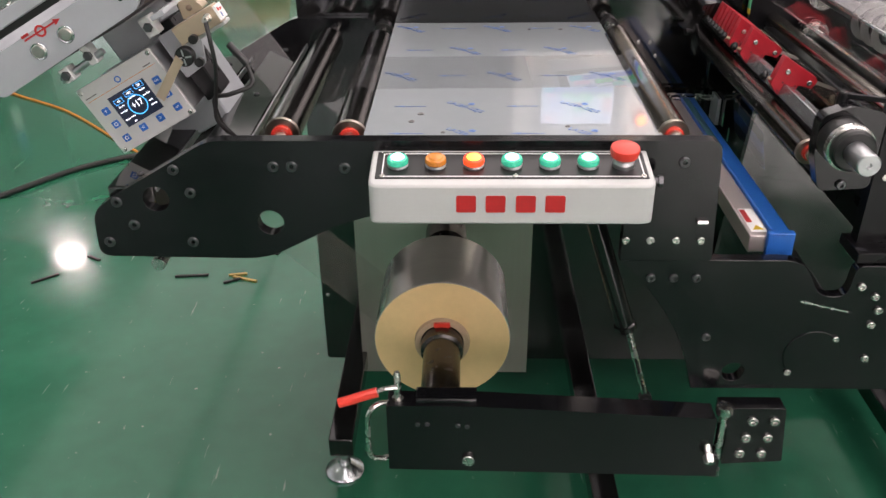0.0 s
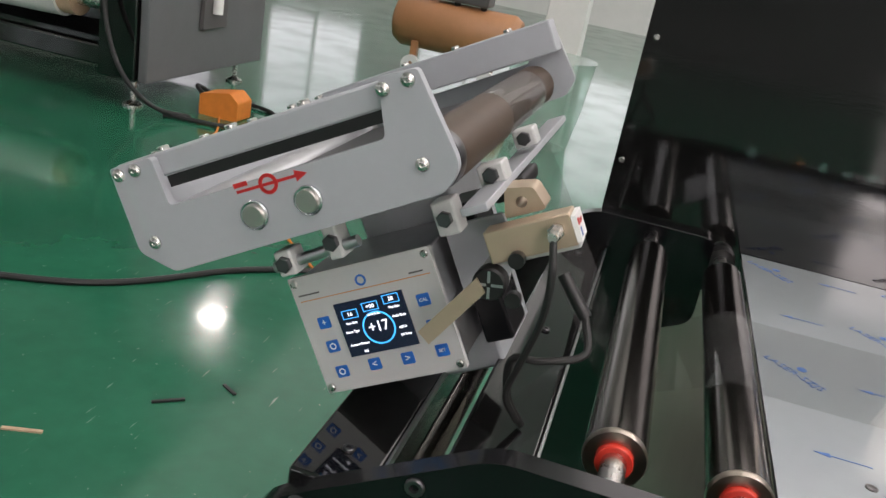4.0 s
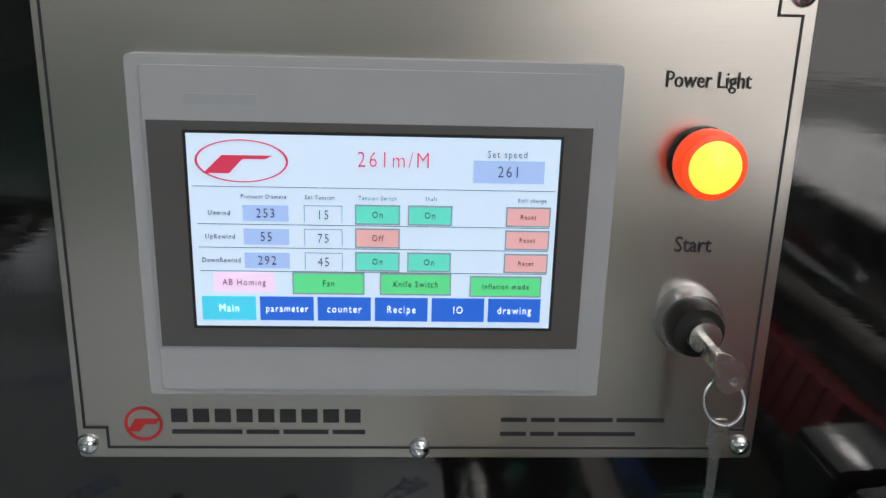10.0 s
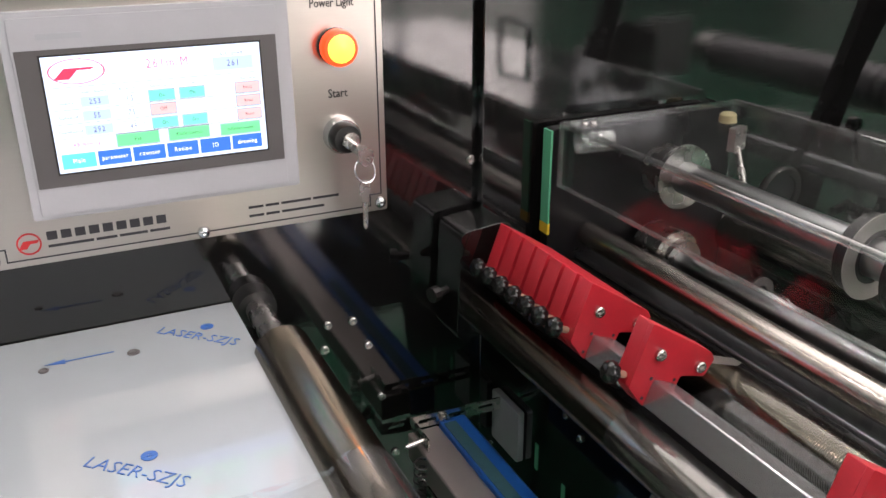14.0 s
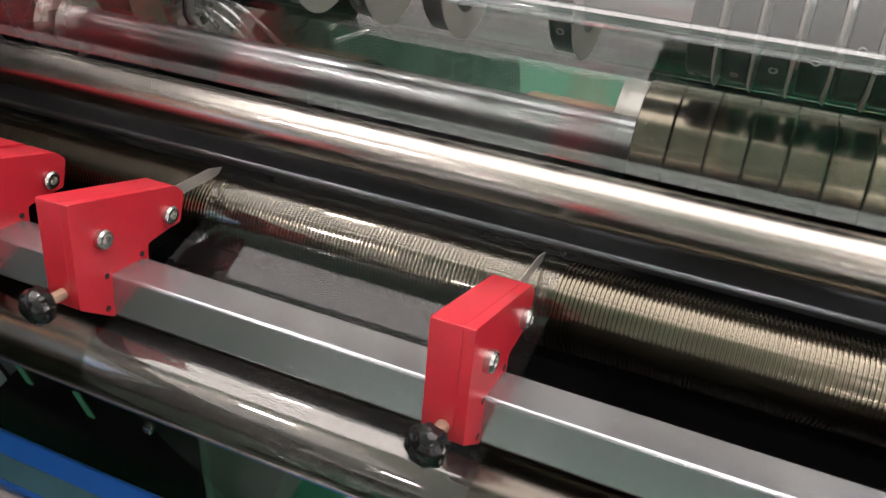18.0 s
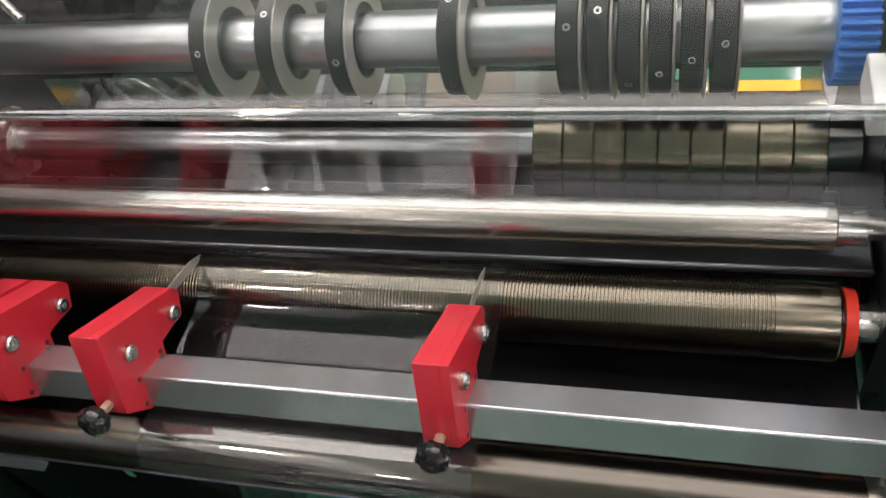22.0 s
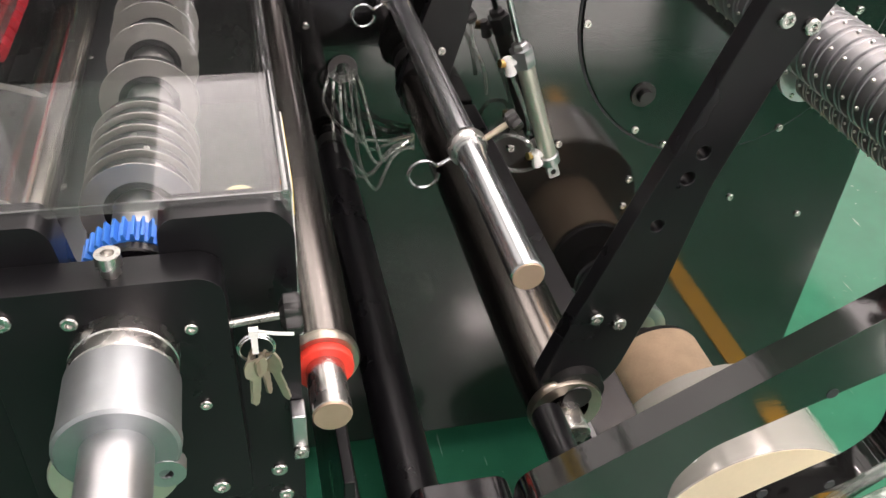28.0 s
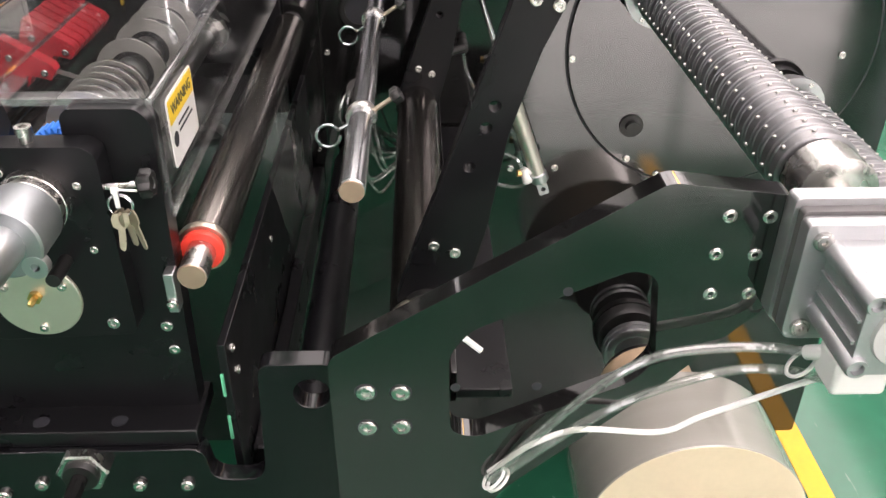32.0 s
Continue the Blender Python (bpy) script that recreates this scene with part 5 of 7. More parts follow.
# rotary shear knives on two shafts
HUBBLACK = material("black_hub", (0.010, 0.010, 0.011), 0.32, vary=0.25, vscale=90, bump=0.04, bscale=700)
UX, UZ, LX, LZ = 0.892, 1.074, 0.884, 0.992
us = thing("upper_knife_shaft", "bright steel shaft with circular knives in black hubs", "knife shaft", (UX, 1.78, UZ - 0.035))
part("shaft", lathe((UX, 1.40, UZ), (0, 1, 0), [(0, 0.010), (0.001, 0.011), (0.06, 0.011), (0.06, 0.0165), (0.70, 0.0165)], 36), SHAFTSTEEL, us)
part("rear_flange", lathe((UX, 2.065, UZ), (0, 1, 0), [(0, 0.017), (0, 0.033), (0.006, 0.033), (0.010, 0.026), (0.04, 0.026)], 36), STEEL, us)
for y in (1.840, 1.797, 1.753, 1.687, 1.622, 1.606, 1.590, 1.574, 1.558, 1.542):
    kd = part("circular_knife", lathe((UX, y, UZ), (0, 1, 0), [(0, 0.0225), (0, 0.0360), (0.0003, 0.0363), (0.0016, 0.0350), (0.0016, 0.0225)], 56, True), BLADESTEEL, us, "round steel knife blade")
    part("hub", lathe((UX, y + 0.0002, UZ), (0, 1, 0), [(0.001, 0.0167), (0.0005, 0.0223), (0.0016, 0.0225), (0.0016, 0.0318), (0.0022, 0.0330), (0.0128, 0.0330), (0.0136, 0.0320), (0.0136, 0.0167)], 44, True), HUBBLACK, kd, "black clamp hub")
    for a in (25, 115, 205, 295):
        c = Vector((math.cos(radians(a + y * 900)), 0, math.sin(radians(a + y * 900))))
        part("set_screw", lathe(Vector((UX, y + 0.0078, UZ)) + c * 0.0326, c, [(0, 0.0021), (0.0006, 0.0021), (0.0006, 0.0011), (0.0002, 0.0011), (0.0002, 0)], 10), STEEL, kd)
TEETH = 34
tooth = [(math.cos(2 * math.pi * (k + o) / TEETH) * r, math.sin(2 * math.pi * (k + o) / TEETH) * r) for k in range(TEETH) for o, r in ((-0.30, 0.0258), (-0.14, 0.0298), (0.14, 0.0298), (0.30, 0.0258))]
part("gear", plate(tooth, 0, 0.018, m=Matrix.Translation((UX, 1.478, UZ))), BLUEGEAR, us, "blue nylon gear wheel")
part("bearing_disc", lathe((UX, 1.470, UZ), (0, 1, 0), [(0, 0.011), (0, 0.0245), (0.001, 0.0255), (0.007, 0.0255), (0.007, 0.011)], 40, True), SATIN, us, "black bearing disc")
ls = thing("lower_knife_shaft", "steel shaft with a pack of wide counter knives", "knife shaft", (LX, 1.78, LZ - 0.03))
part("shaft", rod((LX, 1.47, LZ), (LX, 2.11, LZ), 0.0125, 28), SHAFTSTEEL, ls)
part("rear_flange", lathe((LX, 2.045, LZ), (0, 1, 0), [(0, 0.013), (0, 0.022), (0.012, 0.022), (0.012, 0.028), (0.05, 0.028)], 36), STEEL, ls)
for k in range(9):
    y = 1.491 + k * 0.0183
    part("counter_knife", lathe((LX, y, LZ), (0, 1, 0), [(0, 0.013), (0, 0.0335), (0.0006, 0.034), (0.0173, 0.034), (0.0179, 0.0335), (0.0179, 0.013)], 44, True), BRONZE, ls, "ground steel counter knife ring")

# end plates of the knife station
NOTCH = [(0.762, 0.80), (0.977, 0.80), (0.982, 1.122), (0.972, 1.1345), (0.918, 1.1345), (0.912, 1.128), (0.911, 1.092), (0.866, 1.091), (0.861, 1.129), (0.855, 1.1365), (0.772, 1.1365), (0.764, 1.128)]
ep = thing("knife_end_plate", "thick black end plate of the knife station with screws", "machine plate", (0.87, 1.45, 0.80))
part("plate", plate(rounded(NOTCH, [0.002, 0.002, 0.006, 0.006, 0.004, 0.006, 0.008, 0.008, 0.006, 0.004, 0.006, 0.006]), 1.445, 1.468), SATIN, ep, bevel=0.0015)
part("front_block", plate(rounded([(0.823, 0.93), (0.945, 0.935), (0.943, 1.106), (0.934, 1.1135), (0.832, 1.1135), (0.823, 1.106)], 0.008), 1.421, 1.4445), SATIN, ep, bevel=0.0015)
part("foot_block", box(0.752, 0.982, 1.410, 1.48, 0.8115, 0.829), SATIN, ep, bevel=0.0015)
# Holes here are dark discs that paint their inner shade.
for x in (0.762, 0.834, 0.907):
    part("hole", lathe((x, 1.4245, 0.8285), (0, 0, 1), [(0, 0.0075), (0.0009, 0.0075)], 18), INKSHADE, ep)
for x, y, z, r in ((0.835, 1.421, 1.098, 0.006), (0.866, 1.421, 1.093, 0.005), (0.924, 1.421, 1.081, 0.004), (0.925, 1.421, 1.022, 0.004), (0.926, 1.421, 0.947, 0.006), (0.795, 1.445, 1.117, 0.004),
                   (0.962, 1.445, 0.925, 0.006), (0.965, 1.445, 0.898, 0.006), (0.767, 1.445, 1.085, 0.004), (0.78, 1.445, 0.94, 0.006), (0.795, 1.445, 1.03, 0.005)):
    bolt("screw", (x, y, z), TOWARD, ep, r * 0.9, 0.0022)
part("top_screw", lathe((0.889, 1.432, 1.1135), (0, 0, 1), [(0, 0.005), (0.006, 0.005), (0.006, 0.0065), (0.013, 0.0065), (0.013, 0.0035), (0.009, 0.0035), (0.009, 0)], 16), STEEL, ep)
part("round_plate", lathe((0.868, 1.421, 0.974), TOWARD, [(0, 0.037), (0.002, 0.037), (0.003, 0.036), (0.003, 0)], 40), material("yellow_zinc_plate", (0.62, 0.595, 0.50), 0.35, 0.85, vary=0.08, vscale=40), ep, "round zinc plated cover plate")
for a in (30, 150, 270):
    bolt("screw", (0.868 + 0.028 * math.cos(radians(a)), 1.418, 0.974 + 0.028 * math.sin(radians(a))), TOWARD, ep, 0.004, 0.003)
part("nipple", lathe((0.868, 1.418, 0.978), TOWARD, [(0, 0.006), (0.004, 0.006), (0.004, 0.003), (0.012, 0.003), (0.014, 0.0015)], 6), BRASS, ep, "brass grease nipple")
be = thing("knife_end_plate", "black rear end plate of the knife station", "machine plate", (0.87, 2.11, 0.85))
part("plate", plate(rounded([(0.757, 0.85), (0.985, 0.85), (0.985, 1.13), (0.757, 1.13)], 0.006), 2.103, 2.116), SATIN, be, bevel=0.001)
part("tape", box(0.7535, 0.7555, 2.098, 2.112, 1.035, 1.13), GREENTAPE, be, "strip of green tape")
part("tape_end", box(0.7533, 0.7557, 2.0975, 2.1125, 1.025, 1.036), LABELYELLOW, be)

# handwheel on the upper shaft
hw = thing("knife_adjuster", "knurled aluminium adjusting knob on the knife shaft", "knob", (0.885, 1.36, 1.02))
AX, AZ = 0.889, 1.068
part("sleeve", lathe((AX, 1.400, AZ), (0, 1, 0), [(0, 0.020), (0, 0.0262), (0.0012, 0.0272), (0.0085, 0.0275), (0.0090, 0.0266), (0.0105, 0.0266), (0.0110, 0.0275), (0.022, 0.0275)], 48), STEEL, hw, "polished neck ring")
part("knob_body", lathe((AX, 1.354, AZ), (0, 1, 0), [(0, 0.016), (0, 0.0275), (0.0015, 0.0292), (0.007, 0.0296), (0.0075, 0.0288), (0.0435, 0.0286), (0.0455, 0.0270), (0.0462, 0.020)], 48), material("turned_aluminium", (0.34, 0.365, 0.375), 0.44, 0.95, vary=0.06, vscale=160, bump=0.05, bscale=1400), hw, "turned aluminium body")
part("shaft_stub", lathe((AX, 1.292, AZ), (0, 1, 0), [(0.002, 0.0), (0.002, 0.0018), (0, 0.003), (0, 0.0155), (0.002, 0.0170), (0.064, 0.0170)], 40), SATINALU, hw)
part("flange", lathe((AX + 0.0195, 1.3535, AZ - 0.0195), (0, 1, 0), [(0, 0.0035), (0, 0.0095), (0.008, 0.0095), (0.008, 0.0035)], 24, True), SATINALU, hw)
part("stop_pin", rod((0.90, 1.39, 1.012), (0.90, 1.425, 1.012), 0.006, 12), RUBBER, hw)

kb = thing("key_bunch", "bunch of steel keys hanging from a cross screw", "keys", (0.955, 1.41, 1.03))
part("cross_screw", rod((0.940, 1.425, 1.077), (0.972, 1.425, 1.080), 0.0026, 10), STEEL, kb)
part("star_knob", star_knob((0.970, 1.425, 1.080), (1, 0, 0.05), 0.0122, 0.012), RUBBER, kb, "black star knob")
part("ring", tube([(0.956 + 0.0098 * math.sin(q), 1.4165, 1.0655 + 0.0098 * math.cos(q)) for q in (2 * math.pi * k / 14 for k in range(14))], 0.0008, 6, True), CHROME, kb)
part("ring", tube([(0.9562 + 0.0092 * math.sin(q), 1.4150, 1.0655 + 0.0092 * math.cos(q)) for q in (2 * math.pi * k / 14 for k in range(14))], 0.0007, 6, True), CHROME, kb)
tie = part("cable_tie", box(0.9538, 0.9572, 1.4115, 1.4130, 1.0655, 1.0825), WHITE, kb, "white cable tie")
part("tie_head", box(0.9530, 0.9580, 1.4100, 1.4140, 1.0790, 1.0832), WHITE, tie)
part("tie_tail", tube([(0.956, 1.412, 1.082), (0.965, 1.406, 1.0845), (0.976, 1.402, 1.086)], 0.0010, 6), WHITE, tie)
KEY = rounded([(-0.0065, 0), (0.0065, 0), (0.0085, -0.006), (0.0075, -0.014), (0.0035, -0.018), (0.0035, -0.030), (0.0026, -0.032), (0.0034, -0.035), (0.0024, -0.038), (0.0026, -0.041), (0, -0.044), (-0.0028, -0.040), (-0.0028, -0.018), (-0.0075, -0.014), (-0.0085, -0.006)], 0.0012, 2)
for k, (a, dx, turn) in enumerate(((4, -0.001, 20), (-9, 0.002, 55), (-20, 0.005, -30), (12, -0.003, 75))):
    part("key", plate(KEY, -0.0009, 0.0009, [ring_points(0, -0.0035, 0.0016, 10)], pose(0.956 + dx, 1.4125 + 0.0022 * k, 1.0605, 0, a, turn) @ Matrix.Scale(0.80, 4)), KEYSTEEL, kb)

# acrylic cover
cv = thing("acrylic_cover", "bent clear acrylic safety cover over the knives", "safety cover", (0.87, 1.78, 1.03))
C0, C1 = 1.458, 2.098
bm = plate([(0.7625, 1.075), (0.7625, 1.133), (0.767, 1.1375), (0.977, 1.1375), (0.9815, 1.133), (0.9835, 1.032), (0.9785, 1.032), (0.9765, 1.1325), (0.7675, 1.1325), (0.7675, 1.075)], C0, C1)
sheet = part("sheet", bm, ACRYLIC, cv)
sheet.visible_shadow = False
bm = bmesh.new()
for a in (C0 - 0.0008, C1 - 0.0008):
    add_plate(bm, [(0.7622, 1.075), (0.7622, 1.133), (0.767, 1.1378), (0.977, 1.1378), (0.9818, 1.133), (0.9838, 1.032), (0.9785, 1.032), (0.9765, 1.1325), (0.7675, 1.1325), (0.7675, 1.075)], a, a + 0.0016)
grid_box(bm, 0.7622, 0.7678, C0, C1, 1.0742, 1.0758)
grid_box(bm, 0.9782, 0.9838, C0, C1, 1.0312, 1.0328)
ed = part("cut_edge", bm, ACRYLICEDGE, cv, "frosted cut edge of the sheet")
ed.visible_shadow = False
# Extra glossy rods on the two bends give them their bright streaks.
for x, z in ((0.7648, 1.1352), (0.9793, 1.1352)):
    bend = part("bent_corner", rod((x, C0, z), (x, C1, z), 0.0032, 14), ACRYLICBEND, cv, "rounded bend with a glossy rod added for its bright streak")
    bend.visible_shadow = False
part("clamp_block", box(0.773, 0.803, 1.462, 1.498, 1.114, 1.132), BOXGREY, cv, bevel=0.001)
for y in (1.472, 1.489):
    bolt("screw", (0.794, y, 1.1376), (0, 0, 1), cv, 0.0045, 0.003)
part("corner_eye", lathe((0.772, 2.080, 1.1215), (1, -0.10, 0), [(0, 0.0085), (0, 0.0115), (0.034, 0.0115), (0.034, 0.0085)], 28, True), ACRYLICEDGE, cv, "clear plastic tube stub")
for x in (0.778, 0.788):
    bolt("screw", (x, 2.080, 1.1376), (0, 0, 1), cv, 0.0032, 0.0025)
part("rear_bumper", lathe((0.955, 2.082, 1.120), (0, 0, 1), [(0, 0.009), (0.008, 0.0085), (0.010, 0.006), (0.010, 0)], 16), CREAM, cv)
hinge_block = part("hinge", plate(rounded([(-0.011, -0.012), (0.011, -0.012), (0.011, 0.012), (-0.011, 0.012)], 0.002), -0.004, 0.004, m=pose(0.942, 2.053, 1.111, 0, 0, 20)), material("dull_steel_hinge", (0.34, 0.31, 0.30), 0.4, 0.9, vary=0.1, vscale=60), cv, "small steel hinge plate", bevel=0.0006)
for dx in (-0.007, 0.007):
    for dz in (-0.007, 0.007):
        bolt("screw", pose(0.942, 2.053, 1.111, 0, 0, 20) @ Vector((dx, -0.004, dz)), pose(0, 0, 0, 0, 0, 20) @ Vector((0, -1, 0)), hinge_block, 0.0024, 0.0016)
part("hinge_arm", rod((0.942, 2.050, 1.102), (0.915, 2.009, 1.080), 0.0035, 14), STEEL, hinge_block, "thin steel arm")
hx = 0.925
part("handle", tube([(hx, 1.815, 1.139), (hx, 1.815, 1.160), (hx, 1.813, 1.171), (hx, 1.804, 1.176), (hx, 1.775, 1.176), (hx, 1.746, 1.176), (hx, 1.737, 1.171), (hx, 1.735, 1.160), (hx, 1.735, 1.139)], 0.0045, 10), CHROME, cv, "chromed lifting handle")
part("label_back", plate(rounded([(1.484, 1.062), (1.572, 1.062), (1.572, 1.125), (1.484, 1.125)], 0.006), 0.9832, 0.9842, m=SWAP), SIGNWHITE, cv, "white warning sign")
part("label_band", box(0.9842, 0.9847, 1.487, 1.569, 1.101, 1.122), LABELYELLOW, cv, "yellow warning band")
writing("WARNING", 0.014, Matrix.Translation((0.9849, 1.528, 1.1115)) @ pose(0, 0, 0, 90, 0, 90), INKSHADE, cv, "sign_word")
bm = bmesh.new()
for z, a, b in ((1.093, 1.510, 1.548), (1.087, 1.510, 1.558)):
    grid_box(bm, 0.9842, 0.9846, a, b, z - 0.001, z + 0.001)
add_lathe(bm, (0.9842, 1.497, 1.085), (1, 0, 0), [(0, 0), (0, 0.007), (0.0004, 0.007), (0.0004, 0)], 12)
part("sign_marks", bm, INKSHADE, cv)
part("bumper", lathe((0.955, 1.473, 1.120), (0, 0, 1), [(0, 0.009), (0.008, 0.0085), (0.010, 0.006), (0.010, 0)], 16), CREAM, cv)

GREYPAINT2 = material("grey_machine_paint", (0.13, 0.135, 0.14), 0.45, vary=0.1, vscale=5)
# ---- right of the knife station ----
idler("idler_roller", "dark polished guide roller with red collar beside the cover", 0.997, 0.988, 0.0238, 1.478, 2.10, ROLLER, 0.0128, True, "idler rollers", 1.43, YB, 0.82)
rend = thing("roller_end", "brown turned end face of the guide roller shaft", "shaft end", (0.997, 1.4295, 0.977))
part("face", lathe((0.997, 1.4285, 0.988), (0, 1, 0), [(0, 0.0), (0, 0.0118), (0.0014, 0.0126)], 28), material("brown_shaft_end", (0.42, 0.30, 0.22), 0.4, 0.6, vary=0.1, vscale=90), rend)
bk = thing("stop_bracket", "small bright steel stop bracket under the roller end", "bracket", (0.972, 1.44, 0.95))
part("strip", box(0.972, 0.981, 1.430, 1.445, 0.950, 0.990), SATINALU, bk, bevel=0.001)
bolt("screw", (0.9765, 1.430, 0.960), TOWARD, bk, 0.005, 0.004)

bar = thing("chrome_bar", "polished round bar with two clamp rings and eyelets", "bar", (1.132, 1.78, 1.03))
part("rod", rod((1.1325, 1.478, 1.0425), (1.1325, 2.13, 1.0425), 0.0120, 32, 0.0012), CHROME, bar)
part("end_cap", lathe((1.1325, 1.4765, 1.0425), (0, 1, 0), [(0, 0.0), (0, 0.0105), (0.0012, 0.0112)], 28), material("brown_bar_end", (0.42, 0.30, 0.22), 0.4, 0.6, vary=0.1, vscale=90), bar, "brown end face of the bar")
for y in (1.642, 1.965):
    ck = part("clamp_ring", lathe((1.1325, y - 0.007, 1.0425), (0, 1, 0), [(0, 0.0122), (0, 0.0150), (0.004, 0.0165), (0.010, 0.0165), (0.014, 0.0150), (0.014, 0.0122)], 28, True), STEEL, bar, "turned clamp ring")
    part("thumb_stem", rod((1.146, y, 1.049), (1.168, y, 1.064), 0.0026, 8), KEYSTEEL, ck)
    part("thumb_knob", star_knob((1.164, y, 1.061), (0.8, 0, 0.55), 0.0092, 0.011), RUBBER, ck, "black star knob")
    part("eyelet", tube([(1.120, y, 1.034), (1.110, y, 1.028)] + [(1.097 + 0.0125 * math.cos(q), y - 0.002, 1.021 + 0.0125 * math.sin(q)) for q in (radians(40 + 32 * k) for k in range(11))], 0.0016, 8), CHROME, ck, "bent wire eyelet")

idler("idler_roller", "dark anodised guide roller in the pit of the rewinder", 1.190, 0.880, 0.0305, 1.50, 2.10, ROLLER, 0.011, False, "idler rollers", 1.47)
idler("idler_roller", "black guide roller low in the machine", 1.075, 0.760, 0.0235, 1.47, 2.10, SATIN, 0.011, False, "idler rollers", 1.43)
sb = thing("scraper_bar", "long dark flat bar beside the guide roller", "bar", (1.255, 1.8, 0.80))
part("bar", box(1.226, 1.284, 1.48, 2.13, 0.800, 0.812, pose(0, 0, 0)), SATIN, sb, bevel=0.002)
part("lip", box(1.220, 1.227, 1.48, 2.13, 0.796, 0.835), BLACK, sb, bevel=0.001)
lb = thing("inner_side_wall", "black steel wall plate along the machine pit with green tape", "machine plate", (1.01, 1.8, 0.62))
part("wall_plate", box(1.004, 1.012, 1.440, 2.13, 0.60, 0.905), SATIN, lb, bevel=0.001)
part("stiffener", box(1.013, 1.030, 1.475, 2.13, 0.70, 0.74), SATIN, lb, bevel=0.002)
for y, z0, z1 in ((1.4382, 0.79, 0.82), (1.4382, 0.845, 0.872)):
    part("tape", box(1.0035, 1.0065, y, y + 0.0016, z0, z1), GREENTAPE, lb, "strip of green tape")
for y, z in ((1.462, 0.885), (1.470, 0.852), (1.70, 0.86), (1.95, 0.86)):
    bolt("screw", (1.012, y, z), (1, 0, 0), lb, 0.0045, 0.002)
add_strip("web_span", arc(0.673, 0.968, 0.0200, 180, 60, 18) + arc(GX, GZ, GR + 0.0006, 150, 60, 18) + [(LX, LZ + 0.0345)] + arc(LX, LZ, 0.0348, 90, 20, 12) + arc(0.997, 0.988, 0.0244, 120, 0, 16) + [(1.06, 0.79)], W0, W1)
add_strip("web_span", [(0.60, 0.842), (0.70, 0.60)])
add_strip("web_span", [(0.668, 0.93), (0.72, 0.66)])
add_strip("web_span", [(1.075, 0.7845), (1.19, 0.848), (1.2212, 0.88)])

# swing arms of the rider roller, front and rear
KNURLGREY = material("dark_knurled_steel", (0.16, 0.16, 0.16), 0.45, 0.7, vary=0.15, vscale=90, bump=0.15, bscale=1500)
ARM = [(1.166, 0.900), (1.200, 0.866), (1.232, 0.905), (1.254, 0.985), (1.270, 1.080), (1.294, 1.155), (1.320, 1.212), (1.345, 1.238), (1.340, 1.262), (1.315, 1.272), (1.288, 1.262), (1.274, 1.215), (1.186, 0.965)]
for y, dx, dz, label in ((1.508, 0, 0, "black steel swing arm with round holes, in front of the roller"), (2.060, -0.012, -0.03, "black steel swing arm with round holes near the back plate")):
    sa = thing("swing_arm", label, "arm", (1.2 + dx, y, 0.87 + dz), "swing arms of the rider roller")
    part("arm_plate", plate(rounded([(a + dx, b + dz) for a, b in ARM], 0.010, 3), y, y + 0.016, [ring_points(a + dx, b + dz, 0.0052, 12) for a, b in ((1.257, 1.108), (1.250, 1.088), (1.236, 1.050))]), SATIN, sa, bevel=0.0012)
    for a, b in ((1.204, 0.968), (1.224, 0.960), (1.287, 1.200), (1.306, 1.195)):
        bolt("screw", (a + dx, y, b + dz), TOWARD, sa, 0.0055, 0.004)
    part("pivot", lathe((1.197 + dx, y - 0.012, 0.893 + dz), (0, 1, 0), [(0, 0), (0, 0.012), (0.004, 0.014), (0.004, 0.024), (0.012, 0.025)], 28), RUBBER, sa)
rr = thing("rider_roller", "black rubber rider roller between the swing arms", "roller", (1.315, 1.8, 1.20))
part("rubber_tube", lathe((1.3016, 1.535, 1.2452), (0, 1, 0), [(0, 0.02), (0, 0.036), (0.002, 0.0377), (0.508, 0.0377), (0.51, 0.02)], 40), material("black_rubber_roller", (0.016, 0.016, 0.017), 0.42, vary=0.2, vscale=20, bump=0.03, bscale=300), rr)
part("shaft", lathe((1.305, 1.486, 1.250), (0, 1, 0), [(0, 0), (0, 0.0095), (0.001, 0.0105), (0.05, 0.0105)], 28), SATINALU, rr, "round steel shaft end")
# Dark patch laid on the arm paints the shade of its slot.
part("slot", plate(rounded([(1.279, 1.2465), (1.302, 1.2365), (1.319, 1.244), (1.320, 1.258), (1.309, 1.266), (1.286, 1.2685)], 0.006), 1.5065, 1.5078), INKSHADE, rr, "dark patch standing in for the shaded slot in the arm")
for z0, z1 in ((1.243, 1.250), (1.257, 1.264)):
    part("red_seal", box(1.2815, 1.2930, 1.500, 1.506, z0, z1, pose(0, 0, 0)), REDPLASTIC, rr, "red plastic seal")
part("neck", rod((1.276, 1.492, 1.263), (1.258, 1.488, 1.268), 0.0075, 18), STEEL, rr)
knurl = lathe((1.262, 1.489, 1.267), (-0.93, -0.2, 0.16), [(0, 0.006), (0.001, 0.0125), (0.003, 0.0138), (0.021, 0.0138), (0.022, 0.0128), (0.0215, 0.010), (0.0205, 0)], 60)
for k, v in enumerate(knurl.verts):
    if k % 2:
        v.co += (Vector((1.262, 1.489, 1.267)) - v.co) * 0.012
part("knurled_knob", knurl, KNURLGREY, rr, "knurled grey knob")
part("clamp_bar", plate(rounded([(-0.0052, -0.023), (0.0052, -0.023), (0.0052, 0.021), (-0.0052, 0.021)], 0.002), 1.486, 1.500, m=pose(1.2785, 0, 1.2585, 0, 14, 0)), SATINALU, rr, "bright clamp bar", bevel=0.0012)
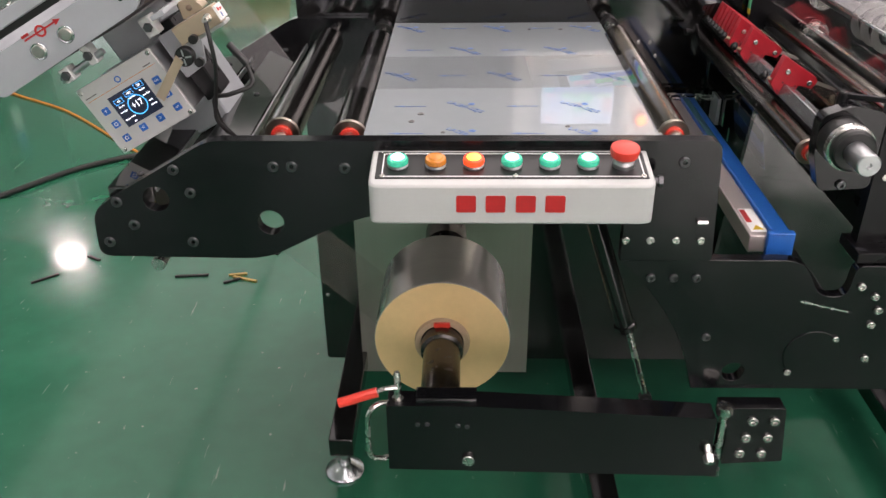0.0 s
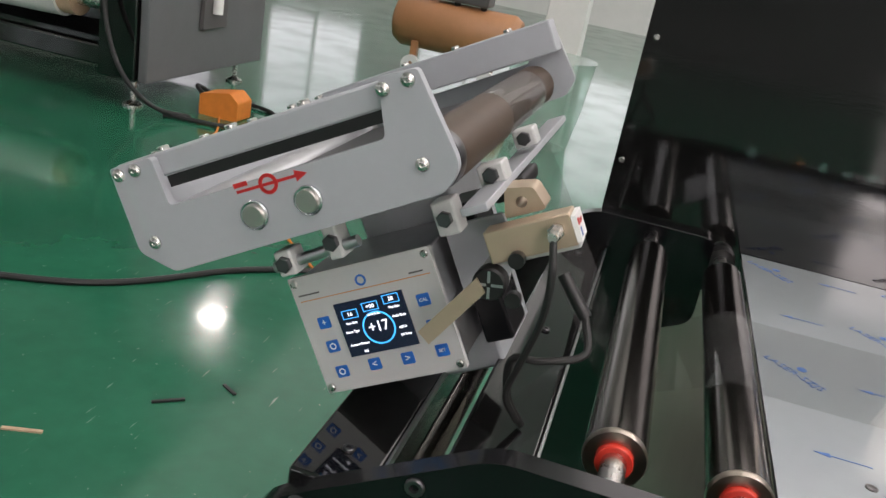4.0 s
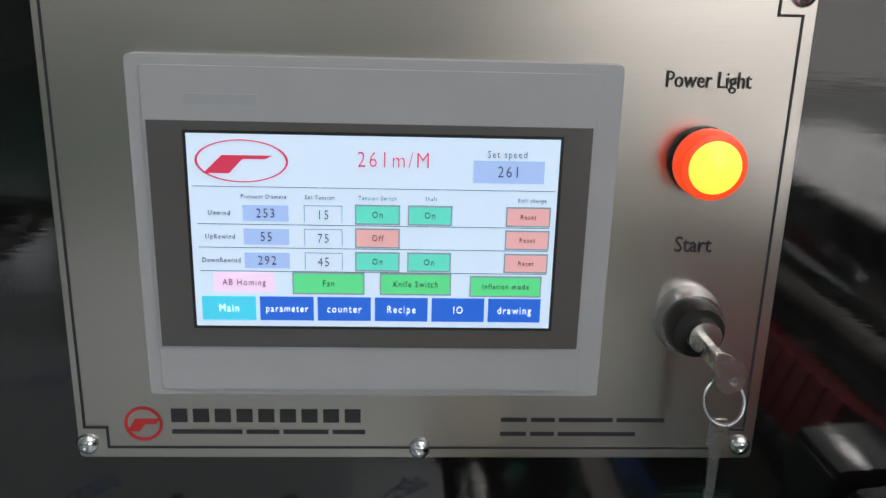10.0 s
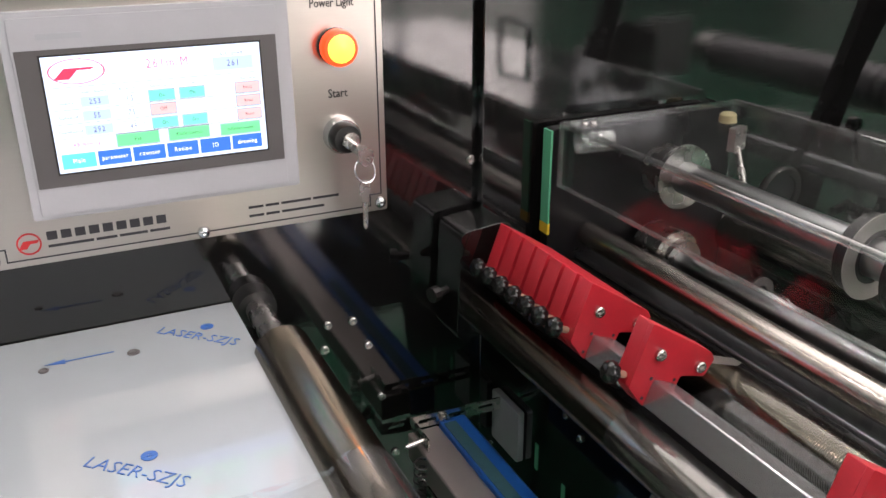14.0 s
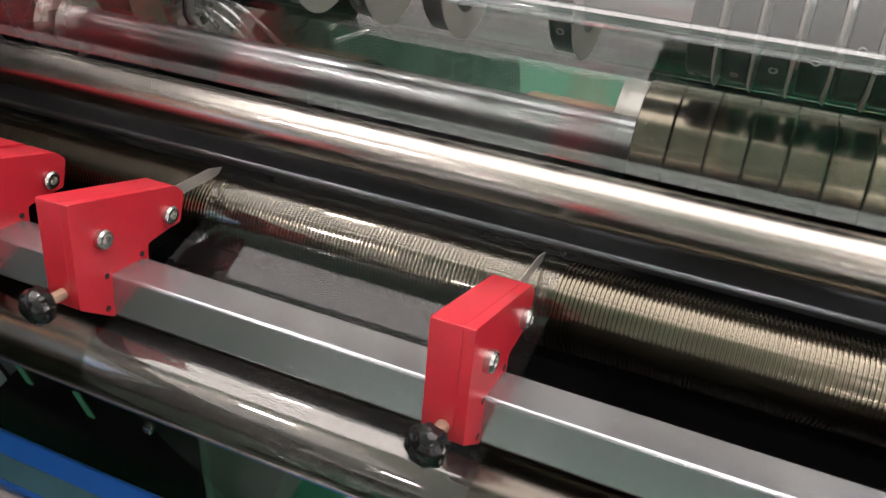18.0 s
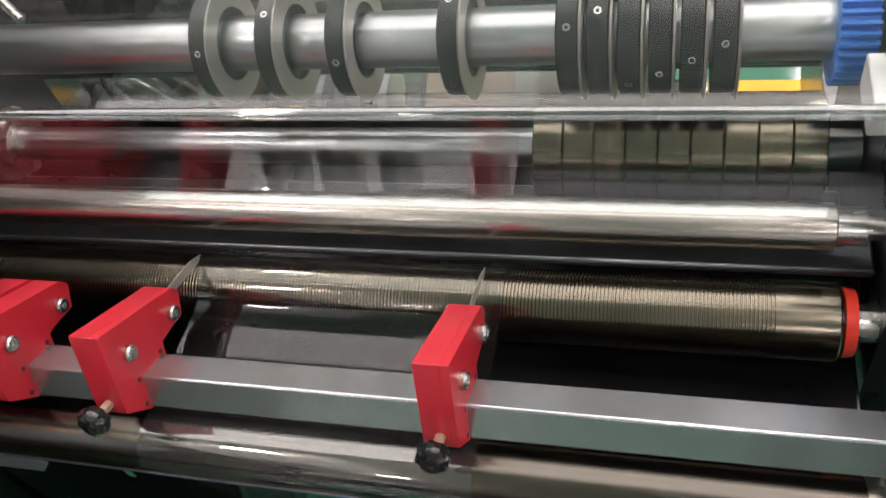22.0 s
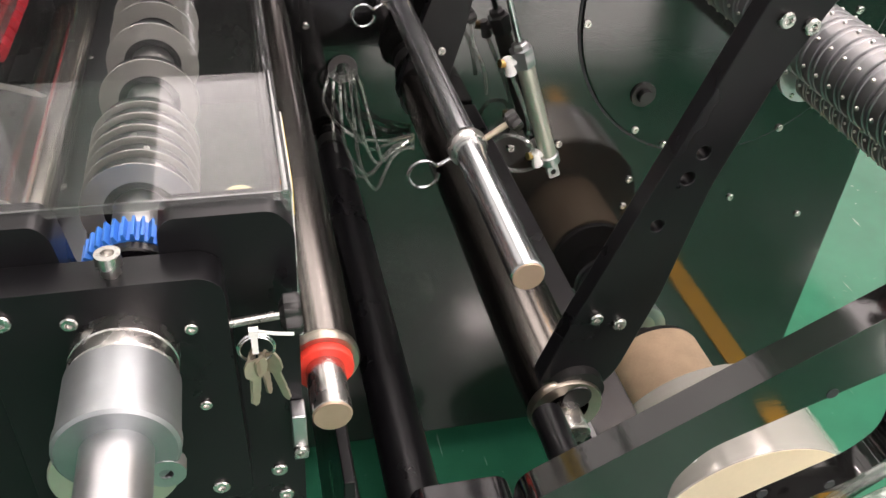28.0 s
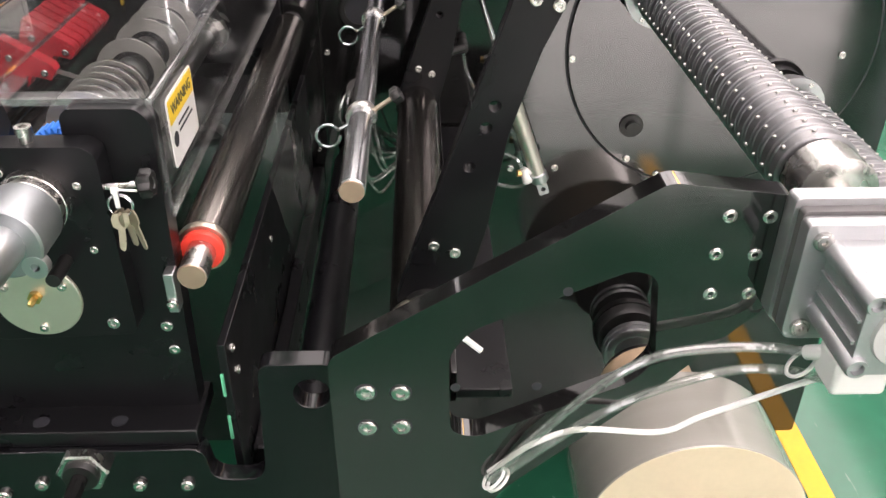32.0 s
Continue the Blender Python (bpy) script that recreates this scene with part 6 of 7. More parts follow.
for dz in (-0.017, 0.015):
    bolt("screw", pose(1.2785, 0, 1.2585, 0, 14, 0) @ Vector((0, 1.486, dz)), TOWARD, rr, 0.0036, 0.002)
part("stop_screw", rod((1.283, 1.493, 1.2575), (1.298, 1.493, 1.252), 0.0042, 12), RUBBER, rr)

# turret disc with two ringed rewind shafts
TX, TZ = 1.677, 0.948
tu = thing("rewind_turret", "large round black turret disc flush with the back plate", "turret", (TX, YB, 0.70))
part("disc", lathe((TX, YB - 0.006, TZ), (0, 1, 0), [(0, 0), (0, 0.246), (0.002, 0.248), (0.0055, 0.248)], 96), BLACK, tu)
part("gap_ring", lathe((TX, YB - 0.0022, TZ), (0, 1, 0), [(0, 0.248), (0, 0.2515), (0.0018, 0.2515), (0.0018, 0.248)], 96, True), INKSHADE, tu)
for x, z in ((1.437, 0.927), (1.545, 0.75), (1.60, 0.72), (1.80, 0.735), (1.872, 0.931), (1.78, 1.13)):
    bolt("screw", (x, YB - 0.006, z), TOWARD, tu, 0.006, 0.004)
for x, z in ((1.546, 0.811), (1.80, 1.08)):
    part("slotted_knob", lathe((x, YB - 0.006, z), TOWARD, [(0, 0.020), (0.004, 0.0195), (0.004, 0.011), (0.014, 0.0105), (0.014, 0)], 28), RUBBER, tu, "black slotted plug")
for x, z in ((1.661, 0.690), (1.611, 0.68), (1.654, 0.66), (1.701, 0.66), (1.557, 0.654), (1.556, 0.602), (1.754, 0.60), (1.424, 0.731), (1.348, 0.73), (1.956, 0.74), (1.90, 0.55)):
    bolt("screw", (x, YB, z), TOWARD, frame_t, 0.0062, 0.004)


def rewind_shaft(x, z, y0, label):
    t = thing("rewind_shaft", label, "shaft", (x, 1.8, z - 0.036), "ringed rewind shafts")
    part("core_shaft", lathe((x, y0, z), (0, 1, 0), [(0, 0.012), (0.002, 0.014), (0.02, 0.014), (0.02, 0.033), (0.022, 0.036), (0.06, 0.036), (0.06, 0.026), (2.09 - y0, 0.026)], 40), STEEL, t)
    part("flange", lathe((x, 2.085, z), (0, 1, 0), [(0, 0.036), (0, 0.052), (0.012, 0.052), (0.012, 0.045), (0.035, 0.045)], 40), SATINALU, t, "bright end flange")
    for a in range(0, 360, 60):
        bolt("screw", (x + 0.045 * math.cos(radians(a)), 2.085, z + 0.045 * math.sin(radians(a))), TOWARD, t, 0.004, 0.002)
    n = int((2.075 - y0 - 0.065) / 0.0225)
    me = ball = None
    for k in range(n):
        y = y0 + 0.065 + k * 0.0225
        if me is None:
            ring = part("friction_ring", lathe((x, y, z), (0, 1, 0), [(0, 0.0262), (0, 0.0372), (0.0012, 0.0390), (0.0045, 0.0390), (0.0055, 0.0378), (0.015, 0.0378), (0.016, 0.0390), (0.0195, 0.0390), (0.021, 0.0372), (0.021, 0.0262)], 36, True), RINGALU, t, "ribbed aluminium friction ring")
            me = ring.data
        else:
            ring = new("friction_ring", me)
            ring.parent, ring.location = t, (0, y - (y0 + 0.065), 0)
        for a in range(0, 360, 45):
            p = Vector((x + 0.0383 * math.cos(radians(a + 11)), y0 + 0.0752, z + 0.0383 * math.sin(radians(a + 11))))
            if ball is None:
                bm = bmesh.new()
                bmesh.ops.create_icosphere(bm, subdivisions=1, radius=0.0026, matrix=Matrix.Translation(p))
                b = part("grip_ball", bm, STEEL, ring, "small steel ball")
                ball, first = b.data, p
            else:
                b = new("grip_ball", ball)
                b.parent, b.location = ring, p - first
    return t


RINGALU = material("grey_ring_aluminium", (0.30, 0.30, 0.31), 0.42, 1.0, vary=0.15, vscale=60, bump=0.05, bscale=500)
rewind_shaft(1.552, 1.042, 1.44, "rewind shaft stacked with ribbed friction rings")
rewind_shaft(1.790, 0.858, 1.44, "lower rewind shaft stacked with ribbed friction rings")

# lower rewind roll
QX, QZ, SHAFTEND = 1.592, 0.376, 1.53
lr = thing("rewind_roll", "roll of slit clear film with a pale end on its shaft", "film roll", (QX, 1.755, QZ - 0.165))
part("wound_film", lathe((QX, 1.662, QZ), (0, 1, 0), [(0, 0.052), (0, 0.164), (0.001, 0.165), (0.156, 0.165), (0.157, 0.164), (0.157, 0.052)], 72, True), ROLLFILM, lr)
part("roll_end", lathe((QX, 1.661, QZ), (0, 1, 0), [(0, 0.052), (0, 0.1635), (0.0008, 0.1635), (0.0008, 0.052)], 72, True), PALEFACE, lr, "pale end of the wound film")
part("core", lathe((QX, 1.655, QZ), (0, 1, 0), [(0, 0.040), (0, 0.051), (0.160, 0.051), (0.160, 0.040)], 40, True), CARD, lr, "brown card core")
s2 = thing("lower_rewind_shaft", "steel shaft with a brown card sleeve and black hub", "shaft", (QX, 1.8, QZ - 0.04))
part("shaft", lathe((QX, SHAFTEND + 0.035, QZ), (0, 1, 0), [(0, 0.033), (2.04 - SHAFTEND - 0.035, 0.033)], 36), KNOBBLACK, s2, "black air shaft")
part("end_cap", lathe((QX, SHAFTEND, QZ), (0, 1, 0), [(0.003, 0.0), (0.003, 0.012), (0, 0.014), (0, 0.033), (0.002, 0.0355), (0.016, 0.0355), (0.017, 0.033), (0.020, 0.033), (0.021, 0.0355), (0.035, 0.0355)], 40), STEEL, s2, "bright turned end cap")
part("card_sleeve", lathe((QX, 1.822, QZ), (0, 1, 0), [(0, 0.034), (0, 0.081), (0.002, 0.083), (0.161, 0.083), (0.163, 0.081), (0.163, 0.034)], 56, True), CARD, s2, "wide brown card sleeve")
part("hub", lathe((QX, 1.986, QZ), (0, 1, 0), [(0, 0.034), (0, 0.079), (0.004, 0.080), (0.010, 0.078), (0.012, 0.034)], 48), RUBBER, s2, "black disc behind the sleeve")
part("flange", lathe((QX, 2.062, QZ), (0, 1, 0), [(0, 0.033), (0.002, 0.040), (0, 0.045), (0, 0.056), (0.0015, 0.0590), (0.010, 0.0595), (0.011, 0.0545), (0.016, 0.0545), (0.017, 0.0580), (0.026, 0.0580), (0.028, 0.0380)], 56), SATINALU, s2, "bright turned flange")
part("neck", rod((QX, 2.088, QZ), (QX, 2.113, QZ), 0.036, 32), KNOBBLACK, s2, "black neck")
part("seal", lathe((QX, 2.112, QZ), (0, 1, 0), [(0, 0.046), (0, 0.060), (0.006, 0.064), (0.023, 0.066)], 48), RUBBER, s2, "black seal ring")

# pneumatic cylinder that drives the arm
CYLINDERSTEEL = material("warm_stainless_barrel", (0.58, 0.55, 0.49), 0.42, 0.85, vary=0.06, vscale=40, rough_vary=0.04)
pc = thing("air_cylinder", "slim stainless pneumatic cylinder with clear hoses", "air cylinder", (1.36, 2.08, 0.72))
p_lo, p_mid, p_hi = Vector((1.395, 2.08, 0.728)), Vector((1.322, 2.08, 0.928)), Vector((1.279, 2.08, 1.056))
d = (p_mid - p_lo).normalized()
part("barrel", lathe(p_lo + d * 0.020, d, [(0, 0.0125), (0.156, 0.0125)], 32), CYLINDERSTEEL, pc, "thin stainless barrel")
part("front_head", lathe(p_lo + d * 0.176, d, [(0, 0.0150), (0.002, 0.0158), (0.018, 0.0158), (0.020, 0.0145), (0.020, 0.0165), (0.027, 0.0165), (0.028, 0.0120), (0.034, 0.0115), (0.036, 0.009), (0.036, 0)], 6), SATINALU, pc, "hexagon front head with a nut")
part("rear_head", lathe(p_lo + d * 0.006, d, [(0, 0.0120), (0.003, 0.0150), (0.016, 0.0150), (0.018, 0.0128)], 28), SATINALU, pc)
u = d.cross(Vector((0, 1, 0)))
part("clevis", plate(rounded([(-0.0085, -0.016), (0.0085, -0.016), (0.0085, 0.008), (-0.0085, 0.008)], 0.003), -0.007, 0.007, [ring_points(0, -0.006, 0.0042, 14)], Matrix.Translation(p_lo) @ Matrix(((u.x, 0, d.x, 0), (u.y, 1, d.y, 0), (u.z, 0, d.z, 0), (0, 0, 0, 1)))), SATINALU, pc, "forged clevis end", bevel=0.0006)
part("rod", rod(p_mid, p_hi, 0.0042, 14), CHROME, pc)
part("rod_eye", lathe(p_hi + Vector((0, -0.005, 0)), (0, 1, 0), [(0, 0.004), (0, 0.010), (0.010, 0.010), (0.010, 0.004)], 20, True), STEEL, pc)
for along, off in ((0.030, -0.020), (0.188, -0.022)):
    q = p_lo + d * along
    e = q + Vector((off, -0.006, -0.004))
    f = part("air_fitting", rod(q, e, 0.0062, 12), WHITE, pc, "pale elbow air fitting")
    part("collar", lathe(e, -d, [(-0.008, 0.0068), (0.010, 0.0068), (0.012, 0.0080), (0.017, 0.0080), (0.018, 0.006)], 14), WHITE, f)
    part("adjuster", lathe(e, (-1, -0.2, 0.1), [(0, 0.0045), (0.006, 0.0045), (0.006, 0.0058), (0.013, 0.0058), (0.013, 0)], 10), BRASS, f, "brass adjusting screw")
lo = p_lo + d * 0.012 + Vector((-0.020, -0.006, -0.004))
hi = p_lo + d * 0.170 + Vector((-0.022, -0.006, -0.004))
part("hose", tube([hi, hi - d * 0.04 + Vector((0.004, 0, 0)), hi - d * 0.09 + Vector((0.006, 0.01, 0)), hi - d * 0.14 + Vector((0.0, 0.03, 0))], 0.0032, 8), HOSE, pc, "clear air hose")
part("hose", tube([lo + d * 0.022, lo + d * 0.045 + Vector((-0.006, 0.002, 0)), lo + d * 0.055 + Vector((-0.030, 0.012, -0.004)), lo + Vector((-0.070, 0.022, 0.030)), lo + Vector((-0.110, 0.030, 0.022))], 0.0032, 8), HOSE, pc, "clear air hose")
part("hose", tube([lo, lo + Vector((-0.02, 0.01, -0.014)), lo + Vector((-0.055, 0.022, -0.012)), lo + Vector((-0.10, 0.032, 0.0))], 0.0032, 8), HOSE, pc, "clear air hose")
vf = part("valve_elbow", rod((1.262, YB, 0.952), (1.262, YB - 0.030, 0.952), 0.008, 14), RUBBER, pc, "black elbow fitting in the back plate")
part("elbow_arm", rod((1.266, YB - 0.030, 0.956), (1.240, YB - 0.032, 0.948), 0.0062, 12), RUBBER, vf)
part("hose", tube([(1.262, YB - 0.03, 0.945), (1.268, YB - 0.03, 0.915), (1.284, YB - 0.035, 0.88), (1.292, YB - 0.03, 0.84)], 0.003, 8), HOSE, vf, "clear air hose")

# cable grommet and hose bundle through the back plate
gm = thing("cable_grommet", "round black rubber grommet in the back plate", "grommet", (1.10, YB, 0.97))
part("rim", lathe((1.102, YB - 0.006, 1.006), (0, 1, 0), [(0, 0.022), (0, 0.029), (0.003, 0.032), (0.006, 0.032), (0.006, 0.022)], 36, True), RUBBER, gm)
# Dark disc in place of the shaded opening.
part("hole", lathe((1.102, YB - 0.0015, 1.006), (0, 1, 0), [(0, 0), (0, 0.023), (0.001, 0.023)], 28), INKSHADE, gm)
hb = thing("hose_bundle", "bundle of clear air hoses looping out of the back plate", "hoses", (1.10, YB, 0.78))
for k in range(7):
    a, sag, out = 0.0045 * (k - 3), 0.010 * ((k * 5) % 7), 0.009 * ((k * 3) % 7)
    part("hose", tube([(1.095 + a * 0.9, YB + 0.004, 0.875 + 0.005 * math.sin(k * 2.1)), (1.093 + a * 1.6, YB - 0.020 - out * 0.4, 0.868), (1.096 + a * 2.2, YB - 0.035 - out, 0.836 - sag), (1.122 + a * 1.3, YB - 0.040 - out, 0.792 - sag), (1.158 + a * 0.4, YB - 0.030, 0.776 - sag * 0.5), (1.195, YB - 0.012, 0.772 - 0.004 * k)], 0.0025, 8), HOSE, hb, "clear air hose")
part("hole_rim", lathe((1.095, YB - 0.003, 0.875), (0, 1, 0), [(0, 0.010), (0, 0.020), (0.003, 0.020), (0.003, 0.010)], 24, True), DARKGREY, hb)

# front bearing bracket of the rewinder
fb = thing("rewind_bracket", "black steel bearing bracket with a large rounded opening", "machine plate", (1.30, 1.39, 0.70))
OUT = [(1.114, 0.70), (1.112, 0.938), (1.378, 1.101), (1.474, 1.089), (1.480, 0.995), (1.395, 0.90), (1.262, 0.775), (1.228, 0.70)]
INN = [(1.216, 0.852), (1.214, 0.940), (1.232, 0.966), (1.360, 1.024), (1.380, 1.016), (1.389, 0.930), (1.372, 0.908), (1.240, 0.846)]
part("bracket_plate", plate(rounded(OUT, [0.002, 0.012, 0.008, 0.008, 0.01, 0.02, 0.02, 0.002]), 1.378, 1.3995, [rounded(INN, [0.016, 0.012, 0.012, 0.012, 0.012, 0.02, 0.02, 0.02])]), BLACK, fb, bevel=0.0015)
for x, z in ((1.143, 0.901), (1.173, 0.900), (1.143, 0.860), (1.173, 0.860), (1.198, 0.755)):
    bolt("screw", (x, 1.3785, z), TOWARD, fb, 0.0082, 0.0028)
    # Dark ring paints the shaded recess round each screw.
    part("counterbore", lathe((x, 1.3782, z), TOWARD, [(0, 0.0084), (0, 0.0098), (0.0003, 0.0098), (0.0003, 0.0084)], 20, True), INKSHADE, fb)
for x, z in ((1.427, 1.072), (1.458, 1.071), (1.422, 1.038), (1.453, 1.037), (1.424, 1.0), (1.455, 1.0)):
    bolt("screw", (x, 1.379, z), TOWARD, fb, 0.0058, 0.0022)
# Small dark discs paint the shade in the tapped holes.
for x, z in ((1.309, 1.004), (1.29, 0.905), (1.22, 0.905), (1.345, 0.902)):
    part("tapped_hole", lathe((x, 1.3775, z), (0, 1, 0), [(0, 0.0042), (0.001, 0.0042)], 14), INKSHADE, fb)
for a, b in (((1.165, 1.41, 0.90), (1.165, 1.48, 0.90)),):
    part("spacer", rod(a, b, 0.012, 16), SATIN, fb)
part("air_elbow", tube([(1.222, 1.40, 0.947), (1.232, 1.402, 0.936), (1.243, 1.40, 0.927)], 0.003, 8), WHITE, fb)

MOTORALU = material("cast_aluminium", (0.46, 0.47, 0.48), 0.42, 0.9, vary=0.08, vscale=40, bump=0.05, bscale=600, rough_vary=0.06)
mo = thing("air_drive", "cast aluminium square drive cylinder with corner screws and clear hoses", "drive unit", (1.52, 1.33, 0.985))
part("base_plate", plate(rounded([(1.4665, 0.990), (1.4665, 1.096), (1.585, 1.096), (1.585, 0.978), (1.480, 0.978)], [0.004, 0.006, 0.006, 0.006, 0.004]), 1.361, 1.3775), MOTORALU, mo, bevel=0.0012)
part("gasket_plate", plate(rounded([(1.470, 0.988), (1.470, 1.090), (1.578, 1.090), (1.578, 0.984), (1.476, 0.984)], 0.004), 1.352, 1.361), DARKGREY, mo, "dark gasket plate")
part("flange", plate(rounded([(1.469, 0.985), (1.469, 1.087), (1.573, 1.087), (1.573, 0.985)], [0.010, 0.006, 0.006, 0.010]), 1.338, 1.352), MOTORALU, mo, bevel=0.0015)
part("cylinder_body", plate(rounded([(1.488, 1.004), (1.488, 1.074), (1.558, 1.074), (1.558, 1.004)], 0.004), 1.272, 1.338), MOTORALU, mo, bevel=0.001)
part("end_cap", lathe((1.523, 1.272, 1.039), TOWARD, [(0, 0.027), (0.003, 0.026), (0.004, 0.018), (0.003, 0.017), (0.003, 0)], 32), BOXGREY, mo, "pale round end cap")
for x, z in ((1.492, 1.066), (1.492, 1.012), (1.554, 1.066), (1.554, 1.012)):
    part("tie_rod_boss", lathe((x, 1.338, z), TOWARD, [(0, 0.0085), (0.068, 0.0085), (0.070, 0.0075), (0.070, 0.005), (0.066, 0.0045), (0.066, 0)], 20), MOTORALU, mo)
for z in (1.030, 1.048):
    part("rib", box(1.4855, 1.489, 1.275, 1.337, z - 0.0015, z + 0.0015), MOTORALU, mo, bevel=0.0005)
for x, z in ((1.4815, 1.074), (1.4815, 0.997), (1.561, 1.074), (1.561, 0.997)):
    part("corner_screw", lathe((x, 1.338, z), TOWARD, [(0, 0.0075), (0.003, 0.0075), (0.003, 0.0055), (0.004, 0.005), (0.004, 0.0025), (0.002, 0.002), (0.002, 0)], 18), STEEL, mo)
part("hose_block", box(1.489, 1.530, 1.285, 1.318, 0.972, 1.003), WHITE, mo, "white plastic hose fitting", bevel=0.004)
for end in ((1.488, 1.322, 0.984), (1.512, 1.308, 0.963)):
    part("hose_nut", lathe(end, (0.35, -0.7, 0.6), [(-0.004, 0.006), (0.006, 0.0062), (0.010, 0.0055), (0.014, 0.004)], 12), WHITE, mo)
part("hose", tube([(1.252, 1.372, 0.800), (1.280, 1.365, 0.845), (1.3122, 1.36, 0.890), (1.348, 1.36, 0.928), (1.386, 1.36, 0.9515), (1.4325, 1.358, 0.9605), (1.470, 1.348, 0.968), (1.490, 1.325, 0.981)], 0.0042, 10), HOSE, mo, "clear plastic air hose")
part("hose", tube([(1.256, 1.372, 0.796), (1.284, 1.365, 0.832), (1.314, 1.36, 0.8656), (1.3605, 1.36, 0.900), (1.4065, 1.36, 0.922), (1.4527, 1.36, 0.9355), (1.490, 1.345, 0.946), (1.513, 1.312, 0.960)], 0.0042, 10), HOSE, mo, "clear plastic air hose")
part("white_cable", tube([(1.252, 1.378, 0.802), (1.285, 1.366, 0.846), (1.314, 1.360, 0.868), (1.340, 1.360, 0.8708), (1.398, 1.360, 0.8663), (1.429, 1.360, 0.8825), (1.460, 1.360, 0.897), (1.505, 1.340, 0.940), (1.512, 1.315, 0.965)], 0.0026, 8), WHITE, mo)
for x, y, z in ((1.256, 1.370, 0.803), (1.260, 1.370, 0.800), (1.490, 1.335, 0.962)):
    part("cable_tie", tube([(x + 0.009 * math.cos(q), y + 0.010 * math.sin(q), z + 0.010 * math.cos(q)) for q in (2 * math.pi * k / 8 for k in range(8))], 0.0016, 6, True), WHITE, mo)
lh = thing("lock_nut", "bright hexagon nut round a black threaded plug on the front plate", "nut", (0.875, 1.40, 0.77))
part("hex_nut", lathe((0.875, 1.4025, 0.795), TOWARD, [(0, 0.0245), (0.010, 0.0245), (0.012, 0.0225), (0.012, 0.017), (0, 0.017)], 6, True), STEEL, lh, "bright steel hexagon nut")
part("plug", lathe((0.875, 1.4025, 0.795), TOWARD, [(0, 0.0168), (0.016, 0.0168), (0.018, 0.0155), (0.018, 0.0)], 28), RUBBER, lh, "black plug")
part("spindle", lathe((0.875, 1.384, 0.795), TOWARD, [(0, 0.0075), (0.028, 0.0075), (0.030, 0.006), (0.030, 0)], 20), KNOBBLACK, lh)

# ---- web guider ----
GU = pose(-0.543, 0, 1.083, 0, -29, 0)
gd = thing("web_guider", "grey painted web guider frame with two rollers", "web guider", (-0.40, 1.70, 0.94))
UP = [(-0.0163, 0.0696), (-0.0185, -0.0046), (0.0082, -0.0285), (0.262, -0.0225), (0.279, -0.006), (0.2694, 0.0714), (0.238, 0.0735), (0.2286, 0.0288), (0.0271, 0.0262), (0.0265, 0.0685)]
part("front_plate", plate(rounded(UP, [0.004, 0.006, 0.006, 0.010, 0.010, 0.004, 0.004, 0.005, 0.005, 0.004]), 1.456, 1.465, m=GU), GREYPAINT, gd, bevel=0.001)
part("front_beam", box(-0.0163, 0.236, 1.4655, 1.505, 0.0500, 0.0705, GU), GREYPAINT, gd, bevel=0.002)
part("rear_plate", plate(rounded([(a + (0.022 if a > 0.2 else 0), b) for a, b in UP], 0.005), 1.940, 1.949, m=GU), GREYPAINT, gd, bevel=0.001)
part("rear_beam", box(-0.0163, 0.295, 1.900, 1.9395, 0.0345, 0.0735, GU), GREYPAINT, gd, bevel=0.002)
part("side_beam", box(-0.0163, -0.009, 1.505, 1.900, -0.01, 0.068, GU), GREYPAINT, gd, bevel=0.002)
# Black sheet and strip added to darken the slot where only shade lies.
part("slot_shade_sheet", box(0.032, 0.222, 1.468, 1.895, 0.004, 0.010, GU), RUBBER, gd, "black sheet standing in for shade inside the slot")
part("slot_shade_strip", box(0.028, 0.229, 1.4660, 1.4680, 0.0400, 0.0498, GU), RUBBER, gd, "black strip standing in for shade under the beam")
part("base_tray", box(0.045, 0.215, 1.51, 1.89, -0.0285, -0.024, GU), DARKGREY, gd)
for y in (1.52, 1.60, 1.70, 1.80, 1.88):
    bolt("screw", GU @ Vector((-0.012, y, 0.068)), GU.to_3x3() @ Vector((0, 0, 1)), gd, 0.0055, 0.004)
for u in (0.02, 0.09, 0.16):
    bolt("screw", GU @ Vector((u, 1.486, 0.0705)), GU.to_3x3() @ Vector((0, 0, 1)), gd, 0.0055, 0.004)
for u in (0.10, 0.17, 0.24):
    bolt("screw", GU @ Vector((u, 1.92, 0.0735)), GU.to_3x3() @ Vector((0, 0, 1)), gd, 0.0055, 0.004)
for u, v in ((-0.009, 0.0622), (0.008, 0.0622), (0.2391, 0.0641), (0.2601, 0.065), (0.2508, 0.0028), (0.0, 0.0)):
    part("cross_screw", lathe(GU @ Vector((u, 1.456, v)), TOWARD, [(0, 0.0058), (0.0015, 0.0056), (0.003, 0.0042), (0.0035, 0.002), (0.0028, 0.0012), (0.0028, 0)], 16), STEEL, gd)
for u in (0.1007, 0.1508):
    pb = part("push_button", lathe(GU @ Vector((u, 1.456, 0)), TOWARD, [(0, 0.0125), (0.002, 0.0125), (0.003, 0.0115), (0.0025, 0.0095)], 28), CHROME, gd, "round steel push button")
    part("cap", lathe(GU @ Vector((u, 1.4535, 0)), TOWARD, [(0, 0.0096), (0.002, 0.0094), (0.0028, 0.0085), (0.0026, 0)], 28), BRUSHED, pb)
bm = bmesh.new()
grid_box(bm, 0.092, 0.148, 1.4555, 1.4558, 0.020, 0.0225, GU)
add_plate(bm, [(0.147, 0.0165), (0.158, 0.0212), (0.147, 0.026)], 1.4555, 1.4558, m=GU)
